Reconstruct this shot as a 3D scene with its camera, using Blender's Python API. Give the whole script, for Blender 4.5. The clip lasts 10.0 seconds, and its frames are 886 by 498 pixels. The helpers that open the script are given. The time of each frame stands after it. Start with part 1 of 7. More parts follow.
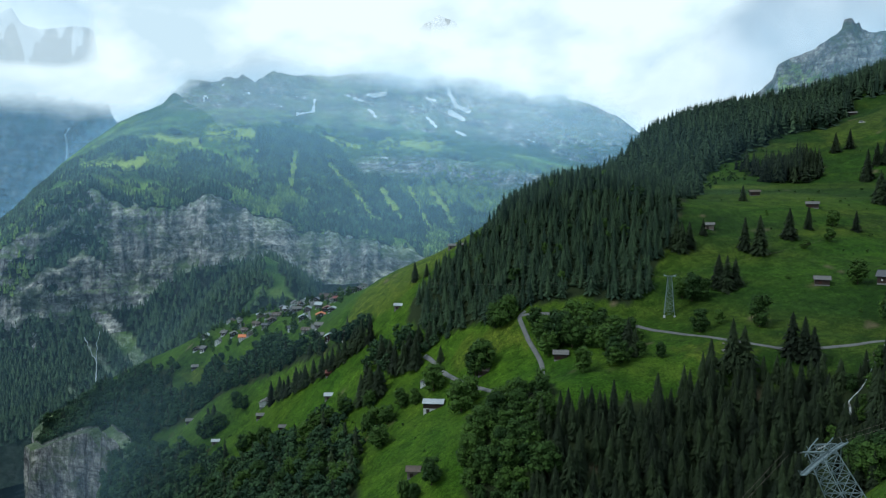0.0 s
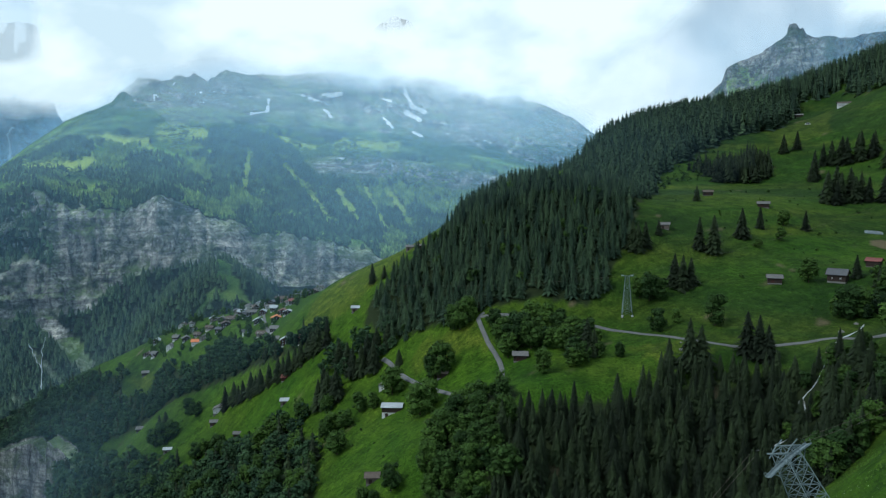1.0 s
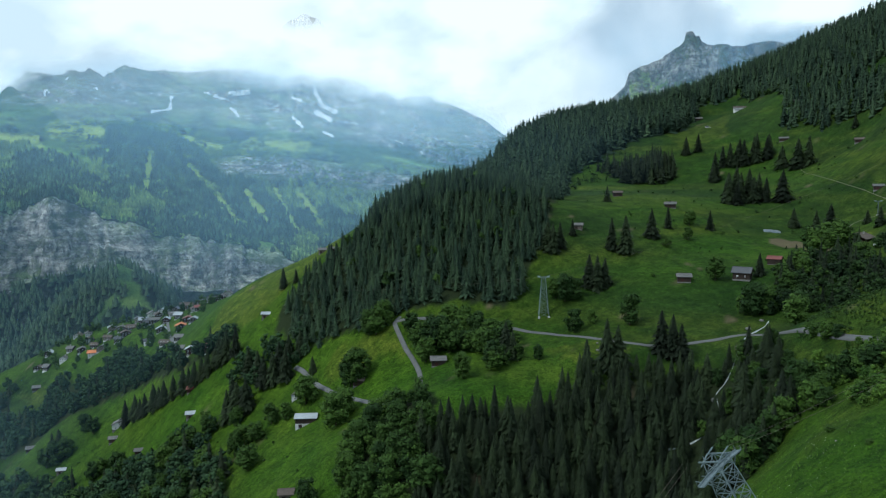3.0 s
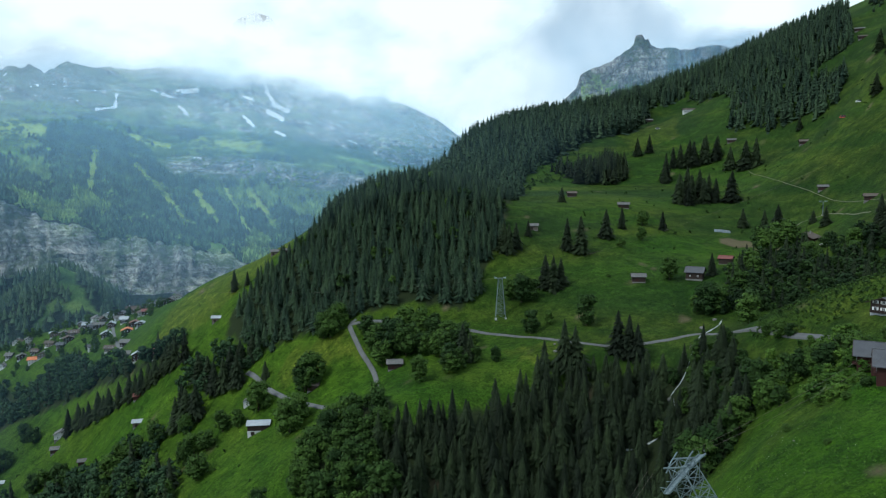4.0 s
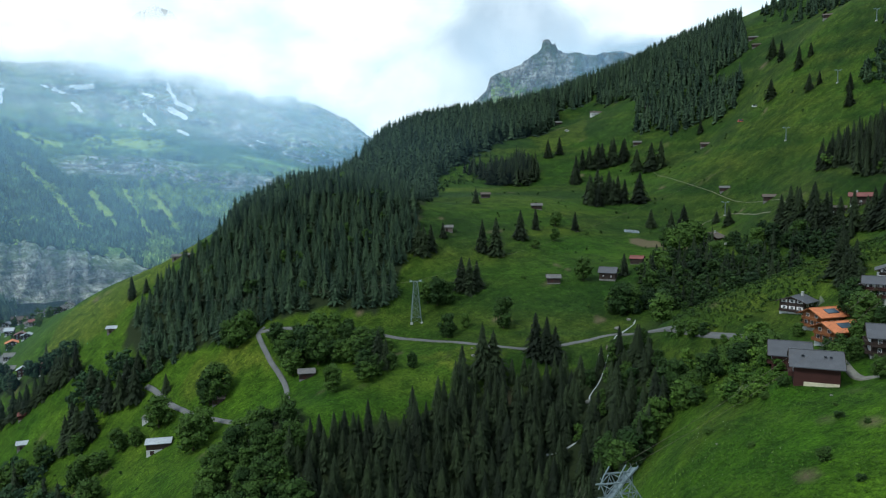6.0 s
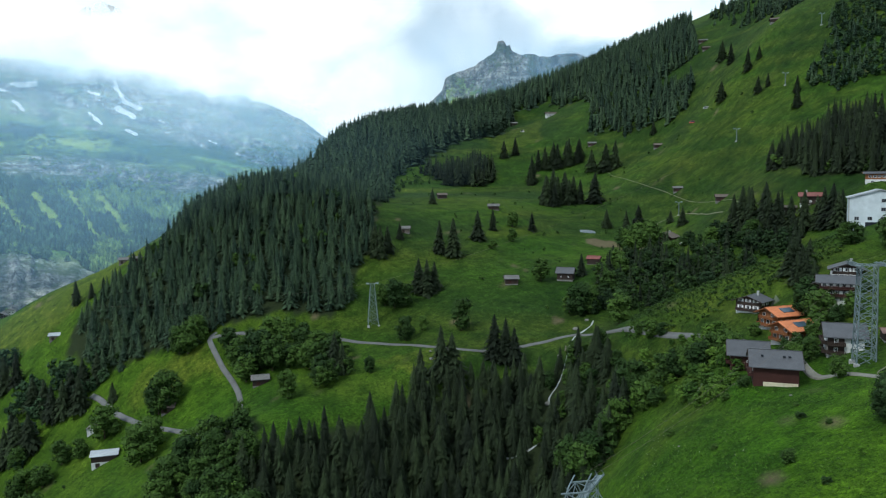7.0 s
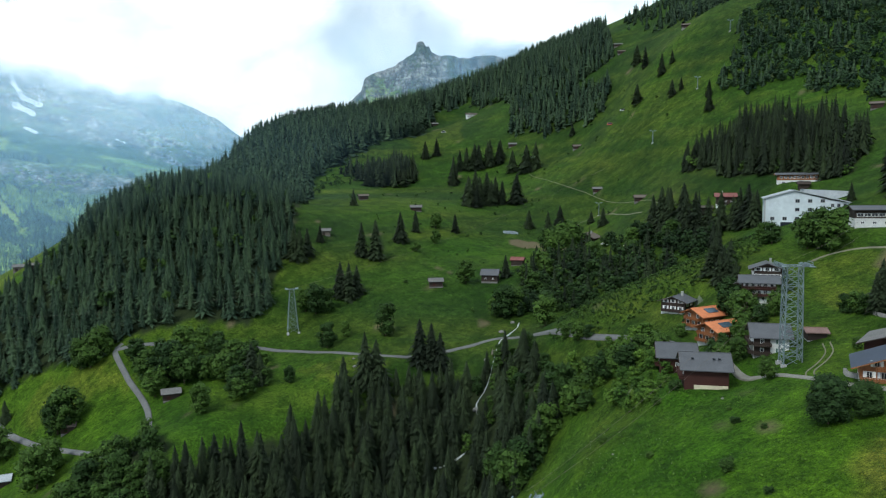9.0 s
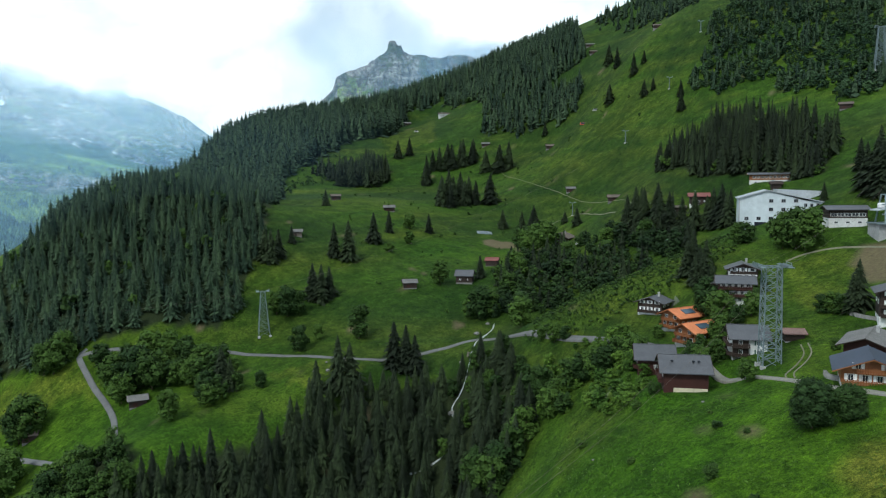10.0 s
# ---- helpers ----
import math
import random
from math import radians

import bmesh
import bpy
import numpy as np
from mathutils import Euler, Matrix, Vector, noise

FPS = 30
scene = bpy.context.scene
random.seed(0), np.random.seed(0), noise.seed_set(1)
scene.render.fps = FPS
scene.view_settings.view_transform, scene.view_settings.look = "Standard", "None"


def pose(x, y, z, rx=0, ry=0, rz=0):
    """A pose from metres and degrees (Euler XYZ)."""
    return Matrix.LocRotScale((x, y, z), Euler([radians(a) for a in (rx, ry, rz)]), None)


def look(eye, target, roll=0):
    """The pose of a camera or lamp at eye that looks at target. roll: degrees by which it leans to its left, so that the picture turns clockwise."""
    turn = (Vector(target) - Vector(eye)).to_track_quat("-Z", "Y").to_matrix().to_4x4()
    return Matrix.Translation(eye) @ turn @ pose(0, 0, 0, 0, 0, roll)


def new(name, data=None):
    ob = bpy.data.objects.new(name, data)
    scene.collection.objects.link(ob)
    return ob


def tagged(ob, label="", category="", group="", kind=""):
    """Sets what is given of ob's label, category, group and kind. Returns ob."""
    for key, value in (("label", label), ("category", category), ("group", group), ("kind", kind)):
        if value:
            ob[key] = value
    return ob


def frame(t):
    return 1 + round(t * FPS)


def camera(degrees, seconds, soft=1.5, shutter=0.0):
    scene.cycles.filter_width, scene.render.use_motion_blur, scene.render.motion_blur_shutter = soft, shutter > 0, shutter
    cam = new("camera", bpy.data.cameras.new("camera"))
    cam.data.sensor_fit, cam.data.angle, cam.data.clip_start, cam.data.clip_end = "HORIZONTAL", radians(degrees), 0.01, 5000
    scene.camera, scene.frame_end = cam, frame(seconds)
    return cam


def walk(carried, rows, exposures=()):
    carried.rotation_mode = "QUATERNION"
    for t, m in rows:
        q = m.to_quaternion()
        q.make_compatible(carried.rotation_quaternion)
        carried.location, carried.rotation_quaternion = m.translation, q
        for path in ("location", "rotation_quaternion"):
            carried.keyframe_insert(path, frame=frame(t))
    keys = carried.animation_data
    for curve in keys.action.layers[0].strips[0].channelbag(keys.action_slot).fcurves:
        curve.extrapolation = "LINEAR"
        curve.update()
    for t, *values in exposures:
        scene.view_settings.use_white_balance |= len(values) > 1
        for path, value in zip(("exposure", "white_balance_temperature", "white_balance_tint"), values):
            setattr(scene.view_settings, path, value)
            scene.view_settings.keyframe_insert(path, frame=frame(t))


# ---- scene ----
cam = camera(62.85, 10.0, soft=1.2)
PATH = (
    (0, (-0.00, -0.00, 0.00), -11.690, -5.084, -0.572),
    (0.5, (0.25, 2.74, -0.11), -13.471, -5.065, -0.587),
    (1, (0.57, 5.42, -0.17), -15.096, -5.059, -0.629),
    (1.5, (0.96, 8.14, -0.14), -16.783, -5.061, -0.658),
    (2, (1.39, 10.87, -0.04), -18.511, -5.076, -0.648),
    (2.5, (1.85, 13.61, 0.05), -20.226, -5.081, -0.670),
    (4, (3.40, 21.83, 0.24), -25.656, -5.100, -0.601),
    (4.5, (4.49, 24.73, 0.23), -27.397, -5.111, -0.615),
    (5, (5.64, 27.61, 0.14), -29.135, -5.107, -0.599),
    (5.5, (6.84, 30.43, 0.03), -30.869, -5.087, -0.556),
    (7, (10.75, 38.16, -0.07), -36.076, -5.052, -0.627),
    (7.5, (12.10, 40.57, -0.10), -37.784, -5.048, -0.624),
    (8, (13.50, 42.95, -0.08), -39.336, -5.043, -0.620),
    (8.5, (14.94, 45.21, -0.05), -40.742, -5.051, -0.632),
    (9, (16.37, 47.34, 0.05), -42.329, -5.061, -0.654),
    (9.5, (17.76, 49.48, 0.17), -43.522, -5.089, -0.678),
    (10, (19.14, 51.58, 0.34), -44.498, -5.120, -0.698),
)
walk(cam, [(t, pose(*p, 90 + pitch, 0, yaw) @ pose(0, 0, 0, 0, 0, roll)) for t, p, yaw, pitch, roll in PATH],
     exposures=((0, -0.3, 5600, 2), (5, -0.16, 5700, 4), (10, 0.08, 5930, 5)))

# ---- light ----
SUN_EL, SUN_AZ = 50, 262      # degrees; azimuth clockwise from +y
world = bpy.data.worlds.new("overcast_sky")
scene.world = world
world.use_nodes = True
wn, wl = world.node_tree.nodes, world.node_tree.links
wn.clear()
sky = wn.new("ShaderNodeTexSky")
sky.sky_type, sky.sun_disc = "NISHITA", False
sky.sun_elevation, sky.sun_rotation = radians(SUN_EL), radians(SUN_AZ)
sky.air_density, sky.dust_density, sky.ozone_density = 1.0, 2.0, 1.5
sky_bg = wn.new("ShaderNodeBackground")
sky_bg.inputs[1].default_value = 0.10
wl.new(sky.outputs[0], sky_bg.inputs[0])
cloud_big = wn.new("ShaderNodeTexNoise")
cloud_big.inputs["Scale"].default_value, cloud_big.inputs["Detail"].default_value = 3.2, 9
cloud_big.inputs["Roughness"].default_value, cloud_big.inputs["Distortion"].default_value = 0.55, 0.3
cover = wn.new("ShaderNodeValToRGB")
cover.color_ramp.elements[0].position, cover.color_ramp.elements[1].position = 0.30, 0.62
cover.color_ramp.elements[0].color = (0.55, 0.55, 0.55, 1)
cover.color_ramp.elements[1].color = (1, 1, 1, 1)
wl.new(cloud_big.outputs[0], cover.inputs[0])
tone = wn.new("ShaderNodeValToRGB")
tone.color_ramp.elements[0].position, tone.color_ramp.elements[1].position = 0.34, 0.66
tone.color_ramp.elements[0].color = (0.52, 0.62, 0.68, 1)
tone.color_ramp.elements[1].color = (0.93, 0.98, 1.0, 1)
wl.new(cloud_big.outputs[0], tone.inputs[0])
cloud_bg = wn.new("ShaderNodeBackground")
wl.new(tone.outputs[0], cloud_bg.inputs[0])
cloud_bg.inputs[1].default_value = 1.3
blend = wn.new("ShaderNodeMixShader")
wl.new(cover.outputs[0], blend.inputs[0])
wl.new(sky_bg.outputs[0], blend.inputs[1])
wl.new(cloud_bg.outputs[0], blend.inputs[2])
wout = wn.new("ShaderNodeOutputWorld")
wl.new(blend.outputs[0], wout.inputs[0])

sun = new("sun", bpy.data.lights.new("sun", "SUN"))
sun.data.energy, sun.data.angle, sun.data.color = 2.3, radians(10), (1.0, 0.95, 0.86)
sun.matrix_world = look((0, 0, 0), (-math.sin(radians(SUN_AZ)) * math.cos(radians(SUN_EL)),
                                    -math.cos(radians(SUN_AZ)) * math.cos(radians(SUN_EL)), -math.sin(radians(SUN_EL))))


# ---- materials ----
class Nodes:
    """Short hand for a node material."""

    def __init__(self, name, rough=0.9, metal=0.0, spec=0.3):
        self.m = bpy.data.materials.new(name)
        self.m.use_nodes = True
        self.n, self.l = self.m.node_tree.nodes, self.m.node_tree.links
        self.b = self.n["Principled BSDF"]
        self.b.inputs["Roughness"].default_value = rough
        self.b.inputs["Metallic"].default_value = metal
        self.b.inputs["Specular IOR Level"].default_value = spec
        self.geo = self.n.new("ShaderNodeNewGeometry")

    def put(self, socket, value):
        if isinstance(value, bpy.types.NodeSocket):
            self.l.new(value, socket)
        else:
            socket.default_value = value

    def noise(self, scale, detail=4, rough=0.55, stretch=None, distort=0.0):
        n = self.n.new("ShaderNodeTexNoise")
        n.inputs["Scale"].default_value, n.inputs["Detail"].default_value = scale, detail
        n.inputs["Roughness"].default_value, n.inputs["Distortion"].default_value = rough, distort
        v = self.geo.outputs["Position"]
        if stretch:
            s = self.n.new("ShaderNodeVectorMath")
            s.operation = "MULTIPLY"
            self.put(s.inputs[0], v)
            s.inputs[1].default_value = stretch
            v = s.outputs[0]
        self.l.new(v, n.inputs["Vector"])
        return n.outputs["Fac"]

    def steps(self, fac, *stops):
        r = self.n.new("ShaderNodeValToRGB")
        e = r.color_ramp.elements
        while len(e) < len(stops):
            e.new(0.5)
        for el, (p, c) in zip(e, stops):
            el.position, el.color = p, (*c, 1) if len(c) == 3 else c
        self.put(r.inputs[0], fac)
        return r.outputs[0]

    def mix(self, fac, a, b, kind="MIX"):
        m = self.n.new("ShaderNodeMix")
        m.data_type, m.blend_type = "RGBA", kind
        for k, v in ((0, fac), (6, a), (7, b)):
            if k and not isinstance(v, bpy.types.NodeSocket) and len(v) == 3:
                v = (*v, 1)
            self.put(m.inputs[k], v)
        return m.outputs[2]

    def math(self, op, a, b=0.0):
        m = self.n.new("ShaderNodeMath")
        m.operation, m.use_clamp = op, op in ("MULTIPLY", "ADD", "SUBTRACT")
        self.put(m.inputs[0], a)
        self.put(m.inputs[1], b)
        return m.outputs[0]

    def loose(self, op, a, b=0.0):
        m = self.n.new("ShaderNodeMath")
        m.operation = op
        self.put(m.inputs[0], a)
        self.put(m.inputs[1], b)
        return m.outputs[0]

    def attr(self, name):
        a = self.n.new("ShaderNodeAttribute")
        a.attribute_name = name
        return a.outputs["Fac"]

    def bump(self, fac, strength=0.5, distance=0.1):
        b = self.n.new("ShaderNodeBump")
        b.inputs["Strength"].default_value, b.inputs["Distance"].default_value = strength, distance
        self.l.new(fac, b.inputs["Height"])
        self.l.new(b.outputs[0], self.b.inputs["Normal"])

    def colour(self, c):
        self.put(self.b.inputs["Base Color"], (*c, 1) if isinstance(c, tuple) and len(c) == 3 else c)
        return self.m

    def random(self):
        return self.n.new("ShaderNodeObjectInfo").outputs["Random"]

    def island(self):
        return self.geo.outputs["Random Per Island"]

    def slope(self):
        """Upward part of the true surface normal."""
        s = self.n.new("ShaderNodeSeparateXYZ")
        self.l.new(self.geo.outputs["True Normal"], s.inputs[0])
        return s.outputs[2]


def grass_material():
    s = Nodes("alpine_grass", 0.95, spec=0.1)
    wide = s.noise(0.012, 3, 0.6)
    mid = s.noise(0.09, 5, 0.65)
    fine = s.noise(0.9, 9, 0.8)
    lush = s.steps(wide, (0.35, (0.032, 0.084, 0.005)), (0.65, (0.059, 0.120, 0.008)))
    # shade on the upper slopes, put into the grass as a darker green
    lush = s.mix(s.attr("slope_shade"), lush, s.steps(wide, (0.35, (0.0125, 0.033, 0.007)), (0.65, (0.024, 0.053, 0.010))))
    dry = s.steps(mid, (0.35, (0.066, 0.098, 0.012)), (0.7, (0.108, 0.116, 0.025)))
    c = s.mix(s.math("MULTIPLY", s.attr("dry"), s.math("SUBTRACT", 1.0, s.math("MULTIPLY", s.attr("slope_shade"), 0.4))), lush, dry)
    blotch = s.steps(mid, (0.36, (0.62, 0.67, 0.60)), (0.64, (1.25, 1.20, 1.05)))
    hum = s.steps(s.noise(0.3, 5, 0.7), (0.38, (0.62, 0.67, 0.6)), (0.60, (1.28, 1.25, 1.15)))
    c = s.mix(1.0, c, blotch, "MULTIPLY")
    c = s.mix(0.8, c, hum, "MULTIPLY")
    tuft = s.steps(fine, (0.38, (0.36, 0.45, 0.36)), (0.62, (1.5, 1.42, 1.3)))
    c = s.mix(0.9, c, tuft, "MULTIPLY")
    blade = s.steps(s.noise(3.4, 4, 0.7), (0.38, (0.45, 0.52, 0.42)), (0.60, (1.5, 1.42, 1.25)))
    c = s.mix(0.9, c, blade, "MULTIPLY")
    # ground inside the wood outlines goes nearly black
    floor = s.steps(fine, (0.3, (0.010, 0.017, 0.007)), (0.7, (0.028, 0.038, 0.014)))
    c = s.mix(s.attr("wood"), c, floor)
    earth = s.steps(fine, (0.3, (0.085, 0.062, 0.040)), (0.7, (0.17, 0.13, 0.085)))
    c = s.mix(s.attr("bare"), c, earth)
    rock = s.steps(s.noise(0.08, 8, 0.7, (1, 1, 0.4)), (0.3, (0.10, 0.105, 0.11)), (0.7, (0.30, 0.30, 0.29)))
    c = s.mix(s.steps(s.slope(), (0.45, (1, 1, 1)), (0.62, (0, 0, 0))), c, rock)
    s.bump(s.math("ADD", s.math("MULTIPLY", fine, 0.5), s.math("MULTIPLY", mid, 0.5)), 0.9, 1.2)
    return s.colour(c)


def needle_material(name, dark, light, patch=0.0):
    """Foliage: every tree has a tone of its own, every bough varies a little."""
    s = Nodes(name, 0.8, spec=0.2)
    own = s.math("FRACT", s.loose("ADD", s.attr("tint"), s.random()))
    c = s.mix(own, dark, light)
    c = s.mix(0.55, c, s.steps(s.island(), (0, (0.62, 0.65, 0.66)), (1, (1.36, 1.32, 1.2))), "MULTIPLY")
    n = s.steps(s.noise(0.6, 4, 0.7), (0.3, (0.7, 0.72, 0.7)), (0.7, (1.25, 1.22, 1.15)))
    c = s.mix(1.0, c, n, "MULTIPLY")
    sprig = s.steps(s.noise(2.6, 4, 0.75), (0.38, (0.45, 0.48, 0.46)), (0.5, (0.95, 0.95, 0.95)), (0.62, (1.5, 1.46, 1.36)))
    c = s.mix(0.8, c, sprig, "MULTIPLY")
    if patch:
        c = s.mix(patch, c, s.steps(s.noise(0.022, 5, 0.6, (1.0, 1.0, 0.6)), (0.38, (0.35, 0.38, 0.42)), (0.50, (0.95, 0.95, 0.95)), (0.62, (1.9, 1.8, 1.5))), "MULTIPLY")
    s.bump(s.noise(1.8, 3, 0.7), 0.7, 0.4)
    return s.colour(c)


def rock_material(name="limestone", scale=1.0, tone=0.85):
    s = Nodes(name, 0.92, spec=0.2)
    bands = s.noise(0.016 * scale, 8, 0.66, (0.7, 0.7, 1.2), 0.9)
    streak = s.noise(0.05 * scale, 6, 0.7, (1.3, 1.3, 0.22), 0.5)
    strata = s.noise(0.075 * scale, 6, 0.7, (0.13, 0.13, 1.0), 0.4)
    fine = s.noise(0.10 * scale, 9, 0.75)
    blotch = s.noise(0.009 * scale, 5, 0.6, (1.0, 1.0, 0.8), 0.6)
    c = s.steps(bands, (0.30, (0.13, 0.135, 0.145)), (0.46, (0.33, 0.332, 0.335)), (0.56, (0.46, 0.452, 0.44)), (0.70, (0.60, 0.58, 0.55)))
    c = s.mix(0.9, c, s.steps(streak, (0.38, (0.42, 0.44, 0.48)), (0.52, (1.0, 1.0, 1.0)), (0.68, (1.3, 1.27, 1.2))), "MULTIPLY")
    c = s.mix(0.45, c, s.steps(strata, (0.40, (0.42, 0.44, 0.48)), (0.50, (1.0, 1.0, 1.0)), (0.66, (1.3, 1.27, 1.2))), "MULTIPLY")
    c = s.mix(0.8, c, s.steps(fine, (0.38, (0.25, 0.26, 0.28)), (0.60, (1.6, 1.58, 1.52))), "MULTIPLY")
    c = s.mix(0.8, c, s.steps(blotch, (0.38, (0.42, 0.44, 0.48)), (0.50, (0.9, 0.9, 0.9)), (0.62, (1.35, 1.34, 1.30))), "MULTIPLY")
    beds = s.noise(0.11 * scale, 4, 0.6, (0.07, 0.07, 1.0), 0.8)
    c = s.mix(0.6, c, s.steps(beds, (0.40, (0.45, 0.46, 0.50)), (0.47, (1.0, 1.0, 1.0)), (0.66, (1.25, 1.24, 1.2))), "MULTIPLY")
    crack = s.noise(0.055 * scale, 4, 0.6, (1.0, 1.0, 0.12), 1.0)
    c = s.mix(0.85, c, s.steps(crack, (0.36, (0.30, 0.31, 0.35)), (0.43, (1.0, 1.0, 1.0)), (0.7, (1.15, 1.14, 1.1))), "MULTIPLY")
    c = s.mix(1.0, c, (tone, tone, tone), "MULTIPLY")
    green = s.steps(s.noise(0.012 * scale, 6, 0.6), (0.34, (0.034, 0.075, 0.026)), (0.52, (0.085, 0.155, 0.040)), (0.7, (0.15, 0.21, 0.055)))
    green = s.mix(0.6, green, s.steps(fine, (0.35, (0.55, 0.6, 0.5)), (0.65, (1.2, 1.2, 1.1))), "MULTIPLY")
    # broad dim and bright patches: cloud shade put into the alp's green
    alp = s.steps(s.noise(0.0045 * scale, 4, 0.55), (0.40, (0.55, 0.62, 0.75)), (0.50, (0.9, 0.95, 0.9)), (0.62, (1.9, 1.8, 1.3)))
    green = s.mix(1.0, green, alp, "MULTIPLY")
    # grassy chutes and alps with a sunlit brightness in their colour
    green = s.mix(s.attr("lush"), green, s.steps(fine, (0.3, (0.22, 0.32, 0.05)), (0.7, (0.42, 0.50, 0.10))))
    snow = s.math("MULTIPLY", s.math("SUBTRACT", s.loose("ADD", s.attr("snow"), s.loose("MULTIPLY", s.loose("SUBTRACT", fine, 0.5), 0.6)), 0.40), 9.0)
    moss = s.steps(s.noise(0.020 * scale, 7, 0.7, (0.8, 0.8, 1.1), 0.8), (0.50, (0, 0, 0)), (0.60, (0.8, 0.8, 0.8)))
    c = s.mix(moss, c, s.steps(fine, (0.35, (0.030, 0.050, 0.028)), (0.65, (0.080, 0.105, 0.055))))
    flat = s.steps(s.math("ADD", s.slope(), s.math("MULTIPLY", s.math("SUBTRACT", fine, 0.4), 0.5)), (0.50, (0, 0, 0)), (0.64, (1, 1, 1)))
    c = s.mix(s.math("MULTIPLY", flat, s.attr("green")), c, green)
    # shade in the gaps between far trees, painted as near-black ground
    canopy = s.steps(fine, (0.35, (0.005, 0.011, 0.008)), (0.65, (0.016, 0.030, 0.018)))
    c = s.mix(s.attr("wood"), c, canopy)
    c = s.mix(snow, c, (0.86, 0.88, 0.90))
    s.bump(s.loose("ADD", s.loose("ADD", fine, streak), strata), 1.0, 7.0 / scale)
    return s.colour(c)


GRASS = grass_material()
ROCK = rock_material(tone=0.84)
TERRACE_ROCK = rock_material("terrace_limestone", 1.6, 0.62)
PEAK_ROCK = rock_material("peak_limestone", 0.55, 0.48)
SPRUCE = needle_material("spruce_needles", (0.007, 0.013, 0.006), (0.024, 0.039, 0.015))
# haze over the ridges put into the needles as a bluer, paler green
HAZED_SPRUCE = needle_material("hazed_spruce_needles", (0.015, 0.034, 0.022), (0.047, 0.080, 0.041))
# the mountain's haze tints these needles blue as well
HAZED_FAR_SPRUCE = needle_material("hazed_far_needles", (0.008, 0.020, 0.018), (0.054, 0.098, 0.056), 0.55)
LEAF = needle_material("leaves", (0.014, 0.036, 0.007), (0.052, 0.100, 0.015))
# leaves with extra blue for the haze over terrace and high slope
HAZED_LEAF = needle_material("hazed_leaves", (0.012, 0.033, 0.017), (0.038, 0.076, 0.030))
DARK_LEAF = needle_material("dark_leaves", (0.010, 0.026, 0.008), (0.026, 0.055, 0.012))
SHRUB = needle_material("shrub_leaves", (0.030, 0.072, 0.009), (0.088, 0.160, 0.021))
BARK = Nodes("bark", 0.95).colour((0.07, 0.05, 0.035))


# ---- helpers of the builder ----
def mesh_of(name, verts, faces, material, smooth=False):
    me = bpy.data.meshes.new(name)
    me.from_pydata(verts, [], faces)
    me.materials.append(material)
    if smooth:
        me.shade_smooth()
    return me


def grid_mesh(name, xyz, material, smooth=True):
    """A sheet from an array of rows of places."""
    r, c = xyz.shape[:2]
    i = np.arange(r * c).reshape(r, c)
    f = np.stack([i[:-1, :-1], i[:-1, 1:], i[1:, 1:], i[1:, :-1]], -1).reshape(-1, 4)
    me = bpy.data.meshes.new(name)
    me.vertices.add(r * c)
    me.vertices.foreach_set("co", np.ascontiguousarray(xyz, np.float32).ravel())
    fill(me, f)
    me.materials.append(material)
    if smooth:
        me.shade_smooth()
    return me


def fill(me, f):
    k = f.shape[1]
    me.loops.add(f.size)
    me.loops.foreach_set("vertex_index", f.astype(np.int32).ravel())
    me.polygons.add(len(f))
    me.polygons.foreach_set("loop_start", np.arange(0, f.size, k, dtype=np.int32))
    me.update(calc_edges=True)


def mark(me, name, values):
    a = me.attributes.new(name, "FLOAT", "POINT")
    a.data.foreach_set("value", np.ascontiguousarray(values, np.float32).ravel())


def part(name, bm, material, parent, label=""):
    me = bpy.data.meshes.new(name)
    bm.to_mesh(me)
    bm.free()
    me.materials.append(material)
    ob = new(name, me)
    ob.parent = parent
    return tagged(ob, label)


def hashed(ix, iy, seed):
    h = (ix.astype(np.int64) * 374761393 + iy.astype(np.int64) * 668265263 + seed * 1442695041) & 0x7FFFFFFF
    h = ((h ^ (h >> 13)) * 1274126177) & 0x7FFFFFFF
    return ((h ^ (h >> 16)) & 0xFFFF) / 65535.0


def value_noise(x, y, seed=0):
    ix, iy = np.floor(x), np.floor(y)
    fx, fy = x - ix, y - iy
    fx, fy = fx * fx * (3 - 2 * fx), fy * fy * (3 - 2 * fy)
    a, b = hashed(ix, iy, seed), hashed(ix + 1, iy, seed)
    c, d = hashed(ix, iy + 1, seed), hashed(ix + 1, iy + 1, seed)
    return (a + (b - a) * fx) * (1 - fy) + (c + (d - c) * fx) * fy


def fbm(x, y, octaves=5, gain=0.5, seed=0):
    """Rolling noise between about -0.5 and 0.5."""
    total, amp, norm = 0 * x, 1.0, 0.0
    for k in range(octaves):
        total = total + amp * (value_noise(x * 2**k, y * 2**k, seed + k) - 0.5)
        norm += amp
        amp *= gain
    return total / norm


def crags(x, y, octaves=5, seed=0):
    """Sharp-edged noise between 0 and 1."""
    total, amp, norm = 0 * x, 1.0, 0.0
    for k in range(octaves):
        total = total + amp * (1 - np.abs(2 * value_noise(x * 2**k, y * 2**k, seed + k) - 1))
        norm += amp
        amp *= 0.5
    return total / norm


def inside(x, y, poly):
    """Which of the places lie inside a plan outline."""
    x, y = np.asarray(x, float), np.asarray(y, float)
    r = np.zeros(x.shape, bool)
    for (xa, ya), (xb, yb) in zip(poly, poly[1:] + poly[:1]):
        cut = (ya > y) != (yb > y)
        r ^= cut & (x < (xb - xa) * (y - ya) / ((yb - ya) or 1e-9) + xa)
    return r


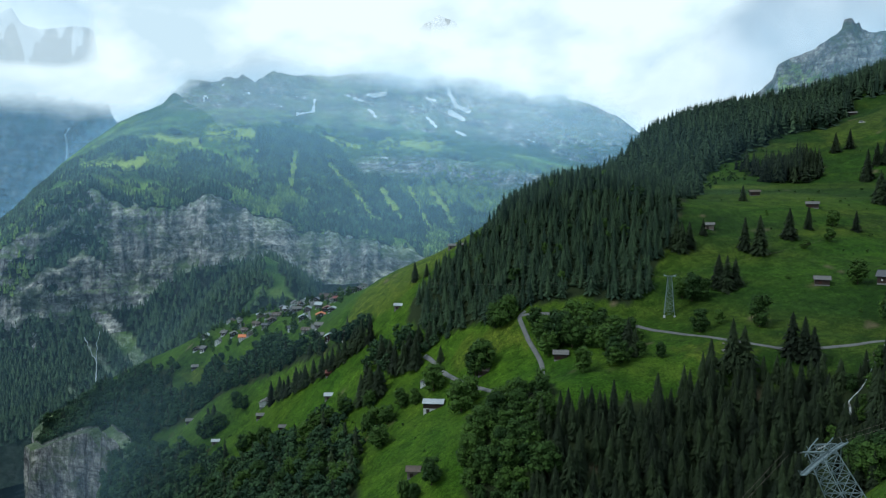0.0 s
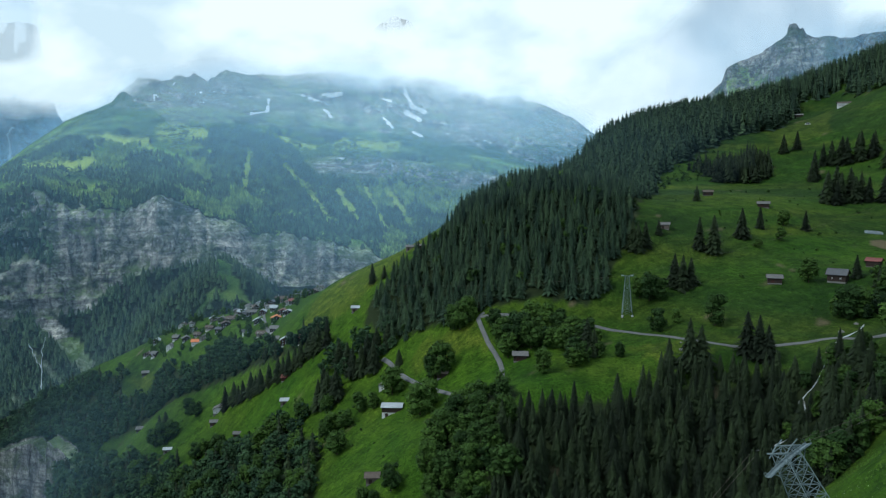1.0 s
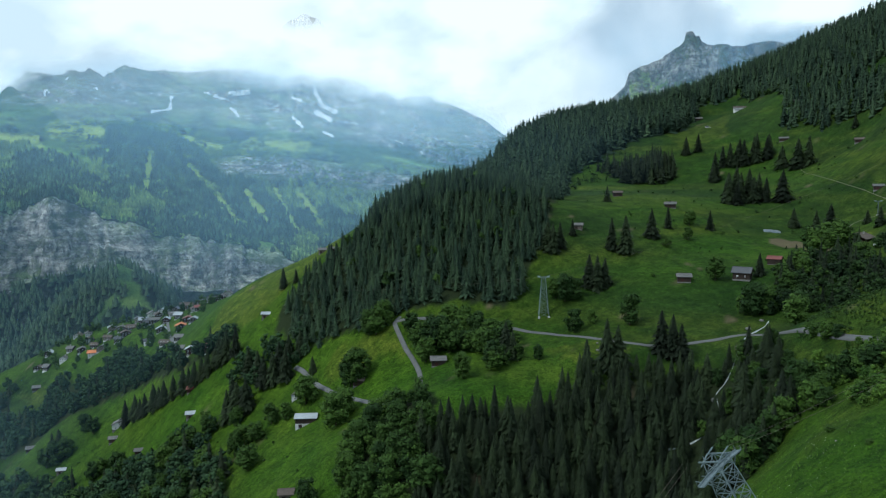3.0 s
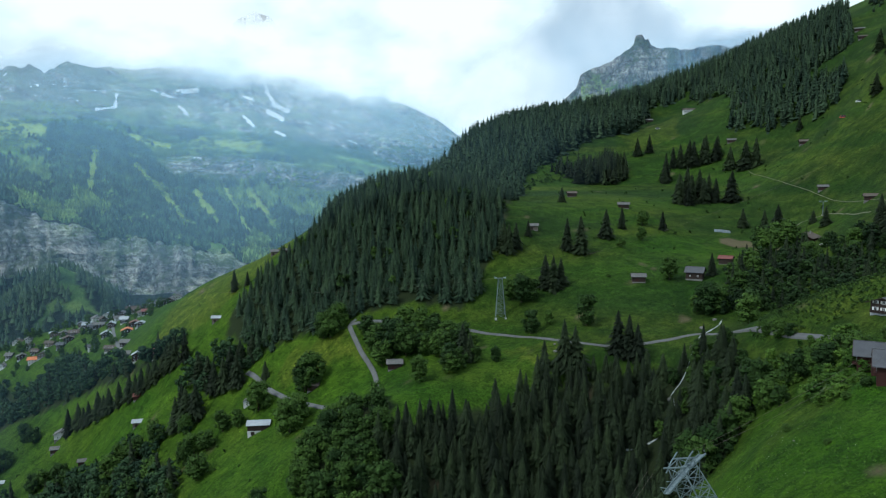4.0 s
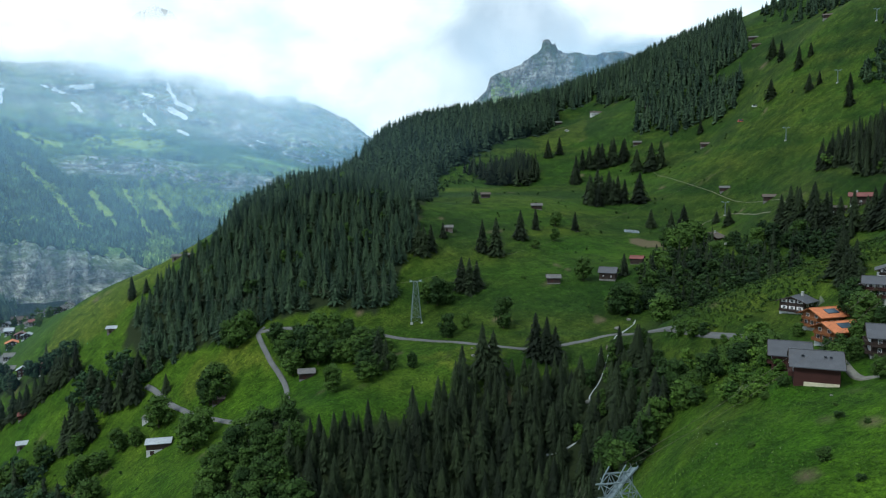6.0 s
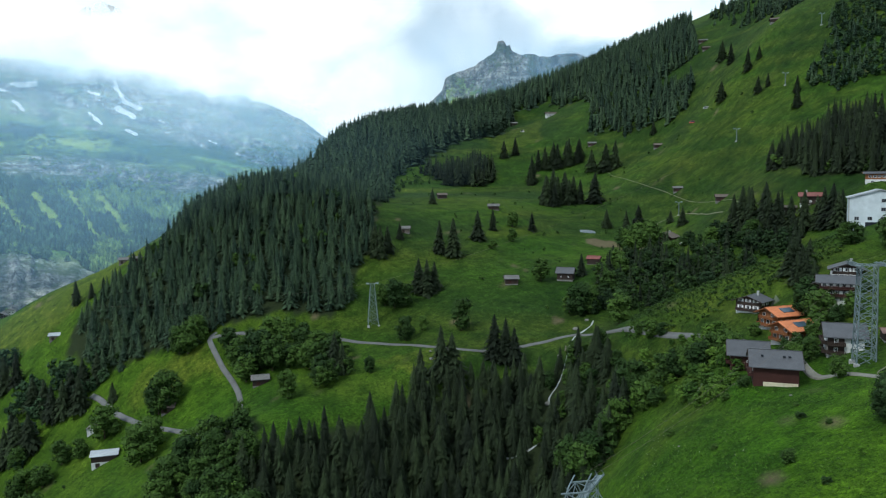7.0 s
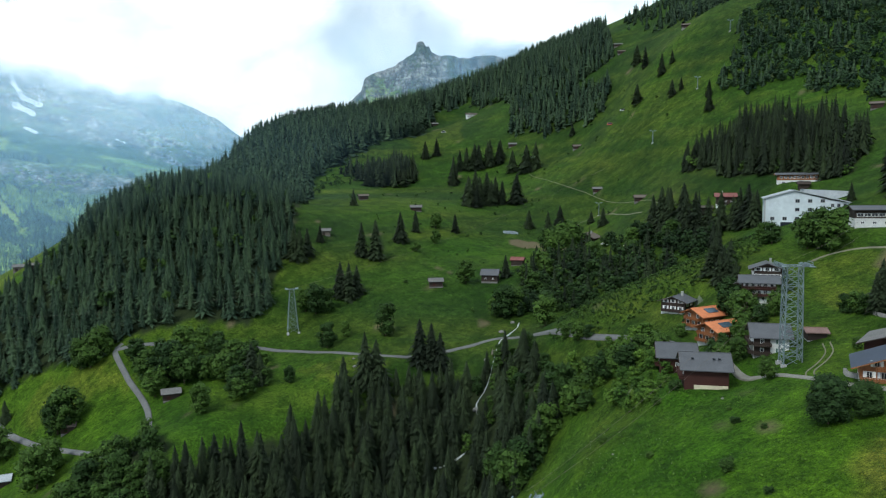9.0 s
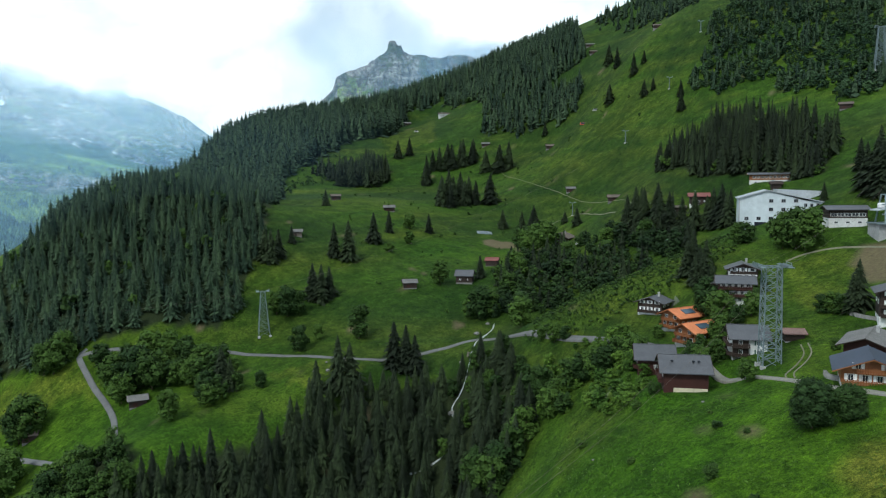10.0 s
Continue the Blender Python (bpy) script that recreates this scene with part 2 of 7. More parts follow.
# Landform lines of the hillside: x, y, height.
NEAR_SLOPE = (
    (0, -150, -60), (200, -100, -10), (110, 132, -80), (154, 89, -48), (150, 112, -57), (177, 161, -70),
    (198, 146, -59), (222, 172, -61), (196, 111, -47), (216, 127, -50), (240, 95, -40), (270, 159, -44),
    (288, 148, -33), (255, 185, -55), (318, 204, -32), (327, 291, -70), (336, 175, -20), (400, 0, 50),
    (277, 250, -57), (295, 236, -48), (310, 213, -36), (330, 200, -27), (350, 226, -40), (335, 240, -53), (318, 264, -66),
)
GORGE = (
    (330, 330, -68), (265, 300, -84), (239, 273, -102), (190, 225, -122), (130, 200, -140), (60, 190, -165),
    (-20, 220, -200), (-120, 300, -270),
)
LOWER_MEADOWS = (
    (223, 313, -82), (210, 350, -86), (203, 390, -88), (222, 395, -79), (143, 372, -97), (139, 433, -85),
    (113, 325, -96), (112, 355, -113), (103, 411, -121), (89, 471, -118), (80, 405, -130), (54, 333, -138),
    (27, 575, -155), (80, 563, -99), (-12, 600, -200), (-34, 682, -213), (-77, 698, -241), (-114, 806, -252),
    (-127, 840, -270), (-66, 927, -192), (-125, 960, -232), (75, 890, -131), (20, 800, -150),
    (-90, 1000, -184), (-30, 990, -166), (30, 950, -148), (-140, 1035, -212),
)
TERRACE_EDGE = ((-335, 1050, -352), (-300, 1070, -300), (-245, 1065, -264), (-180, 1040, -240), (-240, 830, -340), (-160, 600, -300), (-80, 440, -245), (-300, 1300, -390))
UPPER_MEADOWS = (
    (311, 378, -62), (345, 364, -61), (363, 356, -56), (455, 370, -44), (312, 455, -44), (412, 514, -23),
    (414, 593, -10), (502, 353, -13), (428, 252, -16), (427, 211, -4), (539, 420, -25), (592, 401, 30),
    (656, 394, 82), (733, 402, 150), (784, 478, 172), (900, 648, 180), (717, 578, 46), (686, 505, 65),
    (554, 755, 5), (368, 600, -18), (874, 917, 115), (855, 990, 104), (700, 220, 125), (574, 175, 68), (480, 300, 2),
)
RIDGE = (
    (60, 680, -102), (80, 660, -92), (159, 722, -66), (176, 680, -52), (233, 590, 2), (529, 998, 62), (950, 742, 205),
    (1003, 909, 195), (954, 653, 212), (250, 950, -80), (100, 1100, -230), (350, 1250, -160), (650, 1350, 40),
    (900, 1300, 120), (600, 1000, 84), (720, 1090, 112), (860, 1040, 130), (900, 300, 230), (1200, 500, 370), (1250, 900, 310),
)
LINES = np.array(NEAR_SLOPE + GORGE + LOWER_MEADOWS + TERRACE_EDGE + UPPER_MEADOWS + RIDGE, float)


def bend(d2):
    return d2 * np.log(d2 + 1e-9) * 0.5


def smooth_land(lines):
    p, n = lines[:, :2] / 100, len(lines)
    a = np.zeros((n + 3, n + 3))
    a[:n, :n] = bend(((p[:, None] - p[None]) ** 2).sum(-1)) + 0.06 * np.eye(n)
    a[:n, n], a[:n, n + 1:], a[n, :n], a[n + 1:, :n] = 1, p, 1, p.T
    return np.linalg.solve(a, np.r_[lines[:, 2], 0, 0, 0])


WEIGHTS = smooth_land(LINES)
EDGE_Y = (-600, 300, 440, 600, 800, 930, 1000, 1100, 1300, 1700)
EDGE_X = (-260, -135, -100, -150, -205, -228, -335, -350, -330, -250)
VALLEY = -560


# levelled ground under houses: x, y, reach, height
PADS = ((204.2, 145.6, 13, -56.2), (224, 165.6, 12, -59.1), (438, 211, 20, -0.6), (328, 143, 12, -18.0), (271, 192.1, 9, -50.2))


def land(x, y, rough=True):
    """Height of the ground: the hillside, falling off over the terrace edge and behind the ridge to the valley."""
    x, y = np.asarray(x, float), np.asarray(y, float)
    xs, ys = np.clip(x, -420, 1350), np.clip(y, -250, 1400)
    z = WEIGHTS[-3] + WEIGHTS[-2] * xs / 100 + WEIGHTS[-1] * ys / 100
    for (a, b), w in zip(LINES[:, :2] / 100, WEIGHTS):
        z = z + w * bend((xs / 100 - a) ** 2 + (ys / 100 - b) ** 2)
    edge = np.interp(y, EDGE_Y, EDGE_X)
    over = np.maximum(0, edge - x + 30 * fbm(x / 60, y / 60, 4, 0.5, 11))
    z = z - np.where(y > 780, 5.0, 1.3) * over
    z = z - 0.65 * np.maximum(0, y - 1350)
    z = np.clip(z, VALLEY, 430)
    if rough:
        z = z + 2.2 * fbm(x / 45, y / 45, 4, 0.5, 3) + 0.8 * fbm(x / 9, y / 9, 3, 0.5, 5)
    for px, py, reach, level in PADS:
        w = np.exp(-(((x - px) ** 2 + (y - py) ** 2) / reach**2) ** 2)
        z = z * (1 - w) + level * w
    return z


def height(x, y):
    return float(land(np.array([x]), np.array([y]))[0])


GORGE_WOOD = [(108, 306), (133, 303), (165, 306), (193, 304), (218, 297), (243, 290), (258, 280), (258, 262), (240, 228), (215, 212),
              (190, 208), (150, 190), (110, 165), (60, 180), (40, 230), (66, 262), (90, 272)]
GORGE_LEAFY = [(70, 275), (74, 312), (86, 335), (106, 345), (122, 340), (124, 318), (108, 304), (90, 270), (74, 262)]
RIDGE_WOOD = [(113, 474), (137, 449), (156, 440), (180, 432), (205, 414), (223, 430), (244, 448), (275, 478), (290, 503), (338, 580), (386, 640), (438, 730), (500, 812),
              (584, 852), (655, 886), (740, 892), (776, 928), (870, 1002), (910, 1060), (760, 1130), (560, 1050), (400, 900), (268, 770),
              (216, 690), (172, 592), (150, 574), (118, 566), (90, 558), (84, 535), (98, 490)]
UPPER_WOOD = [(862, 818), (760, 714), (751, 651), (757, 615), (747, 558), (811, 604), (856, 688), (874, 643), (996, 729), (1060, 900), (930, 960), (896, 916)]
SKY_WOOD = [(960, 640), (985, 700), (1080, 760), (1180, 560), (1000, 440), (840, 425), (800, 440), (880, 540)]
STATION_WOOD = [(531, 337), (471, 268), (437, 205), (421, 180), (464, 189), (520, 230), (560, 300)]
HIGH_WOOD = [(646, 372), (630, 325), (627, 300), (588, 259), (551, 213), (553, 188), (717, 232), (800, 260), (850, 350), (760, 400)]
LOW_WOOD = [(-154, 875), (-76, 805), (-3, 708), (53, 586), (61, 595), (37, 633), (8, 711), (-29, 862), (-54, 853), (-83, 889), (-99, 950), (-119, 905),
            (-158, 944), (-158, 995), (-219, 1051), (-300, 1080), (-352, 1050), (-340, 1000), (-236, 932), (-216, 900)]
EDGE_WOOD = [(-173, 837), (-130, 760), (-81, 679), (-46, 601), (-22, 576), (4, 515), (17, 525), (25, 511), (31, 468), (36, 422), (28, 360), (0, 280), (-90, 380),
             (-150, 560), (-205, 760), (-222, 900), (-190, 880)]
STRIP_WOOD = [(28, 499), (51, 495), (48, 539), (69, 537), (95, 512), (104, 474), (92, 482), (78, 487), (62, 484), (49, 473), (34, 476)]
GULLY_WOOD = [(308, 312), (322, 285), (340, 260), (354, 238), (374, 228), (392, 236), (402, 256), (418, 258), (426, 290), (426, 325), (412, 345), (383, 352), (355, 345), (325, 330)]
BELT_WOOD = [(140, 407), (150, 424), (172, 414), (180, 396), (193, 378), (180, 345), (161, 337), (160, 373), (149, 384)]
BUSH_SLOPE = [(242, 232), (250, 228), (258, 211), (254, 193), (232, 177), (205, 152), (192, 150), (198, 163), (222, 190), (224, 203)]
DRY_FIELDS = ([(109, 462), (137, 439), (138, 425), (141, 405), (123, 420), (100, 432), (95, 450)], [(-148, 974), (-101, 936), (-91, 900), (-128, 931)],
              [(38, 640), (62, 683), (120, 690), (165, 650), (140, 590), (80, 580)], [(132, 80), (142.8, 86.2), (151.5, 88.4), (157.5, 88), (162, 85.7), (175, 80), (170, 40), (110, 40)], [(298, 150), (305, 138), (303, 130), (280, 124), (262, 128), (268, 140), (285, 148)],
              [(709, 888), (859, 926), (739, 794), (669, 807)], [(194, 350), (216, 340), (225, 316), (200, 317)])
BARE_FIELDS = ([(440, 434), (455, 442), (463, 426), (452, 406), (437, 413)], [(281, 124), (294, 129), (306, 132), (304, 122), (303, 100), (279, 100), (279, 116)], [(440, 372), (452, 395), (440, 402), (426, 388)],
               [(142, 109), (147, 109.5), (147.5, 112), (143.5, 112.8)], [(164, 110), (168.5, 109.6), (169.5, 112), (165.5, 113)], [(178.5, 125), (181.5, 125), (181.5, 127.6), (179, 127.5)])

# one sheet of ground, finest on the near hillside
gx = np.r_[-4700:-700:160, -700:-420:14, -420:-200:5, -200:520:4, 520:1100:7, 1100:1500:20, 1500:4800:150]
gy = np.r_[-4700:-300:200, -300:40:20, 40:520:4, 520:1000:6, 1000:1120:7, 1120:1500:14, 1500:4800:150]
X, Y = np.meshgrid(gx.astype(float), gy.astype(float))
Z = land(X, Y)
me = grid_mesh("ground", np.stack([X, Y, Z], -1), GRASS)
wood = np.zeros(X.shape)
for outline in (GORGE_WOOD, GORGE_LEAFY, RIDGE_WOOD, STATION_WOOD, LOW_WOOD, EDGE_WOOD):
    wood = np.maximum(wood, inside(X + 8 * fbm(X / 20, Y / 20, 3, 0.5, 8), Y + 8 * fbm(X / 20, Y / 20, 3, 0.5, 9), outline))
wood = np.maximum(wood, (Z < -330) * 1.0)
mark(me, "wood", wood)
# where that shade is painted: more with distance and to the sides
mark(me, "slope_shade", (1 - 0.15 * inside(X, Y, [(262, 250), (285, 262), (305, 262), (345, 225), (345, 200), (312, 179), (281, 192), (263, 218)])) * np.clip(np.abs(X - 60) / 200, 0.35, 1) * np.clip((np.hypot(X, Y) - 200) / 120, 0, 1) * np.clip(0.85 + 1.2 * fbm(X / 80, Y / 80, 4, 0.5, 24), 0, 1))
dry = np.clip(0.30 + 2.2 * fbm(X / 110, Y / 110, 4, 0.5, 21), 0, 1) * np.clip(0.3 + X / 400, 0.12, 0.30)
for outline in DRY_FIELDS:
    dry = np.maximum(dry, (0.95 if outline[0] == (132, 80) else 0.65) * inside(X + 9 * fbm(X / 16, Y / 16, 3, 0.5, 28), Y + 9 * fbm(X / 16, Y / 16, 3, 0.5, 29), outline))
bands = fbm(Z / 6.5, (X + Y) / 120, 4, 0.6, 25)
dry = np.clip(dry + np.clip(1.7 * bands, -0.2, 0.42) * np.clip((X - 90) / 160, 0.25, 1) * (np.hypot(X, Y) > 230), 0, 1)
mark(me, "dry", dry)
bare = np.clip((fbm(X / 14, Y / 14, 4, 0.55, 33) - 0.27) * 9, 0, 0.8)
for outline in BARE_FIELDS:
    bare = np.maximum(bare, 0.75 * inside(X + 5 * fbm(X / 9, Y / 9, 3, 0.5, 38), Y + 5 * fbm(X / 9, Y / 9, 3, 0.5, 39), outline))
mark(me, "bare", bare)
ground = tagged(new("ground", me), "green alpine meadows on a steep hillside", "ground", kind="structure")


# ---- far mountains ----
# snow left in the gullies of the upper wall: azimuth and elevation of both ends, width, in degrees
SNOW_GULLIES = ((1.9, 6.6, 1.8, 5.7, 0.10), (0.6, 5.5, 1.7, 5.6, 0.09), (6.0, 6.9, 7.3, 7.0, 0.17), (4.2, 6.9, 5.6, 6.5, 0.10), (6.0, 5.9, 6.6, 5.3, 0.16),
                (12.2, 7.3, 12.8, 6.1, 0.16), (12.8, 6.1, 13.8, 5.6, 0.2), (12.3, 5.6, 13.4, 5.0, 0.24), (10.6, 5.2, 11.2, 4.5, 0.16), (12.9, 4.1, 13.5, 3.8, 0.1), (10.6, 6.7, 11.4, 6.3, 0.08), (18.4, 3.4, 18.9, 3.2, 0.08))


# lines of the mountain across the valley as (azimuth, elevation) in degrees, from the foot of the cliff up to the crest
CLIFF_FOOT = ((-27, -14), (-20, -11.6), (-17, -10.4), (-14.8, -9.8), (-11.2, -9.5), (-10, -8.1), (-7.9, -6.9), (-3.8, -6.2), (-0.1, -6.8), (2.1, -8.0), (10, -7.9), (32, -8.5))
CLIFF_TOP = ((-27, -12), (-21, -5.6), (-19.1, -3.3), (-17.3, -1.4), (-16, -0.6), (-14.1, 0.1), (-12.4, -0.3), (-11.2, -0.9), (-9.5, -1.2), (-7.8, -1.0), (-6.6, -0.2), (-5.1, -0.3),
             (-4, -1.3), (-2.4, -1.9), (-0.6, -2.2), (0.4, -3.2), (4.1, -3.6), (6.7, -4.4), (8.8, -4.9), (10, -5.5), (16, -6.6), (32, -8))
BAND_FOOT = ((-27, -11), (-19.7, -2.7), (-15.8, 0.9), (-12, 2.6), (-6, 2.3), (-1, 2.6), (1.3, 2.6), (5.3, 1.0), (12, 0.3), (14, -0.1), (17, -0.3), (20, -0.4), (32, -3))
BAND_TOP = ((-27, -10.4), (-19.7, -2.5), (-15.8, 1.2), (-12, 3.1), (-6, 2.8), (-1, 3.1), (1.3, 3.2), (5.3, 2.0), (7, 2.2), (10, 2.1), (12, 1.9), (14.5, 1.3), (17.6, 0.9), (20, 0.6), (32, -2))
WALL_FOOT = ((-27, -10), (-19.7, -2.4), (-15.8, 1.5), (-12, 4.3), (-10, 5.1), (-8.7, 5.5), (-3.3, 5.7), (4.3, 5.2), (8.1, 4.3), (13.3, 3.7), (18.4, 2.6), (25, 1), (32, -1))
CREST = ((-27, -9.5), (-19.7, -2.3), (-18, -0.6), (-15.8, 1.7), (-14.3, 2.9), (-11.9, 4.7), (-10.7, 5.2), (-9, 6.0), (-8.4, 6.8), (-7.2, 7.7), (-5.6, 7.6), (-4.6, 7.9), (-3.4, 8.1), (-2.5, 7.6),
         (-1.1, 8.5), (0.8, 8.3), (4.7, 8.5), (8.1, 8.8), (12.5, 8.5), (14.7, 7.6), (16.9, 7.2), (18.2, 6.6), (20.8, 6.7), (22.9, 6.0), (25.7, 4.6), (32, 0))
# grassy chutes through the wood and bright alps: two ends, half width
CHUTES = ((3.0, 1.5, 7.2, -4.2, 0.27), (0.3, 2.5, -0.1, 0.0, 0.25), (10.7, -0.4, 12.4, -3.0, 0.26), (6.9, -0.6, 8.2, -2.6, 0.3), (3.5, -3.1, 2.2, -2.4, 0.45), (8.8, 0.1, 10.6, -3.6, 0.2), (-6.6, 2.8, -5.9, 1.2, 0.12))
ALPS = ((7.1, 3.2, 11.4, 3.1, 0.42), (-5.6, 4.0, -3.0, 3.8, 0.5), (-14.6, 1.4, -10.5, 1.8, 0.35), (2.5, 3.6, 5.2, 3.0, 0.2), (-10.4, 3.4, -7.0, 3.2, 0.3))


def streak_mask(az, el, lines, soft, seed):
    """How far each place lies inside one of the strips."""
    m = 0 * az
    for a0, e0, a1, e1, w in lines:
        t = np.clip(((az - a0) * (a1 - a0) + (el - e0) * (e1 - e0)) / ((a1 - a0) ** 2 + (e1 - e0) ** 2), 0, 1)
        far = np.hypot(az - a0 - t * (a1 - a0), el - e0 - t * (e1 - e0)) + soft * fbm(az * 4, el * 4, 4, 0.65, seed)
        m = np.maximum(m, np.clip(1.5 - far / w, 0, 1))
    return m


def massif():
    """The mountain across the valley: scree, tall cliff, wooded slope, second cliff band, alp and upper rock wall."""
    a = np.arange(-27, 32, 0.13)
    reach = (1450, 1650, 1770, 2230, 2300, 2780, 3080, 3800)
    tables = (((-27, -20), (32, -18)), CLIFF_FOOT, CLIFF_TOP, BAND_FOOT, BAND_TOP, WALL_FOOT, CREST, ((-27, -16), (32, -10)))
    cols = np.stack([np.interp(a, *zip(*t)) for t in tables])
    cols[2] += 0.9 * fbm(a * 1.6, 0 * a, 4, 0.6, 62) * np.clip((12 - a) / 6, 0, 1)
    cols[6] += 0.5 * fbm(a * 1.3, 0 * a + 2, 4, 0.55, 63) * np.clip((a + 9) / 2, 0, 1)
    v = np.unique(np.r_[0:1:26j, 1:2:96j, 2:3:76j, 3:4:22j, 4:5:40j, 5:6:60j, 6:7:10j])
    k = np.clip(v.astype(int), 0, 6)
    f = (v - k)[:, None]
    el = cols[k] * (1 - f) + cols[k + 1] * f
    rr = np.interp(v, range(8), reach)[:, None] + 0 * el
    az, vv = a[None] + 0 * el, v[:, None] + 0 * el
    s, zz = az * 30.0, rr * np.tan(np.radians(el))
    rib = (az + 0.74 * el) * 30.0                                        # gullies lean down to the east
    west = np.clip((13 - az) / 3, 0, 1)
    broken = np.clip((-12.0 - az) / 3, 0, 1) * np.clip(0.55 + 4 * fbm(s / 90, zz / 60, 4, 0.6, 64), 0, 1)
    face = np.clip(1 - np.abs(vv - 1.5) / 0.56, 0, 1) ** 0.5 * west * (1 - 0.85 * broken)
    band = np.clip(1 - np.abs(vv - 3.5) / 0.62, 0, 1) ** 0.5 * np.clip((az - 3.5) / 2, 0, 1) * np.clip(1.35 + 2.6 * fbm(s / 60, zz / 60, 3, 0.5, 65), 0, 1)
    top = np.clip((vv - 4.9) / 0.25, 0, 1) * np.clip((az + 9.5) / 2, 0, 1)
    free = (1 - face) * (1 - band)
    rr = rr - face * (70 * (crags(s / 120, zz / 500, 4, 31) - 0.5) + 34 * (crags(s / 420 + zz / 300, zz / 60, 4, 35) - 0.5) + 34 * (crags(s / 30, zz / 120, 5, 41) - 0.5)
                      + 12 * (crags(s / 11, zz / 14, 3, 43) - 0.5))
    rr = rr - band * 50 * (crags(s / 50, zz / 80, 4, 46) - 0.5) - top * (150 * (crags(s / 150 + zz / 240, zz / 300, 5, 47) - 0.5) + 50 * (crags(s / 40, zz / 70, 4, 48) - 0.5))
    zz = zz + free * (1 - top) * np.clip(vv * 0.8, 0.15, 1) * (14 * fbm(s / 150, rr / 150, 5, 0.55, 51) + 20 * (crags(rib / 120, rr / 900, 4, 55) - 0.55))
    ar = np.radians(az)
    xx, yy = rr * np.sin(ar), rr * np.cos(ar)
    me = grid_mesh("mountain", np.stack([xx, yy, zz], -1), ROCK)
    lush = np.maximum(streak_mask(az, el, ALPS, 0.7, 73), 0.8 * streak_mask(az, el, CHUTES, 0.55, 74))
    mark(me, "green", np.clip(1.0 - 0.45 * top, 0, 1) * (1 - 0.95 * face) * (1 - 0.97 * band) * np.where((vv < 1) & (az < -4), 0.6, 1))
    mark(me, "lush", lush)
    drift = np.clip((crags(az * 1.3 + el * 0.6, el * 2.2, 4, 71) - 0.87) * 14, 0, 1) * np.clip((el - 5.4) / 0.6, 0, 1) * top * (fbm(az / 3, el / 3, 2, 0.5, 70) > 0.02)
    mark(me, "snow", np.maximum(drift, streak_mask(az, el, [(*g[:4], 0.72 * g[4]) for g in SNOW_GULLIES], 0.34, 72) * (vv > 4.6)))
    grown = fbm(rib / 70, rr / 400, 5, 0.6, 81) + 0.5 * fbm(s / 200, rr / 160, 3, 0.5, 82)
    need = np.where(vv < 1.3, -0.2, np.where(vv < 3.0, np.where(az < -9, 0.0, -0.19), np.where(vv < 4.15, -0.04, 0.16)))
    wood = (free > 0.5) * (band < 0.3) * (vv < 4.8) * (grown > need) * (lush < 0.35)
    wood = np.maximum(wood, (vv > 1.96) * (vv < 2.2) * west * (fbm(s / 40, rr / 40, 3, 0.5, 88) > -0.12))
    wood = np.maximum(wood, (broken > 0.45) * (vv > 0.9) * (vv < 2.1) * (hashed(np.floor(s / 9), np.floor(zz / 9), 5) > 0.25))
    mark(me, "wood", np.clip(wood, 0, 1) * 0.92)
    return tagged(new("mountain", me), "broad limestone mountain with a tall grey cliff and green alps", "mountain", kind="structure"), xx, yy, zz, vv, wood


mountain, MX, MY, MZ, MV, MOUNTAIN_WOOD = massif()


FAR_SHEETS = []


def crest_mountain(name, label, az, els, d, depth, seed, rugged, green):
    """A far mountain whose crest has the given elevations (degrees) at the given azimuths, at d metres."""
    a = np.linspace(az[0], az[-1], 420)
    e = np.interp(a, az, els)
    r = np.linspace(-depth, depth, 110)
    aa, rr = np.meshgrid(np.radians(a), r)
    e = e + 0.16 * (crags(a * 2.1, 0 * a, 4, seed + 2) - 0.6) * np.clip(e / 6, 0, 1)
    crest = np.tan(np.radians(e))[None] * d
    fall = (np.abs(rr) / depth) ** 0.8
    dist = d + rr
    zz = crest * (1 - fall) + (VALLEY - 60) * fall
    xx, yy = dist * np.sin(aa), dist * np.cos(aa)
    zz = zz + rugged * (crags(xx / (rugged * 2.2), yy / (rugged * 2.2), 6, seed) - 0.5) * (0.25 + 0.75 * np.clip(fall * 6, 0, 1))
    me = grid_mesh(name, np.stack([xx, yy, zz], -1), PEAK_ROCK)
    mark(me, "green", green * np.clip(1.3 - np.maximum(0, np.degrees(aa) - 39) * 0.35, 0.15, 1) if green > 0.5 else 0 * zz + green)
    patch = crags(xx / 220, yy / 220, 4, seed + 5)
    mark(me, "snow", np.clip((patch - 0.60 + 0.04 * np.clip((zz - 520) / 300, 0, 1)) * 12, 0, 1) * np.clip((zz - 420) / 60, 0, 1) * (seed % 2))
    FAR_SHEETS.append((xx, yy, zz))
    return tagged(new(name, me), label, "mountain", kind="structure")


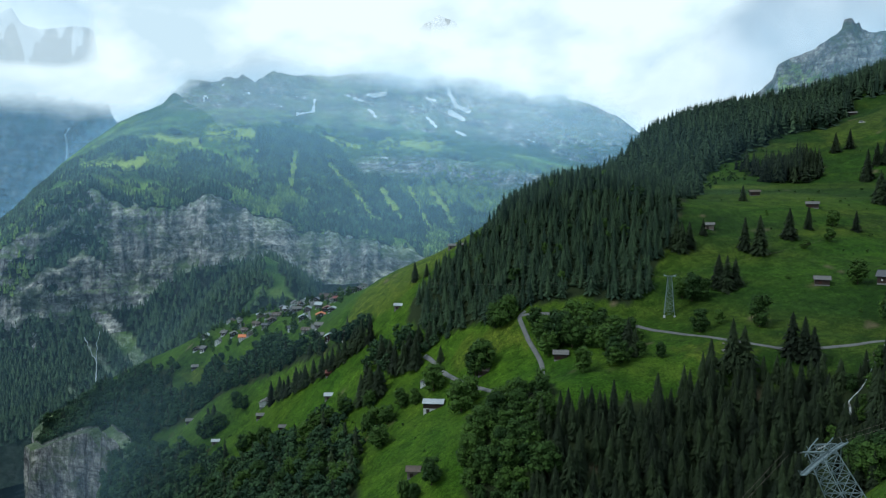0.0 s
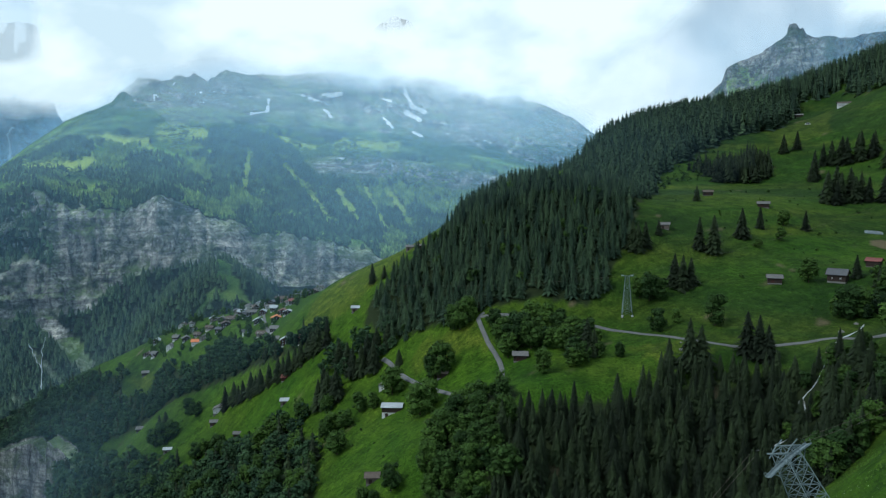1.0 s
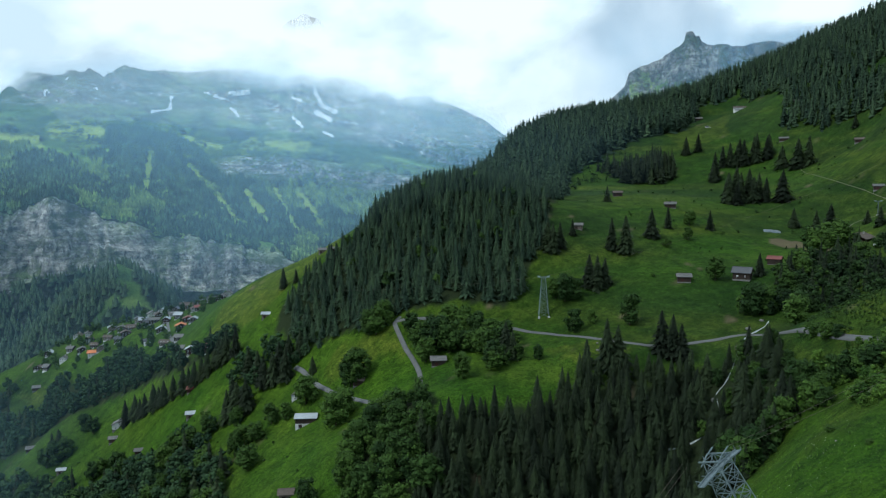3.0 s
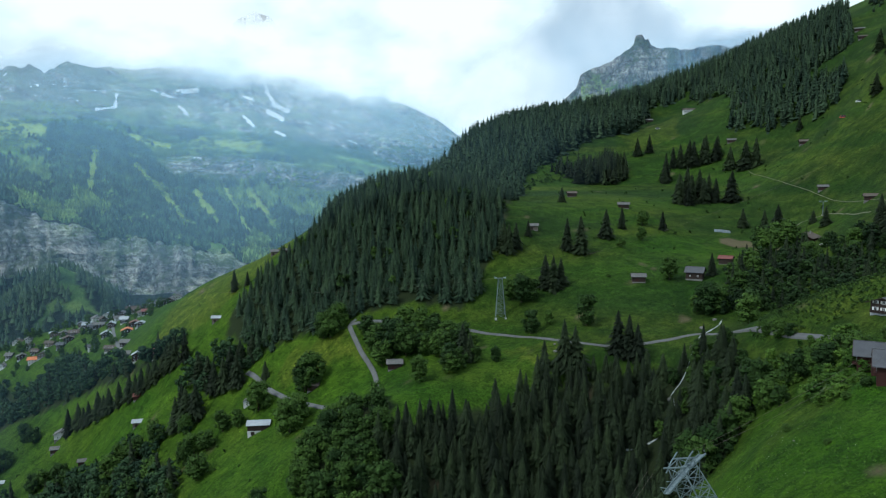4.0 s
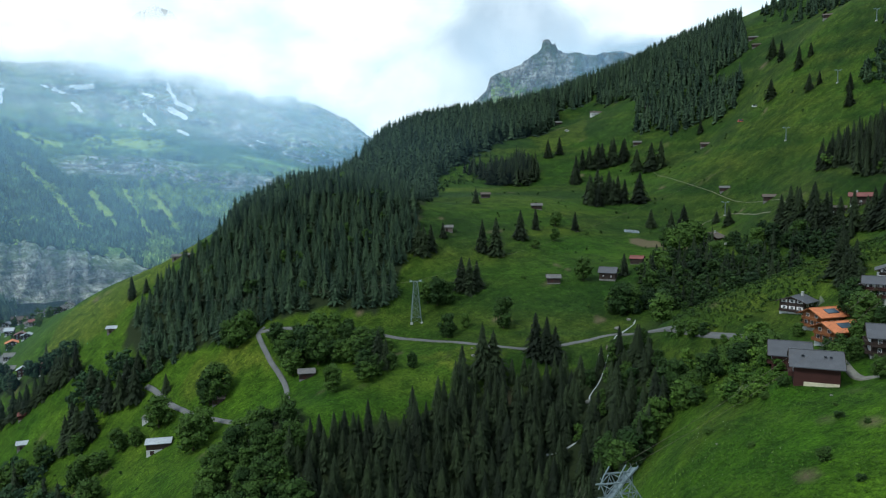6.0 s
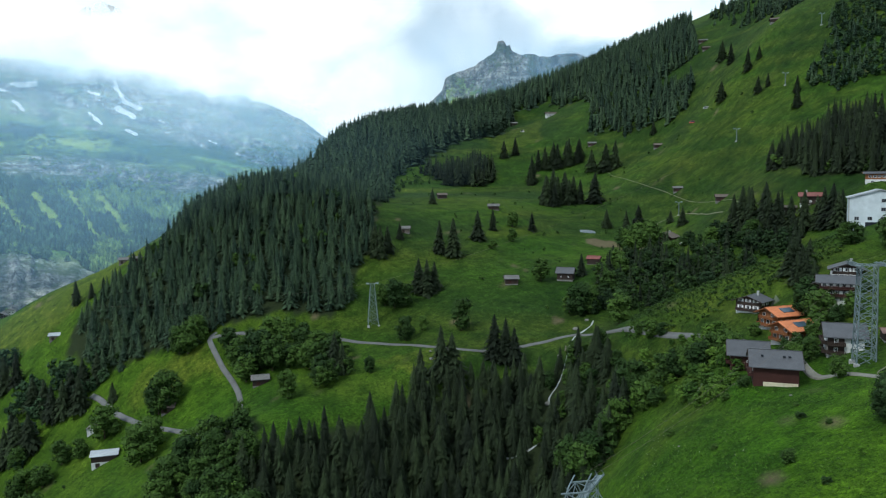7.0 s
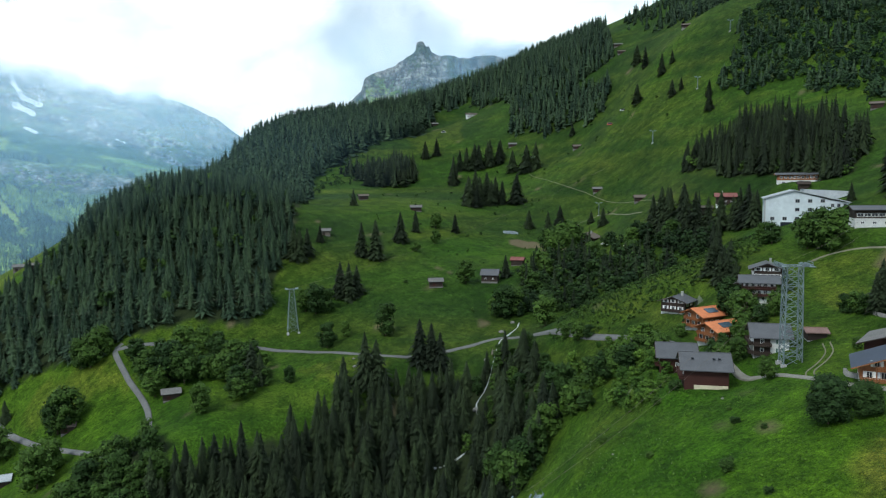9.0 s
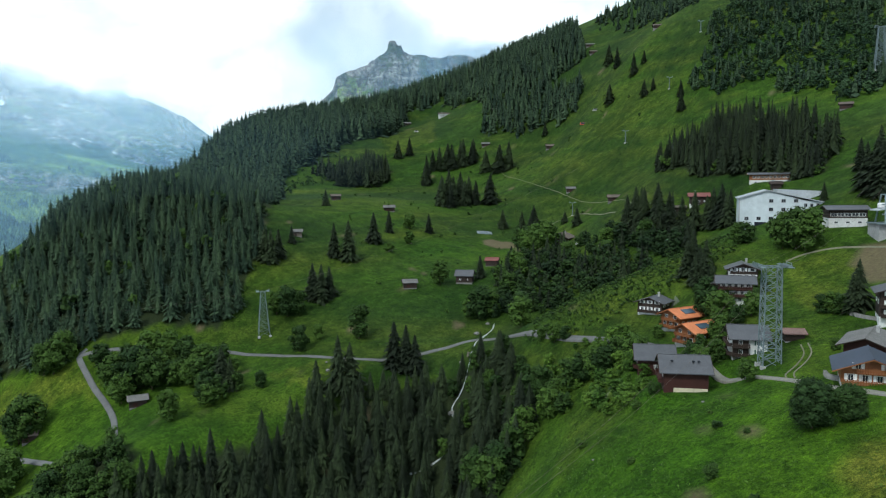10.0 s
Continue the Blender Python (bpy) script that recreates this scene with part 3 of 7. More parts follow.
crest_mountain("rock_peak", "pointed grey rock peak under low cloud", (30, 32.3, 34.7, 35.9, 36.2, 36.6, 37.4, 38.2, 39.1, 39.8, 40.1, 40.2, 40.5, 40.7, 40.9, 41.1, 41.3, 41.7, 42.6, 44, 46, 48, 53, 60),
               (2.5, 5.0, 6.4, 7.6, 8.5, 8.7, 8.9, 9.2, 9.8, 10.2, 10.4, 10.95, 11.0, 10.95, 10.7, 10.8, 10.3, 10.15, 10.15, 10.0, 10.0, 9.3, 9, 8), 3700, 900, 110, 110, 0.75)
crest_mountain("snow_mountain", "distant snowy mountain half hidden by cloud", (-42, -24, -20, -19, -18.3, -17.7, -16.5, -15.8, -14.4, -13.4, -12.9, -12.5, -12.1, -11.6, -10, -4),
               (11, 12.8, 12.0, 11.7, 12.3, 11.3, 11.2, 11.1, 11.5, 11.2, 8.0, 5.4, 4.7, 4.0, 2, 0), 4250, 500, 91, 80, 0.2)
crest_mountain("cloud_peak", "dark rock summit glimpsed through the cloud", (4, 8, 10.4, 11.6, 12.8, 15, 19), (4, 10.5, 12.6, 13.3, 12.7, 10, 4), 4250, 500, 93, 120, 0.1)


def wooded_spur():
    """A steep wooded hill in front of the cliff's foot."""
    x, y = np.meshgrid(np.r_[-420:260:7.0], np.r_[1180:1760:7.0])
    r = np.hypot((x + 54) * np.where(x > -54, 1.15, 1.0), (y - 1480) * np.where(y < 1480, 0.95, 0.35))
    z = -136 - 0.80 * r - 0.0006 * r**2 + 18 * fbm(x / 70, y / 70, 4, 0.5, 101) + 26 * (crags(x / 90, y / 300, 3, 104) - 0.5) * np.clip(r / 60, 0, 1)
    me = grid_mesh("wooded_hill", np.stack([x, y, z], -1), ROCK)
    mark(me, "green", 0 * z + 1)
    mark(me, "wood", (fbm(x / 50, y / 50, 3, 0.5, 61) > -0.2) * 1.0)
    mark(me, "snow", 0 * z)
    return tagged(new("wooded_hill", me), "steep dark wooded hill at the foot of the cliff", "hill", kind="structure"), x, y, z


hill, HX, HY, HZ = wooded_spur()


# ---- trees ----
def spruce_template(rng, layers, boughs, h=1.0, r=0.2):
    """A spruce of height 1: drooping boughs in whorls over a dense core. Returns places and triangles."""
    v, f = [], []
    n, sides = 0, 7
    v += [(0.50 * r * math.cos(6.283 * k / sides), 0.50 * r * math.sin(6.283 * k / sides), 0.07 + 0.03 * rng.random()) for k in range(sides)] + [(0, 0, 0.93 * h)]
    f += [(k, (k + 1) % sides, sides) for k in range(sides)]
    for k in range(layers):
        q = k / (layers - 1)
        z = h * (0.09 + 0.87 * q)
        reach = r * (1 - q) ** 0.82 * (0.85 + 0.3 * rng.random()) + 0.018
        for j in range(boughs):
            a = 2 * math.pi * (j + rng.random() * 0.7) / boughs + k * 1.3
            l = reach * (0.55 + 0.65 * rng.random())
            w = l * (0.15 if boughs > 8 else 0.44) + 0.005
            drop = l * (0.25 + 0.5 * rng.random())
            z = h * (0.09 + 0.87 * q) + (rng.random() - 0.5) * 0.9 / layers
            ca, sa = math.cos(a), math.sin(a)
            n = len(v)
            v += [(0, 0, z + 0.03), (ca * l * 0.6 - sa * w, sa * l * 0.6 + ca * w, z - drop * 0.5),
                  (ca * l, sa * l, z - drop), (ca * l * 0.6 + sa * w, sa * l * 0.6 - ca * w, z - drop * 0.5)]
            f += [(n, n + 1, n + 2), (n, n + 2, n + 3)]
    n = len(v)
    v += [(0.014, 0, h * 0.88), (-0.012, 0.010, h * 0.88), (0, -0.014, h * 0.88), (0, 0, h * 0.98)]
    f += [(n, n + 1, n + 3), (n + 1, n + 2, n + 3), (n + 2, n, n + 3)]
    return np.array(v), np.array(f)


def leafy_template(rng, clumps, leaves, leaf=0.03):
    """A broadleaf crown of height 1: leaf clusters round many clumps, over small dark cores."""
    v, f = [], []
    for q in range(clumps):
        a = rng.random() * 6.283
        z = 0.14 + 0.76 * rng.random()
        rim = 0.37 * math.sqrt(max(0.06, 1 - ((z - 0.48) / 0.52) ** 2))
        rad = rim * math.sqrt(rng.random()) * 0.82
        c0, s = Vector((rad * math.cos(a), rad * math.sin(a), z)), 0.10 + 0.07 * rng.random()
        n, top = len(v), 0.72 * s
        v += [tuple(c0 + Vector(d) * top) for d in ((1, 0, 0), (0, 1, 0), (-1, 0, 0), (0, -1, 0), (0, 0, 1), (0, 0, -1))]
        f += [(n + k, n + (k + 1) % 4, n + 4) for k in range(4)] + [(n + (k + 1) % 4, n + k, n + 5) for k in range(4)]
        for _ in range(leaves):
            d = Vector((rng.gauss(0, 1), rng.gauss(0, 1), rng.gauss(0.3, 1))).normalized()
            c = c0 + d * s * (0.8 + 0.3 * rng.random())
            d = (d + Vector((rng.gauss(0, 0.35), rng.gauss(0, 0.35), 0.3))).normalized()
            side = d.orthogonal().normalized()
            side.rotate(Matrix.Rotation(rng.random() * 6.28, 3, d))
            up = d.cross(side)
            w = leaf * (0.7 + 0.6 * rng.random())
            n = len(v)
            v += [tuple(c + side * w), tuple(c - side * w * 0.6 + up * w), tuple(c - side * w * 0.6 - up * w)]
            f += [(n, n + 1, n + 2)]
    return np.array(v), np.array(f)


def many(name, templates, places, material, label, category):
    """One mesh with a copy of a template at each place (x, y, z, height, width factor, turn)."""
    rng = np.random.default_rng(len(places))
    pick = rng.integers(0, len(templates), len(places))
    vs, fs, ts, base = [], [], [], 0
    for k, (v, f) in enumerate(templates):
        p = places[pick == k]
        if not len(p):
            continue
        c, s = np.cos(p[:, 5]), np.sin(p[:, 5])
        w = p[:, 3] * p[:, 4]
        x = v[None, :, 0] * c[:, None] - v[None, :, 1] * s[:, None]
        y = v[None, :, 0] * s[:, None] + v[None, :, 1] * c[:, None]
        pts = np.stack([p[:, :1] + x * w[:, None], p[:, 1:2] + y * w[:, None], p[:, 2:3] + v[None, :, 2] * p[:, 3:4]], -1)
        vs.append(pts.reshape(-1, 3))
        ts.append(np.repeat(rng.random(len(p)), len(v)))
        fs.append((f[None] + (base + np.arange(len(p)) * len(v))[:, None, None]).reshape(-1, 3))
        base += len(p) * len(v)
    me = bpy.data.meshes.new(name)
    vs, fs = np.concatenate(vs), np.concatenate(fs)
    me.vertices.add(len(vs))
    me.vertices.foreach_set("co", vs.astype(np.float32).ravel())
    fill(me, fs)
    me.materials.append(material)
    mark(me, "tint", np.concatenate(ts))
    return tagged(new(name, me), label, category, kind="stuff")


def planted(outline, gap, seed, tall=(18, 28), wide=(0.8, 1.2), thin=0.0, ragged=6.0, clump=-1.0):
    """Places for trees inside an outline with ragged edges, about gap metres apart, in clumps."""
    rng = np.random.default_rng(seed)
    o = np.array(outline)
    xs, ys = np.meshgrid(np.arange(o[:, 0].min(), o[:, 0].max(), gap), np.arange(o[:, 1].min(), o[:, 1].max(), gap))
    x = xs.ravel() + rng.uniform(-0.48, 0.48, xs.size) * gap
    y = ys.ravel() + rng.uniform(-0.48, 0.48, xs.size) * gap
    keep = inside(x + ragged * 3 * fbm(x / 22, y / 22, 3, 0.5, 8), y + ragged * 3 * fbm(x / 22, y / 22, 3, 0.5, 9), outline) & (rng.random(x.size) > thin)
    keep &= fbm(x / 34, y / 34, 3, 0.5, seed) > clump
    x, y = x[keep], y[keep]
    n = len(x)
    return np.stack([x, y, land(x, y) - 0.3, rng.uniform(*tall, n), rng.uniform(*wide, n), rng.uniform(0, 6.28, n)], 1)


seeded = random.Random(4)
SPRUCE_FINE = [spruce_template(seeded, 27, 17, 1.0, r) for r in (0.21, 0.24, 0.26, 0.29, 0.25, 0.22)]
SPRUCE_NEAR = [spruce_template(seeded, 14, 9, 1.0, r) for r in (0.22, 0.25, 0.28, 0.24)]
SPRUCE_MID = [spruce_template(seeded, 9, 5, 1.0, r) for r in (0.22, 0.25, 0.28, 0.31)]
LEAFY_MID = [leafy_template(seeded, 19, 14, 0.052) for _ in range(5)]
LEAFY_FINE = [leafy_template(seeded, 30, 26, 0.034) for _ in range(5)]
LEAFY_LOW = [leafy_template(seeded, 9, 12, 0.08) for _ in range(4)]


def on_sheet(x, y, z, mask, count, seed, tall):
    """Places for trees on a sheet, as many per area wherever the mask allows."""
    rng = np.random.default_rng(seed)
    area = np.hypot(x[:-1, 1:] - x[:-1, :-1], y[:-1, 1:] - y[:-1, :-1]) * np.hypot(x[1:, :-1] - x[:-1, :-1], y[1:, :-1] - y[:-1, :-1]) * mask[:-1, :-1] + 1e-9
    pick = rng.choice(area.size, count, p=(area / area.sum()).ravel())
    r, c = np.unravel_index(pick, area.shape)
    a, b = rng.random(count), rng.random(count)

    def mix(q):
        return (q[r, c] * (1 - a) + q[r, c + 1] * a) * (1 - b) + (q[r + 1, c] * (1 - a) + q[r + 1, c + 1] * a) * b

    return np.stack([mix(x), mix(y), mix(z) - 1.0, rng.uniform(*tall, count), rng.uniform(1.0, 1.7, count), rng.uniform(0, 6.28, count)], 1)


def cone_template(rng):
    """A small far spruce of two ragged cones."""
    v, f = [], []
    for z0, z1, r in ((0.05, 0.75, 0.19), (0.42, 1.0, 0.11)):
        n = len(v)
        for k in range(5):
            q = r * (0.7 + 0.6 * rng.random())
            v.append((q * math.cos(k * 1.2566), q * math.sin(k * 1.2566), z0 + 0.1 * rng.random()))
        v.append((0, 0, z1))
        f += [(n + k, n + (k + 1) % 5, n + 5) for k in range(5)]
    return np.array(v), np.array(f)


CONES = [cone_template(seeded) for _ in range(5)]
LARCH_PATCH = fbm(MX / 120, MY / 160, 4, 0.6, 67)
many("mountain_forest", CONES, on_sheet(MX, MY, MZ, MOUNTAIN_WOOD * (MV > 1.3) * (LARCH_PATCH < 0.09), 34000, 21, (10, 20)), HAZED_FAR_SPRUCE, "far spruce forest on the mountain slope", "forest")
many("hill_forest", CONES, on_sheet(HX, HY, HZ, (HZ > -430) * (fbm(HX / 50, HY / 50, 3, 0.5, 61) > -0.2), 3600, 22, (13, 24)), HAZED_SPRUCE, "dense spruce forest on the steep hill", "forest")


def clump_template(rng):
    """A far broadleaf tree: a few ragged lumps."""
    v, f = [], []
    for k in range(4):
        c, r = (rng.uniform(-0.3, 0.3), rng.uniform(-0.3, 0.3), rng.uniform(0.3, 0.7)), rng.uniform(0.22, 0.36)
        n = len(v)
        v += [(c[0] + dx * r * rng.uniform(0.7, 1.3), c[1] + dy * r * rng.uniform(0.7, 1.3), c[2] + dz * r) for dx, dy, dz in ((1, 0, 0), (0, 1, 0), (-1, 0, 0), (0, -1, 0), (0, 0, 1))]
        f += [(n + q, n + (q + 1) % 4, n + 4) for q in range(4)]
    return np.array(v), np.array(f)


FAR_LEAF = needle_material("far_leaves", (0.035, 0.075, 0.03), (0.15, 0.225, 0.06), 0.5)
CLUMPS = [clump_template(seeded) for _ in range(5)]
many("foot_forest", CONES, on_sheet(MX, MY, MZ, MOUNTAIN_WOOD * (MV > 0.3) * (MV <= 1.3) * (MX < 60), 4500, 25, (11, 22)), HAZED_SPRUCE, "dark spruce forest below the cliff", "forest")
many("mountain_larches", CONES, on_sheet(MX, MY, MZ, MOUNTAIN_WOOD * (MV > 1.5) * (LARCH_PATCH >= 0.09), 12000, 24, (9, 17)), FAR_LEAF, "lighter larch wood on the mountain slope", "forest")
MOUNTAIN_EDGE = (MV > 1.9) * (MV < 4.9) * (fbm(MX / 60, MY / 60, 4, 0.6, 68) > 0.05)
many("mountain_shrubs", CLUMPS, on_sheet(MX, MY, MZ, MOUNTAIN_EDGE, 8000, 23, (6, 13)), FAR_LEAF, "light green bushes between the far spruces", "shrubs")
VILLAGE_TREES = [(-140, 1030), (-60, 1020), (60, 940), (85, 890), (30, 770), (-20, 850), (-60, 900), (-120, 960)]
FOREST_TIP = [(530, 800), (540, 722), (560, 710), (590, 728), (604, 748), (640, 805)]


def terrace_cliff():
    """The rock wall under the terrace's edge."""
    line = np.array([(-184, 842), (-200, 892), (-246, 934), (-332, 990), (-356, 1060), (-340, 1180), (-330, 1300)], float)
    s = np.r_[0, np.cumsum(np.hypot(*np.diff(line, axis=0).T))]
    t = np.arange(0, s[-1], 2.5)
    px, py = np.interp(t, s, line[:, 0]), np.interp(t, s, line[:, 1])
    px, py = (np.convolve(np.pad(q, 12, mode="edge"), np.ones(25) / 25, "valid") for q in (px, py))
    dx, dy = np.gradient(px), np.gradient(py)
    n = np.hypot(dx, dy)
    ox, oy = -dy / n, dx / n
    top = land(px - ox * 10, py - oy * 10)
    q = np.linspace(0, 1, 110)[:, None]
    lifted = 22 * np.clip(t / 80 - 0.1, 0, 1)
    z = (top + lifted)[None] - q * (top + lifted + 640)[None]
    tt = t[None] + 0 * q
    out = 5 + 20 * q + 14 * (crags(tt / 48, z / 420, 4, 131) - 0.5) + 6 * (crags(tt / 14, z / 40, 4, 135) - 0.5) * np.clip(q * 20, 0, 1) - 12 * (q < 0.012)
    back = np.array([55, 36, 18])[:, None]
    inner = np.stack([px - ox * back, py - oy * back, np.stack([land(px - ox * 55, py - oy * 55) - 3, top + 0.35 * lifted - 2, top + 0.7 * lifted])], -1)
    sheet = np.concatenate([inner, np.stack([px + ox * out, py + oy * out, z], -1)])
    me = grid_mesh("terrace_cliff", sheet, TERRACE_ROCK)
    cap = np.zeros(sheet.shape[:2])
    cap[:4] = 1
    mark(me, "green", 0.5 + 0.5 * cap)
    mark(me, "wood", 0.8 * cap)
    mark(me, "snow", 0 * cap)
    rim = on_sheet(sheet[:4, :, 0], sheet[:4, :, 1], sheet[:4, :, 2], np.ones((4, len(t))) * (t < 430), 420, 33, (8, 15))
    many("rim_wood", LEAFY_MID, rim, HAZED_LEAF, "broadleaf trees along the top of the cliff", "forest")
    many("rim_spruces", SPRUCE_MID, rim[::4] + np.array([3, 2, 0, 4, 0, 0]), SPRUCE, "spruces along the top of the cliff", "forest")
    return tagged(new("terrace_cliff", me), "tall pale limestone cliff below the terrace", "cliff", kind="structure")


terrace_cliff()
many("village_trees", LEAFY_MID, planted(VILLAGE_TREES, 13, 25, (6, 12), (0.9, 1.2), 0.45), LEAF, "broadleaf trees among the village houses", "trees")
many("forest_tip", SPRUCE_MID, planted(FOREST_TIP, 7.5, 26, (16, 26), (0.8, 1.3), 0.1), SPRUCE, "spruces at the tip of the forest", "forest")
STREAM = ((306, 305), (296, 298), (286, 295), (279.4, 293.9), (268, 286.4), (260.3, 281), (251.2, 274.9), (244.5, 272), (238.8, 270.7), (231.8, 261.8), (224.9, 257), (216, 253), (208, 256), (203, 259))


EAST_LEAFY = [(240, 276), (258, 279), (270, 268), (241, 228), (228, 231), (214, 230), (199, 219), (190, 214), (186, 226), (210, 250)]


def off_stream(places):
    """The places that leave the stream's bed and its south-west bank open."""
    keep = np.ones(len(places), bool)
    for (xa, ya), (xb, yb) in zip(STREAM[:-1], STREAM[1:]):
        for q in np.linspace(0, 1, 6):
            for back in (0, 4, 8):
                keep &= np.hypot(places[:, 0] - xa - q * (xb - xa) + 0.72 * back, places[:, 1] - ya - q * (yb - ya) + 0.70 * back) > (0.4 + 0.11 * places[:, 3] if ya > 270 else 0.3 + 0.06 * places[:, 3])
    east = inside(places[:, 0], places[:, 1], EAST_LEAFY)
    return places[keep & (~east | (hashed(places[:, 0], places[:, 1], 7) > 0.42))]


many("spruce_forest", SPRUCE_FINE, off_stream(planted(GORGE_WOOD, 5.3, 1, (9, 20), (0.85, 1.15), 0.06)), SPRUCE, "dense dark spruce forest in a gorge", "forest")
many("gorge_leaf_wood", LEAFY_FINE, planted(GORGE_LEAFY, 6.0, 11, (6, 12), (0.9, 1.25), 0.12), LEAF, "broadleaf trees at the edge of the gorge", "forest")
ridge_places = planted(RIDGE_WOOD, 5.6, 2, (9, 18), (1.1, 1.45), 0.05, 9)
ridge_places[:, 3] *= 1 + 0.85 * np.clip((ridge_places[:, 1] - 600) / 200, 0, 1)
ridge_near = ridge_places[:, 1] < 585
many("ridge_forest", SPRUCE_NEAR, ridge_places[ridge_near], HAZED_SPRUCE, "dark spruce forest covering the near ridge", "forest")
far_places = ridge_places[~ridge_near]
many("ridge_forest", SPRUCE_MID, far_places[(far_places[:, 1] < 650) | (hashed(far_places[:, 0], far_places[:, 1], 3) > 0.2)], HAZED_SPRUCE, "dark spruce forest along the far ridge", "forest")
many("upper_forest", SPRUCE_MID, planted(UPPER_WOOD, 7.4, 3, (13, 30), (0.8, 1.1), 0.15, 12), HAZED_SPRUCE, "dark spruce forest on the upper slope", "forest")
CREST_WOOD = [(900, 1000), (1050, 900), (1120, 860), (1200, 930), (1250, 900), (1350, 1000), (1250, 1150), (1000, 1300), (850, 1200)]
many("crest_forest", SPRUCE_MID, planted(CREST_WOOD, 9, 14, (18, 34), (0.8, 1.2), 0.15, 10, -0.1), HAZED_SPRUCE, "spruce forest along the far crest", "forest")
many("skyline_forest", SPRUCE_MID, planted(SKY_WOOD, 9, 13, (10, 22), (0.8, 1.2), 0.3, 10, -0.06), HAZED_SPRUCE, "spruces on the high skyline", "forest")
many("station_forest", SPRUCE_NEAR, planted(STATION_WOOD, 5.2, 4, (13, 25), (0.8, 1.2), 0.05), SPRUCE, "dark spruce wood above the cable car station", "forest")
many("high_forest", SPRUCE_MID, planted(HIGH_WOOD, 7.0, 5, (8, 16), (0.85, 1.2), 0.2, 10, -0.03), HAZED_SPRUCE, "spruces among bushes high on the slope", "forest")
many("station_leaf_wood", LEAFY_LOW, planted(STATION_WOOD, 9, 27, (5, 12), (1.0, 1.4), 0.3), LEAF, "broadleaf undergrowth of the spruce wood", "forest")
many("upper_leaf_wood", LEAFY_LOW, planted(UPPER_WOOD, 13, 28, (5, 11), (1.0, 1.4), 0.3), LEAF, "broadleaf trees among the upper spruces", "forest")
many("ridge_leaf_wood", LEAFY_LOW, planted(RIDGE_WOOD, 26, 29, (7, 13), (1.0, 1.3), 0.3), LEAF, "broadleaf trees among the ridge spruces", "forest")
many("high_bushes", LEAFY_LOW, planted(HIGH_WOOD, 5.8, 15, (4, 9), (1.0, 1.5), 0.08, 10, -0.25), HAZED_LEAF, "bushes and broadleaf trees high on the slope", "forest")
many("low_wood", LEAFY_MID, planted(LOW_WOOD, 8.5, 6, (9, 17), (0.9, 1.3), 0.1), HAZED_LEAF, "broadleaf wood on the terrace", "forest")
many("low_spruces", SPRUCE_MID, planted(LOW_WOOD, 16, 16, (14, 22), (0.8, 1.2), 0.3), SPRUCE, "scattered spruces in the terrace wood", "forest")
many("edge_wood", LEAFY_MID, planted(EDGE_WOOD, 8.5, 7, (9, 17), (0.9, 1.3), 0.1), HAZED_LEAF, "broadleaf wood above the valley edge", "forest")
many("edge_spruces", SPRUCE_MID, planted(EDGE_WOOD, 17, 17, (14, 22), (0.8, 1.2), 0.3), SPRUCE, "scattered spruces above the valley edge", "forest")
many("strip_wood", LEAFY_MID, planted(STRIP_WOOD, 7.5, 18, (8, 15), (0.9, 1.2), 0.25), HAZED_LEAF, "strip of broadleaf trees between meadows", "forest")


def open_view(places):
    """The places that leave the slope below the brown house open."""
    ahead = (445 - places[:, 0]) * 0.775 + (363 - places[:, 1]) * 0.632
    aside = (445 - places[:, 0]) * 0.632 - (363 - places[:, 1]) * 0.775
    return places[~((ahead > -10) & (ahead < 42) & (np.abs(aside + 2) < 9))]


BUSHY_EDGE = [(420, 680), (470, 745), (549, 748), (594, 760), (600, 840), (520, 812), (462, 752)]
many("edge_bushes", LEAFY_LOW, planted(BUSHY_EDGE, 9, 46, (3, 9), (1.0, 1.5), 0.3, 4), LEAF, "bushes along the edge of the ridge forest", "shrubs")
many("gully_wood", LEAFY_MID, open_view(planted(GULLY_WOOD, 8.0, 19, (6, 13), (0.9, 1.3), 0.15, 4, -0.25)), DARK_LEAF, "broadleaf wood filling the gully", "forest")
many("gully_spruces", SPRUCE_NEAR, open_view(planted(GULLY_WOOD, 8, 20, (10, 19), (0.8, 1.1), 0.3, 4, -0.1)), SPRUCE, "spruces rising from the gully wood", "forest")
many("belt_wood", LEAFY_FINE, planted(BELT_WOOD, 7.5, 23, (7, 14), (0.9, 1.3), 0.3), LEAF, "broadleaf trees along the road", "forest")
many("east_leaf_wood", LEAFY_FINE, off_stream(planted(EAST_LEAFY, 6.0, 30, (5, 11), (0.9, 1.2), 0.35, 3)), LEAF, "broadleaf trees on the near side of the gorge", "forest")
many("bush_slope", LEAFY_FINE, planted(BUSH_SLOPE, 4.4, 24, (2.2, 6.5), (1.0, 1.6), 0.12, 4), SHRUB, "light green bushes below the houses", "forest")


# ---- things on the hillside ----
def surface(x, y):
    """Height of the ground mesh itself."""
    x, y = np.atleast_1d(np.asarray(x, float)), np.atleast_1d(np.asarray(y, float))
    i, j = np.clip(np.searchsorted(gx, x) - 1, 0, len(gx) - 2), np.clip(np.searchsorted(gy, y) - 1, 0, len(gy) - 2)
    u, v = (x - gx[i]) / (gx[i + 1] - gx[i]), (y - gy[j]) / (gy[j + 1] - gy[j])
    return (Z[j, i] * (1 - u) + Z[j, i + 1] * u) * (1 - v) + (Z[j + 1, i] * (1 - u) + Z[j + 1, i + 1] * u) * v


def spot(x, y):
    return float(surface(x, y)[0])


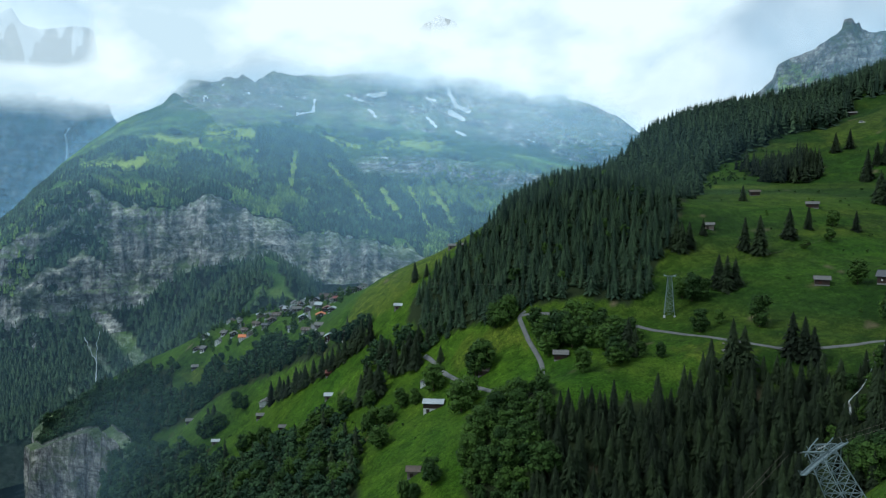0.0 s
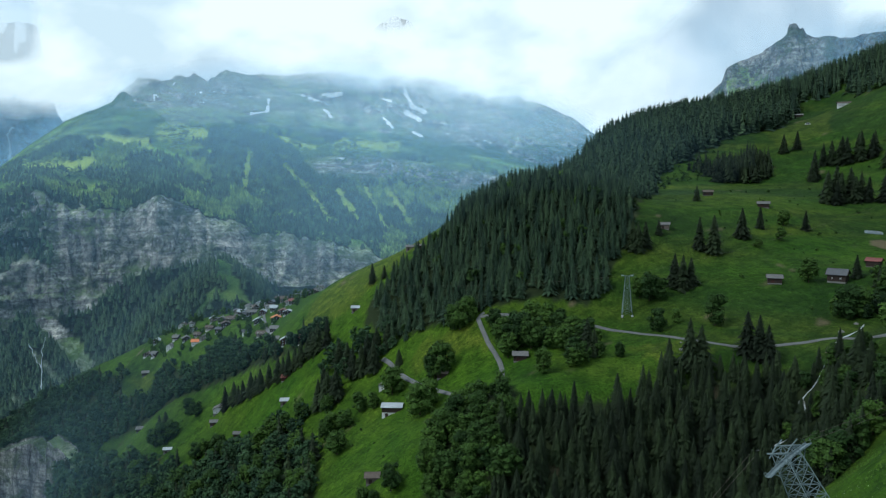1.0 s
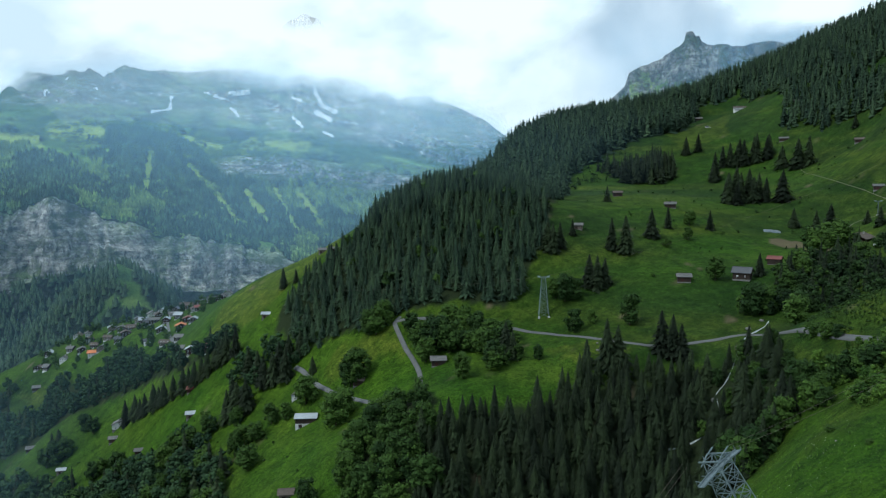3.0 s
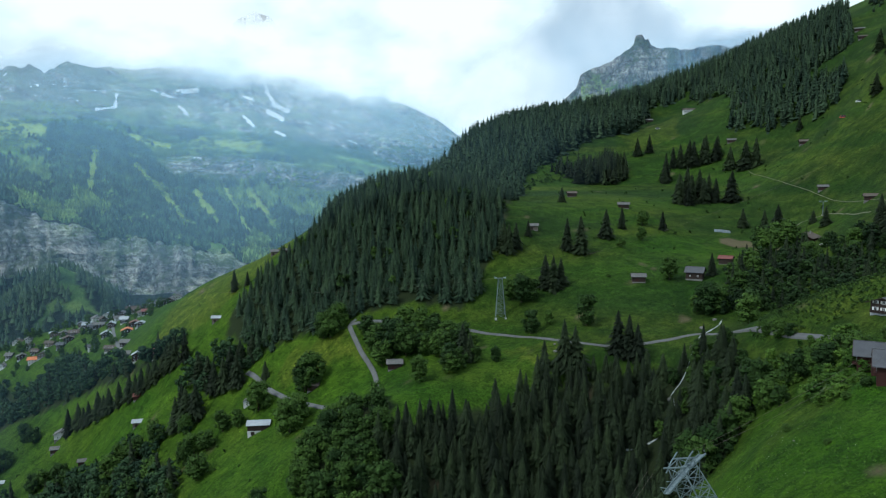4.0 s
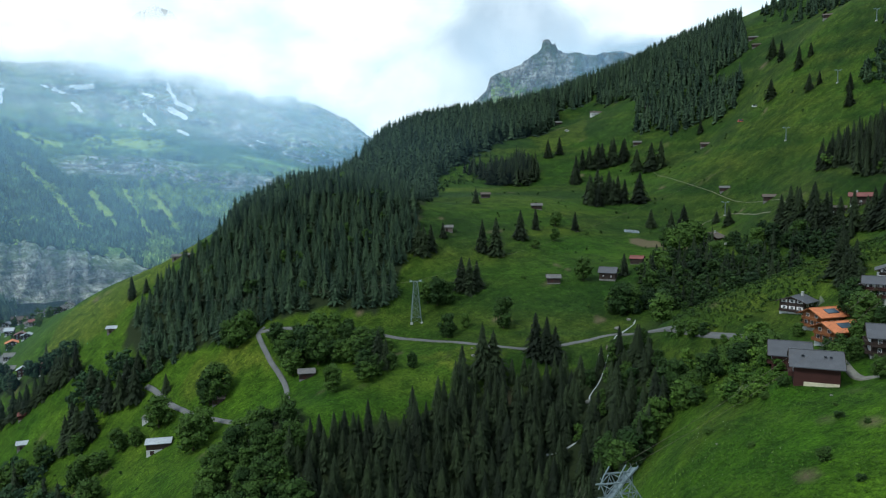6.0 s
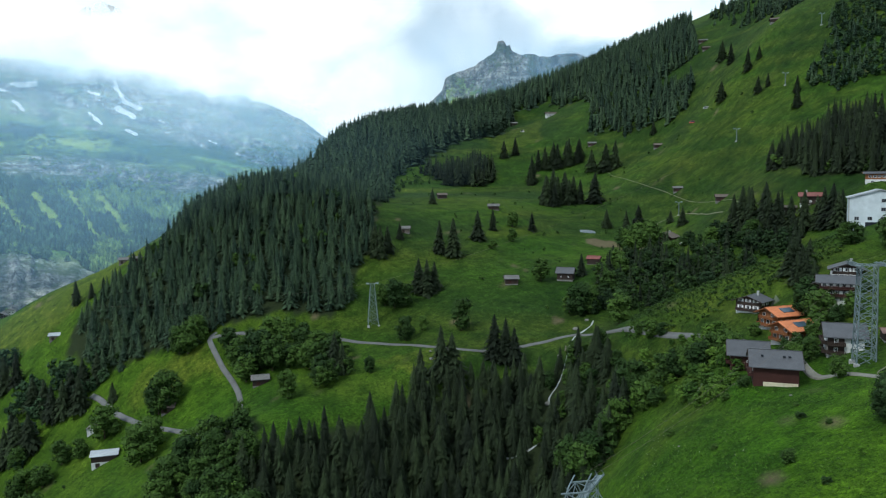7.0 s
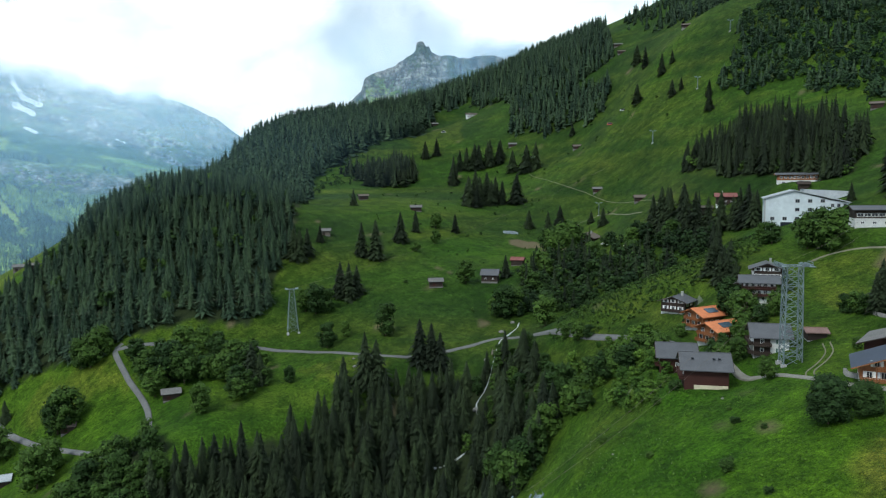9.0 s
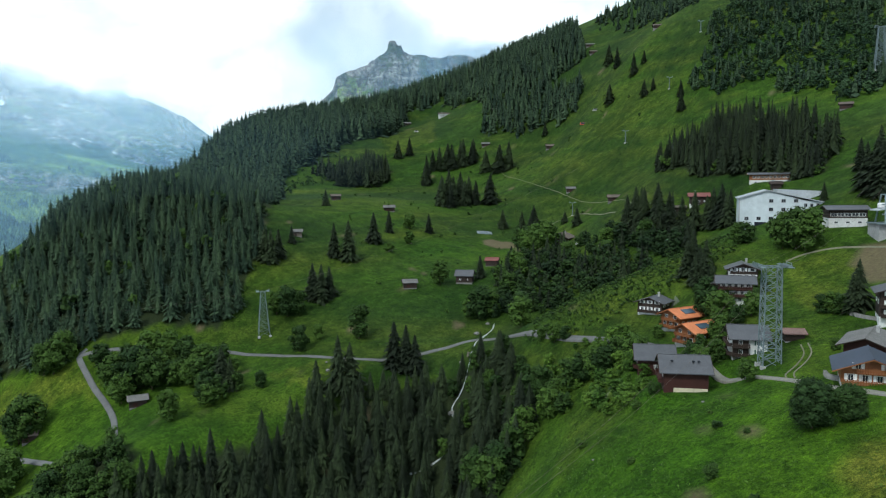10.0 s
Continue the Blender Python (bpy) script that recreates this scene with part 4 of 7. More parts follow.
def plain(name, dark, light, scale=1.0, rough=0.85, metal=0.0, stretch=None, spec=0.3, relief=0.02):
    """A mottled material between two colours, with stains at a larger scale."""
    s = Nodes(name, rough, metal, spec)
    fine = s.noise(3.0 * scale, 6, 0.7, stretch)
    big = s.noise(0.35 * scale, 4, 0.6)
    c = s.steps(fine, (0.3, dark), (0.7, light))
    c = s.mix(0.55, c, s.steps(big, (0.3, (0.6, 0.6, 0.6)), (0.7, (1.2, 1.2, 1.2))), "MULTIPLY")
    c = s.mix(0.35, c, s.steps(s.random(), (0, (0.7, 0.7, 0.7)), (1, (1.25, 1.25, 1.25))), "MULTIPLY")
    s.bump(fine, 0.5, relief)
    return s.colour(c)


ASPHALT = plain("worn_asphalt", (0.085, 0.088, 0.09), (0.16, 0.16, 0.155), 0.6)
GRAVEL = plain("gravel", (0.13, 0.13, 0.11), (0.25, 0.24, 0.205), 0.8)
TAN = plain("trodden_track", (0.10, 0.105, 0.065), (0.19, 0.18, 0.12), 0.8)
DIRT = plain("bare_earth", (0.12, 0.09, 0.06), (0.24, 0.19, 0.13), 0.5)
TIMBER_DARK = plain("sunburnt_timber", (0.018, 0.012, 0.010), (0.050, 0.034, 0.026), 1, 0.8, 0, (1, 1, 9))
TIMBER_RED = plain("red_brown_boards", (0.030, 0.010, 0.008), (0.060, 0.020, 0.015), 1, 0.75, 0, (9, 9, 1))
TIMBER_WARM = plain("oiled_timber", (0.15, 0.055, 0.02), (0.30, 0.12, 0.045), 1, 0.6, 0, (1, 1, 9))
TIMBER_GREY = plain("weathered_timber", (0.09, 0.075, 0.06), (0.20, 0.17, 0.14), 1, 0.9, 0, (1, 1, 9))
PLASTER = plain("white_plaster", (0.48, 0.49, 0.485), (0.66, 0.66, 0.645), 0.5, 0.9)
CREAM = plain("cream_plaster", (0.48, 0.43, 0.30), (0.66, 0.60, 0.44), 0.5, 0.9)
PANEL = plain("white_cladding", (0.44, 0.49, 0.52), (0.54, 0.59, 0.62), 0.2, 0.5)
CONCRETE = plain("concrete", (0.24, 0.245, 0.25), (0.42, 0.42, 0.41), 0.7)
FIELDSTONE = plain("field_stone", (0.08, 0.08, 0.075), (0.22, 0.215, 0.20), 0.8)
SLATE = plain("grey_slates", (0.042, 0.043, 0.049), (0.085, 0.087, 0.096), 1.2, 0.55, 0, (1, 1, 4), 0.5)
SLATE_BLUE = plain("blue_slates", (0.022, 0.030, 0.052), (0.045, 0.056, 0.085), 1.2, 0.5, 0, (1, 1, 4), 0.5)
SHINGLE = plain("weathered_shingles", (0.075, 0.073, 0.070), (0.19, 0.185, 0.178), 1.5, 0.9, 0, (1, 1, 4))
SHINGLE_BROWN = plain("brown_shingles", (0.065, 0.052, 0.043), (0.135, 0.108, 0.09), 1.5, 0.9, 0, (1, 1, 4))
TILE_ORANGE = plain("orange_roof_tiles", (0.42, 0.13, 0.05), (0.62, 0.23, 0.10), 1.2, 0.8, 0, (1, 1, 5))
TILE_RED = plain("red_metal_roof", (0.13, 0.04, 0.035), (0.24, 0.085, 0.07), 1.2, 0.6)
RUST = plain("rusted_sheet", (0.10, 0.05, 0.04), (0.30, 0.19, 0.16), 1.0, 0.6, 0, (6, 6, 0.3))
TIN = plain("pale_sheet_metal", (0.26, 0.28, 0.30), (0.42, 0.45, 0.47), 0.4, 0.7, 0.0)
COVER_SHEET = plain("pale_ground_sheet", (0.07, 0.095, 0.11), (0.17, 0.205, 0.22), 0.35, 0.6)
STEEL = plain("galvanised_steel", (0.10, 0.135, 0.145), (0.22, 0.27, 0.285), 1.0, 0.6, 0.3)
SHUTTER = plain("pale_shutter", (0.66, 0.67, 0.66), (0.80, 0.80, 0.79), 1.0, 0.6)
GREEN_PAINT = plain("green_shutter", (0.05, 0.11, 0.09), (0.09, 0.16, 0.13), 1.0, 0.6)
RED_PAINT = plain("red_paint", (0.50, 0.05, 0.03), (0.65, 0.09, 0.05), 1.0, 0.4)
WHITE_PAINT = plain("white_paint", (0.75, 0.75, 0.75), (0.82, 0.82, 0.82), 1.0, 0.35)
PANE = plain("window_pane", (0.012, 0.015, 0.02), (0.03, 0.035, 0.045), 0.5, 0.08, 0, None, 0.6, 0.0)
SOLAR = plain("solar_panel", (0.035, 0.06, 0.085), (0.06, 0.09, 0.12), 0.5, 0.2, 0, None, 0.6, 0.0)
WHITEWATER = plain("rushing_water", (0.02, 0.025, 0.025), (0.72, 0.76, 0.78), 0.55, 0.4, 0, None, 0.4, 0.3)
FOAM = plain("white_water", (0.22, 0.26, 0.27), (0.80, 0.83, 0.85), 1.2, 0.5, 0, None, 0.4, 0.2)


def box(bm, c, s, turn=None):
    """Adds a box of size s about c."""
    r = bmesh.ops.create_cube(bm, size=1.0)["verts"]
    bmesh.ops.scale(bm, vec=s, verts=r)
    if turn:
        bmesh.ops.rotate(bm, cent=(0, 0, 0), matrix=turn, verts=r)
    bmesh.ops.translate(bm, vec=c, verts=r)
    return r


def boxed(c, s, bevel=0.0):
    bm = bmesh.new()
    box(bm, c, s)
    if bevel:
        bmesh.ops.bevel(bm, geom=bm.edges[:], offset=bevel, segments=1, affect="EDGES")
    return bm


def beam(bm, a, b, w):
    """A bar of square section from a to b."""
    a, b = Vector(a), Vector(b)
    d = b - a
    box(bm, (a + b) / 2, (w, w, d.length), d.to_track_quat("Z", "Y").to_matrix())


def beams(pairs, w):
    bm = bmesh.new()
    for a, b in pairs:
        beam(bm, a, b, w)
    return bm


def prism(outline, y0, y1):
    """A solid whose x-z outline runs from y0 to y1."""
    bm = bmesh.new()
    a = [bm.verts.new((x, y0, z)) for x, z in outline]
    b = [bm.verts.new((x, y1, z)) for x, z in outline]
    bm.faces.new(a)
    bm.faces.new(b[::-1])
    for k in range(len(a)):
        m = (k + 1) % len(a)
        bm.faces.new((a[m], a[k], b[k], b[m]))
    bmesh.ops.recalc_face_normals(bm, faces=bm.faces[:])
    return bm


def turned(bm, degrees):
    bmesh.ops.rotate(bm, cent=(0, 0, 0), matrix=Matrix.Rotation(radians(degrees), 3, "Z"), verts=bm.verts[:])
    return bm


def base_at(name, x, y, az, label, category, group="", sink=0.0, span=None):
    """An Empty on the ground whose -y side faces the compass direction az."""
    e = new(name)
    q = pose(x, y, 0, 0, 0, 180 - az)
    rim = [spot(*(q @ Vector((sx * span[0] / 2, sy * span[1] / 2, 0))).xy) for sx in (-1, 1) for sy in (-1, 1)] if span else [spot(x, y)]
    e.matrix_basis = pose(x, y, 0.45 * spot(x, y) + 0.55 * min(rim) - sink, 0, 0, 180 - az)
    return tagged(e, label, category, group)


def window(root, x, y, z, w, h, side, shutters=None, frame_mat=None):
    """A window on a wall. side: 'f' front, 'b' back, 'l' left, 'r' right; x runs along the wall, y is the wall's place."""
    deg = {"f": 0, "r": 90, "b": 180, "l": -90}[side]
    f = bmesh.new()
    for dx in (-w / 2, w / 2):
        box(f, (x + dx, -y - 0.03, z), (0.12, 0.14, h + 0.12))
    for dz in (-h / 2, h / 2):
        box(f, (x, -y - 0.03, z + dz), (w + 0.12, 0.14, 0.12))
    box(f, (x, -y - 0.02, z), (0.07, 0.10, h))
    fr = part("window", turned(f, deg), frame_mat or SHUTTER, root)
    part("pane", turned(boxed((x, -y - 0.01, z), (w, 0.06, h)), deg), PANE, fr)
    if shutters:
        for sx in (-1, 1):
            part("shutter", turned(boxed((x + sx * (w * 0.78 + 0.1), -y - 0.06, z), (w * 0.5, 0.07, h + 0.1), 0.01), deg), shutters, fr)


def balcony(root, x, y, z, w, side, material, reach=1.3):
    deg = {"f": 0, "r": 90, "b": 180, "l": -90}[side]
    bm = bmesh.new()
    box(bm, (x, -y - reach / 2, z), (w, reach, 0.16))
    box(bm, (x, -y - reach, z + 1.0), (w, 0.09, 0.12))
    n = max(3, int(w / 0.5))
    for k in range(n + 1):
        box(bm, (x - w / 2 + w * k / n, -y - reach, z + 0.5), (0.22, 0.05, 0.9))
    for sx in (-1, 1):
        box(bm, (x + sx * w / 2, -y - reach / 2, z + 0.55), (0.06, reach, 0.9))
    return part("balcony", turned(bm, deg), material, root)


def house(name, label, x, y, az, w, d, storeys, wall, roof, plinth=PLASTER, plinth_h=1.2, pitch=24, gable="x", over=1.1,
          windows=(), balconies=(), shutters=None, chimney=True, category="house", group="", sink=0.3, upper=None, upper_from=0.0):
    """A house with a pitched roof; w along x, d along y. gable 'x': the gables stand left and right, 'y': front and back."""
    e = base_at(name, x, y, az, label, category, group, sink, (w, d))
    h = storeys * 2.6
    a, b = (d, w) if gable == "x" else (w, d)          # span of the gable, length of the ridge
    rise = a / 2 * math.tan(radians(pitch))
    turn = 90 if gable == "x" else 0
    part("plinth", boxed((0, 0, plinth_h / 2 - 2.5), (w, d, plinth_h + 5)), plinth, e)
    z0, z1 = plinth_h, plinth_h + h
    body = prism([(-a / 2, z0), (a / 2, z0), (a / 2, z1), (0, z1 + rise), (-a / 2, z1)], -b / 2, b / 2)
    part("wall", turned(body, turn), wall, e)
    k, t = math.tan(radians(pitch)), 0.28
    o = a / 2 + over
    slab = prism([(-o, z1 - over * k + 0.03), (0, z1 + rise + 0.03), (o, z1 - over * k + 0.03), (o, z1 - over * k + t), (0, z1 + rise + t + 0.03),
                  (-o, z1 - over * k + t)], -b / 2 - over, b / 2 + over)
    r = part("roof", turned(slab, turn), roof, e)
    cap = bmesh.new()
    box(cap, (0, 0, z1 + rise + t + 0.05), (0.35, b + 2 * over, 0.12))
    part("ridge_cap", turned(cap, turn), roof, r)
    for sx in (-1, 1):
        for sy in (-1, 1):
            g = beams([((0, sy * (b / 2 + over + 0.04), z1 + rise + 0.1), (sx * o, sy * (b / 2 + over + 0.04), z1 - over * k + 0.1))], 0.22)
            part("bargeboard", turned(g, turn), TIMBER_WARM if wall is TIMBER_WARM else TIMBER_DARK, r)
    if chimney:
        c = bmesh.new()
        box(c, (a * 0.14, b * 0.18, z1 + rise * 0.72 + 0.9), (0.7, 0.7, 2.0))
        box(c, (a * 0.14, b * 0.18, z1 + rise * 0.72 + 1.95), (0.95, 0.95, 0.14))
        part("chimney", turned(c, turn), CONCRETE, r)
    for side, n, level, ww, hh in windows:
        length, reach = (w, d / 2) if side in "fb" else (d, w / 2)
        for q in range(n):
            window(e, (q + 0.5 - n / 2) * length / n * 0.92, reach, plinth_h + level * 2.6 + 1.35, ww, hh, side, shutters)
    for side, level, share in balconies:
        length, reach = (w, d / 2) if side in "fb" else (d, w / 2)
        balcony(e, 0, reach, plinth_h + level * 2.6, length * share, side, wall)
    return e


def door(root, x, y, z, w, h, material, side="f"):
    deg = {"f": 0, "r": 90, "b": 180, "l": -90}[side]
    part("door", turned(boxed((x, -y - 0.04, z + h / 2), (w, 0.12, h), 0.02), deg), material, root)


# chalets of the near hamlet
front_house = house("chalet", "dark red-brown timber house with a grey slate roof and cream base", 204.2, 145.6, 236, 11.5, 12, 1.5, TIMBER_RED, SLATE,
                    TIMBER_RED, 1.6, 26, "x", 1.2, [("l", 2, 0.3, 1.1, 1.2)], [("l", 0.2, 0.9)], None, False, group="hamlet houses", sink=-0.6)
part("base_panel", boxed((1.2, -6.05, 0.1), (8.8, 0.14, 1.6)), CREAM, front_house, "cream plastered base")
for dx in (-3.4, 2.2, 3.6):
    part("roof_light", boxed((dx, -2.9, 7.6), (0.7, 0.9, 0.35), 0.05), PANE, front_house)
house("chalet", "dark red-brown timber house with a grey slate roof behind its twin", 224, 165.6, 236, 10.5, 12, 1.5, TIMBER_RED, SLATE,
      TIMBER_RED, 1.4, 26, "x", 1.2, [("f", 3, 0, 0.9, 1.2), ("l", 2, 0.3, 1.1, 1.2)], [("l", 0.2, 0.9)], None, False, group="hamlet houses", sink=-0.3)
orange_a = house("chalet", "timber house with orange tile roof and solar panels, upper wing", 258.6, 174.1, 286, 8.6, 11, 1.7, TIMBER_WARM, TILE_ORANGE,
                 PLASTER, 1.0, 24, "y", 1.5, [("f", 3, 0, 1.2, 1.4), ("f", 2, 0.95, 1.2, 1.2), ("r", 4, 0.2, 1.2, 1.3)], [("f", 0, 0.95), ("f", 0.95, 0.8)], None, False, group="hamlet houses")
orange_b = house("chalet", "timber house with orange tile roof and solar panels, lower wing", 245, 161.8, 286, 8.6, 11, 1.7, TIMBER_WARM, TILE_ORANGE,
                 PLASTER, 1.0, 24, "y", 1.5, [("f", 3, 0, 1.2, 1.4), ("f", 2, 0.95, 1.2, 1.2), ("r", 4, 0.2, 1.2, 1.3)], [("f", 0, 0.95), ("f", 0.95, 0.8)], None, False, group="hamlet houses")
for wing in (orange_a, orange_b):
    bm = bmesh.new()
    box(bm, (2.6, 0.2, 6.62), (2.7, 5.0, 0.16), Matrix.Rotation(0, 3, "Z"))
    bmesh.ops.rotate(bm, cent=(2.6, 0.2, 6.62), matrix=Matrix.Rotation(radians(24), 3, "Y"), verts=bm.verts[:])
    part("solar_panel", bm, SOLAR, wing, "dark solar panels on orange tiles")
house("chalet", "black timber chalet with white shutters above a white base", 271, 192.1, 262, 9.5, 8.5, 1.5, TIMBER_DARK, SLATE, PLASTER, 1.5, 20, "y", 1.3,
      [("f", 3, 0, 1.0, 1.2), ("f", 3, 1, 1.0, 1.1), ("r", 2, 0.5, 1.0, 1.1)], [("f", 0, 0.9)], SHUTTER, True, group="hamlet houses")
white_house = house("chalet", "white house with dark balconies and a grey slate roof", 230, 139, 238, 9.5, 10, 2.1, PLASTER, SLATE, CONCRETE, 0.8, 28, "x", 1.1,
      [], [], GREEN_PAINT, False, group="hamlet houses")
part("timber_front", boxed((-2.5, -5.06, 3.5), (4.4, 0.2, 5.2)), TIMBER_DARK, white_house, "dark timber front behind the balconies")
for z in (0.9, 3.5):
    balcony(white_house, 0, 4.75, z, 9.0, "l", TIMBER_DARK)
    balcony(white_house, -2.5, 5.16, z, 4.6, "f", TIMBER_DARK)
    window(white_house, 2.3, 5, z + 1.3, 0.9, 1.2, "f", GREEN_PAINT)
    window(white_house, -2.5, 5.16, z + 1.3, 0.9, 1.2, "f")
house("chalet", "dark timber chalet with rows of white windows and balconies", 271.8, 161, 243, 11, 9, 1.9, TIMBER_RED, SLATE, PLASTER, 1.8, 20, "x", 1.4,
      [("f", 5, 0, 1.0, 1.2), ("f", 5, 1, 1.0, 1.2), ("f", 4, -0.85, 0.9, 1.2)], [("f", 0, 0.97), ("f", 1, 0.97)], SHUTTER, True, group="hamlet houses", sink=-2.0)
house("chalet", "black timber chalet with an orange timber terrace", 287.2, 165.1, 243, 10, 9, 1.6, TIMBER_DARK, SLATE, TIMBER_WARM, 1.6, 20, "y", 1.3,
      [("f", 4, 0, 1.2, 1.5), ("f", 3, 1, 1.2, 1.2)], [("f", 0, 0.9)], SHUTTER, True, group="hamlet houses")
house("shed", "dark timber shed under a rusty striped metal roof", 239.5, 129.6, 236, 5.2, 6, 0.9, TIMBER_DARK, RUST, CONCRETE, 0.3, 14, "x", 0.7, [], [], None, False,
      category="shed")
house("chalet", "dark timber chalet with white shutters and a pale grey roof", 219.5, 104, 262, 9.5, 15, 1.6, TIMBER_RED, SHINGLE, PLASTER, 1.2, 20, "y", 1.6,
      [("f", 3, 0, 1.1, 1.5), ("r", 4, 0, 1.1, 1.4)], [("f", 0, 0.9)], SHUTTER, True, group="hamlet houses")
house("chalet", "orange timber chalet with a blue slate roof above white base", 197.5, 98, 250, 12, 11, 1.3, TIMBER_WARM, SLATE_BLUE, PLASTER, 2.3, 22, "y", 1.8,
      [("f", 4, 0, 1.1, 1.5), ("f", 2, 1, 1.1, 1.3), ("f", 4, -0.95, 1.2, 1.5), ("r", 3, 0, 1.1, 1.4)], [("f", 0, 0.97), ("f", 1, 0.5)], SHUTTER, False, group="hamlet houses", sink=1.6)
house("chalet", "tall black timber chalet with small white windows", 251.4, 104.7, 250, 12, 10, 2.7, TIMBER_DARK, SLATE, PLASTER, 2.4, 18, "y", 1.4,
      [("f", 3, 0, 1.1, 1.2), ("f", 3, 1, 1.1, 1.2), ("f", 3, 2, 1.1, 1.2), ("l", 2, 1, 1.1, 1.2)], [("f", 0, 0.95), ("f", 1, 0.95)], SHUTTER, True, group="hamlet houses")
house("chalet", "small dark timber house with a grey slate roof behind trees", 276, 170.5, 250, 7, 7, 1.4, TIMBER_DARK, SLATE, PLASTER, 1.2, 24, "y", 1.1,
      [("f", 2, 0, 0.9, 1.1)], [], SHUTTER, False, group="hamlet houses")


# cable car station and its neighbours
def station():
    e = base_at("cable_car_station", 357.4, 184, 243, "large white cable car station with a wide low gable", "building", sink=1.0)
    w, d = 25, 20
    outline = [(-w / 2, -4), (w / 2, -4), (w / 2, 10.0), (-1, 13.8), (-w / 2, 10.5)]
    part("wall", prism(outline, -d / 2, d / 2), PANEL, e)
    roof = [(-w / 2 - 0.8, 10.35), (-1, 13.9), (w / 2 + 9, 8.6), (w / 2 + 9, 9.0), (-1, 14.35), (-w / 2 - 0.8, 10.8)]
    part("roof", prism(roof, -d / 2 - 0.7, d / 2 + 0.7), TIN, e)
    part("annex", prism([(w / 2 + 0.01, -4), (w / 2 + 8.5, -4), (w / 2 + 8.5, 8.7), (w / 2 + 0.01, 9.9)], -d / 2 + 0.2, d / 2 - 0.2), PANEL, e)
    hall = [(5, 8), (25, 8), (25, 13.2), (5, 14.3)]
    part("rear_hall", prism(hall, d / 2 + 0.7, d / 2 + 16), TIN, e)
    part("rear_hall_base", boxed((16.5, d / 2 + 8.4, 1.9), (18.8, 15, 12.1)), PANEL, e)
    for z, xs in ((9.4, (0.5, 5.5, 10.5)), (5.6, (0.5, 5.5)), (1.6, (-9.5, -4.5, 0.5)), (7.4, (14.4, 16.8, 19.2))):
        for x in xs:
            window(e, x, d / 2 if x < 12.4 else d / 2 - 0.2, z, 1.7 if x < 12.4 else 1.2, 1.5, "f", None, CONCRETE)
    door(e, -3.8, d / 2, -4, 4.8, 4.0, PANE)
    part("corner_post", boxed((-w / 2 - 0.1, -d / 2 - 0.1, 3.5), (0.35, 0.35, 15)), CONCRETE, e)


station()
house("station_annex", "long dark timber building with a grey roof on a white base", 328, 143, 238, 13.5, 9, 1.3, TIMBER_DARK, SLATE, PLASTER, 4.0, 14, "x", 1.2,
      [("f", 5, 0, 2.2, 1.2), ("f", 3, -1.15, 1.4, 0.9)], [], None, False, category="building")

long_house = house("long_house", "long white house with an orange timber band and grey roof", 438, 211, 245, 28, 9, 1.2, TIMBER_WARM, SLATE, PLASTER, 2.2, 10, "x", 1.2,
                   [("f", 12, 0.1, 1.3, 1.3), ("f", 6, -1.0, 1.5, 1.1)], [], None, False, category="building")
house("hut", "small dark timber hut beside the long house", 419, 204, 240, 5, 4.5, 1.2, TIMBER_DARK, TIMBER_DARK, FIELDSTONE, 0.5, 25, "x", 0.7, [], [], None, False, category="hut")
house("chalet", "dark timber house with a red roof and white base", 434.8, 254.9, 240, 10.5, 9, 1.8, TIMBER_DARK, TILE_RED, PLASTER, 1.8, 20, "x", 1.2,
      [("f", 3, 0, 1.1, 1.2), ("f", 2, -0.8, 1.0, 1.0)], [("f", 0, 0.9)], None, True, group="slope houses")
house("barn", "dark timber barn with a flat brown roof", 430, 265.5, 240, 8.5, 7, 1.7, TIMBER_DARK, SHINGLE_BROWN, FIELDSTONE, 0.6, 14, "x", 0.7, [("f", 2, 0.3, 0.8, 0.8)], [], None, False,
      category="barn", group="slope houses")
house("chalet", "brown timber house with a brown shingle roof on white columns", 445, 363, 255, 13, 14, 1.6, TIMBER_RED, SHINGLE_BROWN, PLASTER, 2.6, 24, "y", 1.8,
      [("f", 3, 0, 1.1, 1.3), ("f", 4, -0.95, 1.0, 1.3), ("r", 3, 0, 1.1, 1.2)], [("f", 0, 0.95)], None, True, group="slope houses")
house("barn", "weathered grey barn with a pale slate roof", 343, 362, 236, 10, 8, 1.7, TIMBER_DARK, SLATE, FIELDSTONE, 1.0, 34, "x", 0.9, [("f", 2, 0.2, 0.8, 0.8)], [], None, False, category="barn",
      group="slope houses")
house("barn", "dark barn with a rust-red metal roof among trees", 379, 371, 240, 8, 6, 1.4, TIMBER_DARK, TILE_RED, FIELDSTONE, 0.6, 26, "x", 0.7, [], [], None, False, category="barn", group="slope houses")

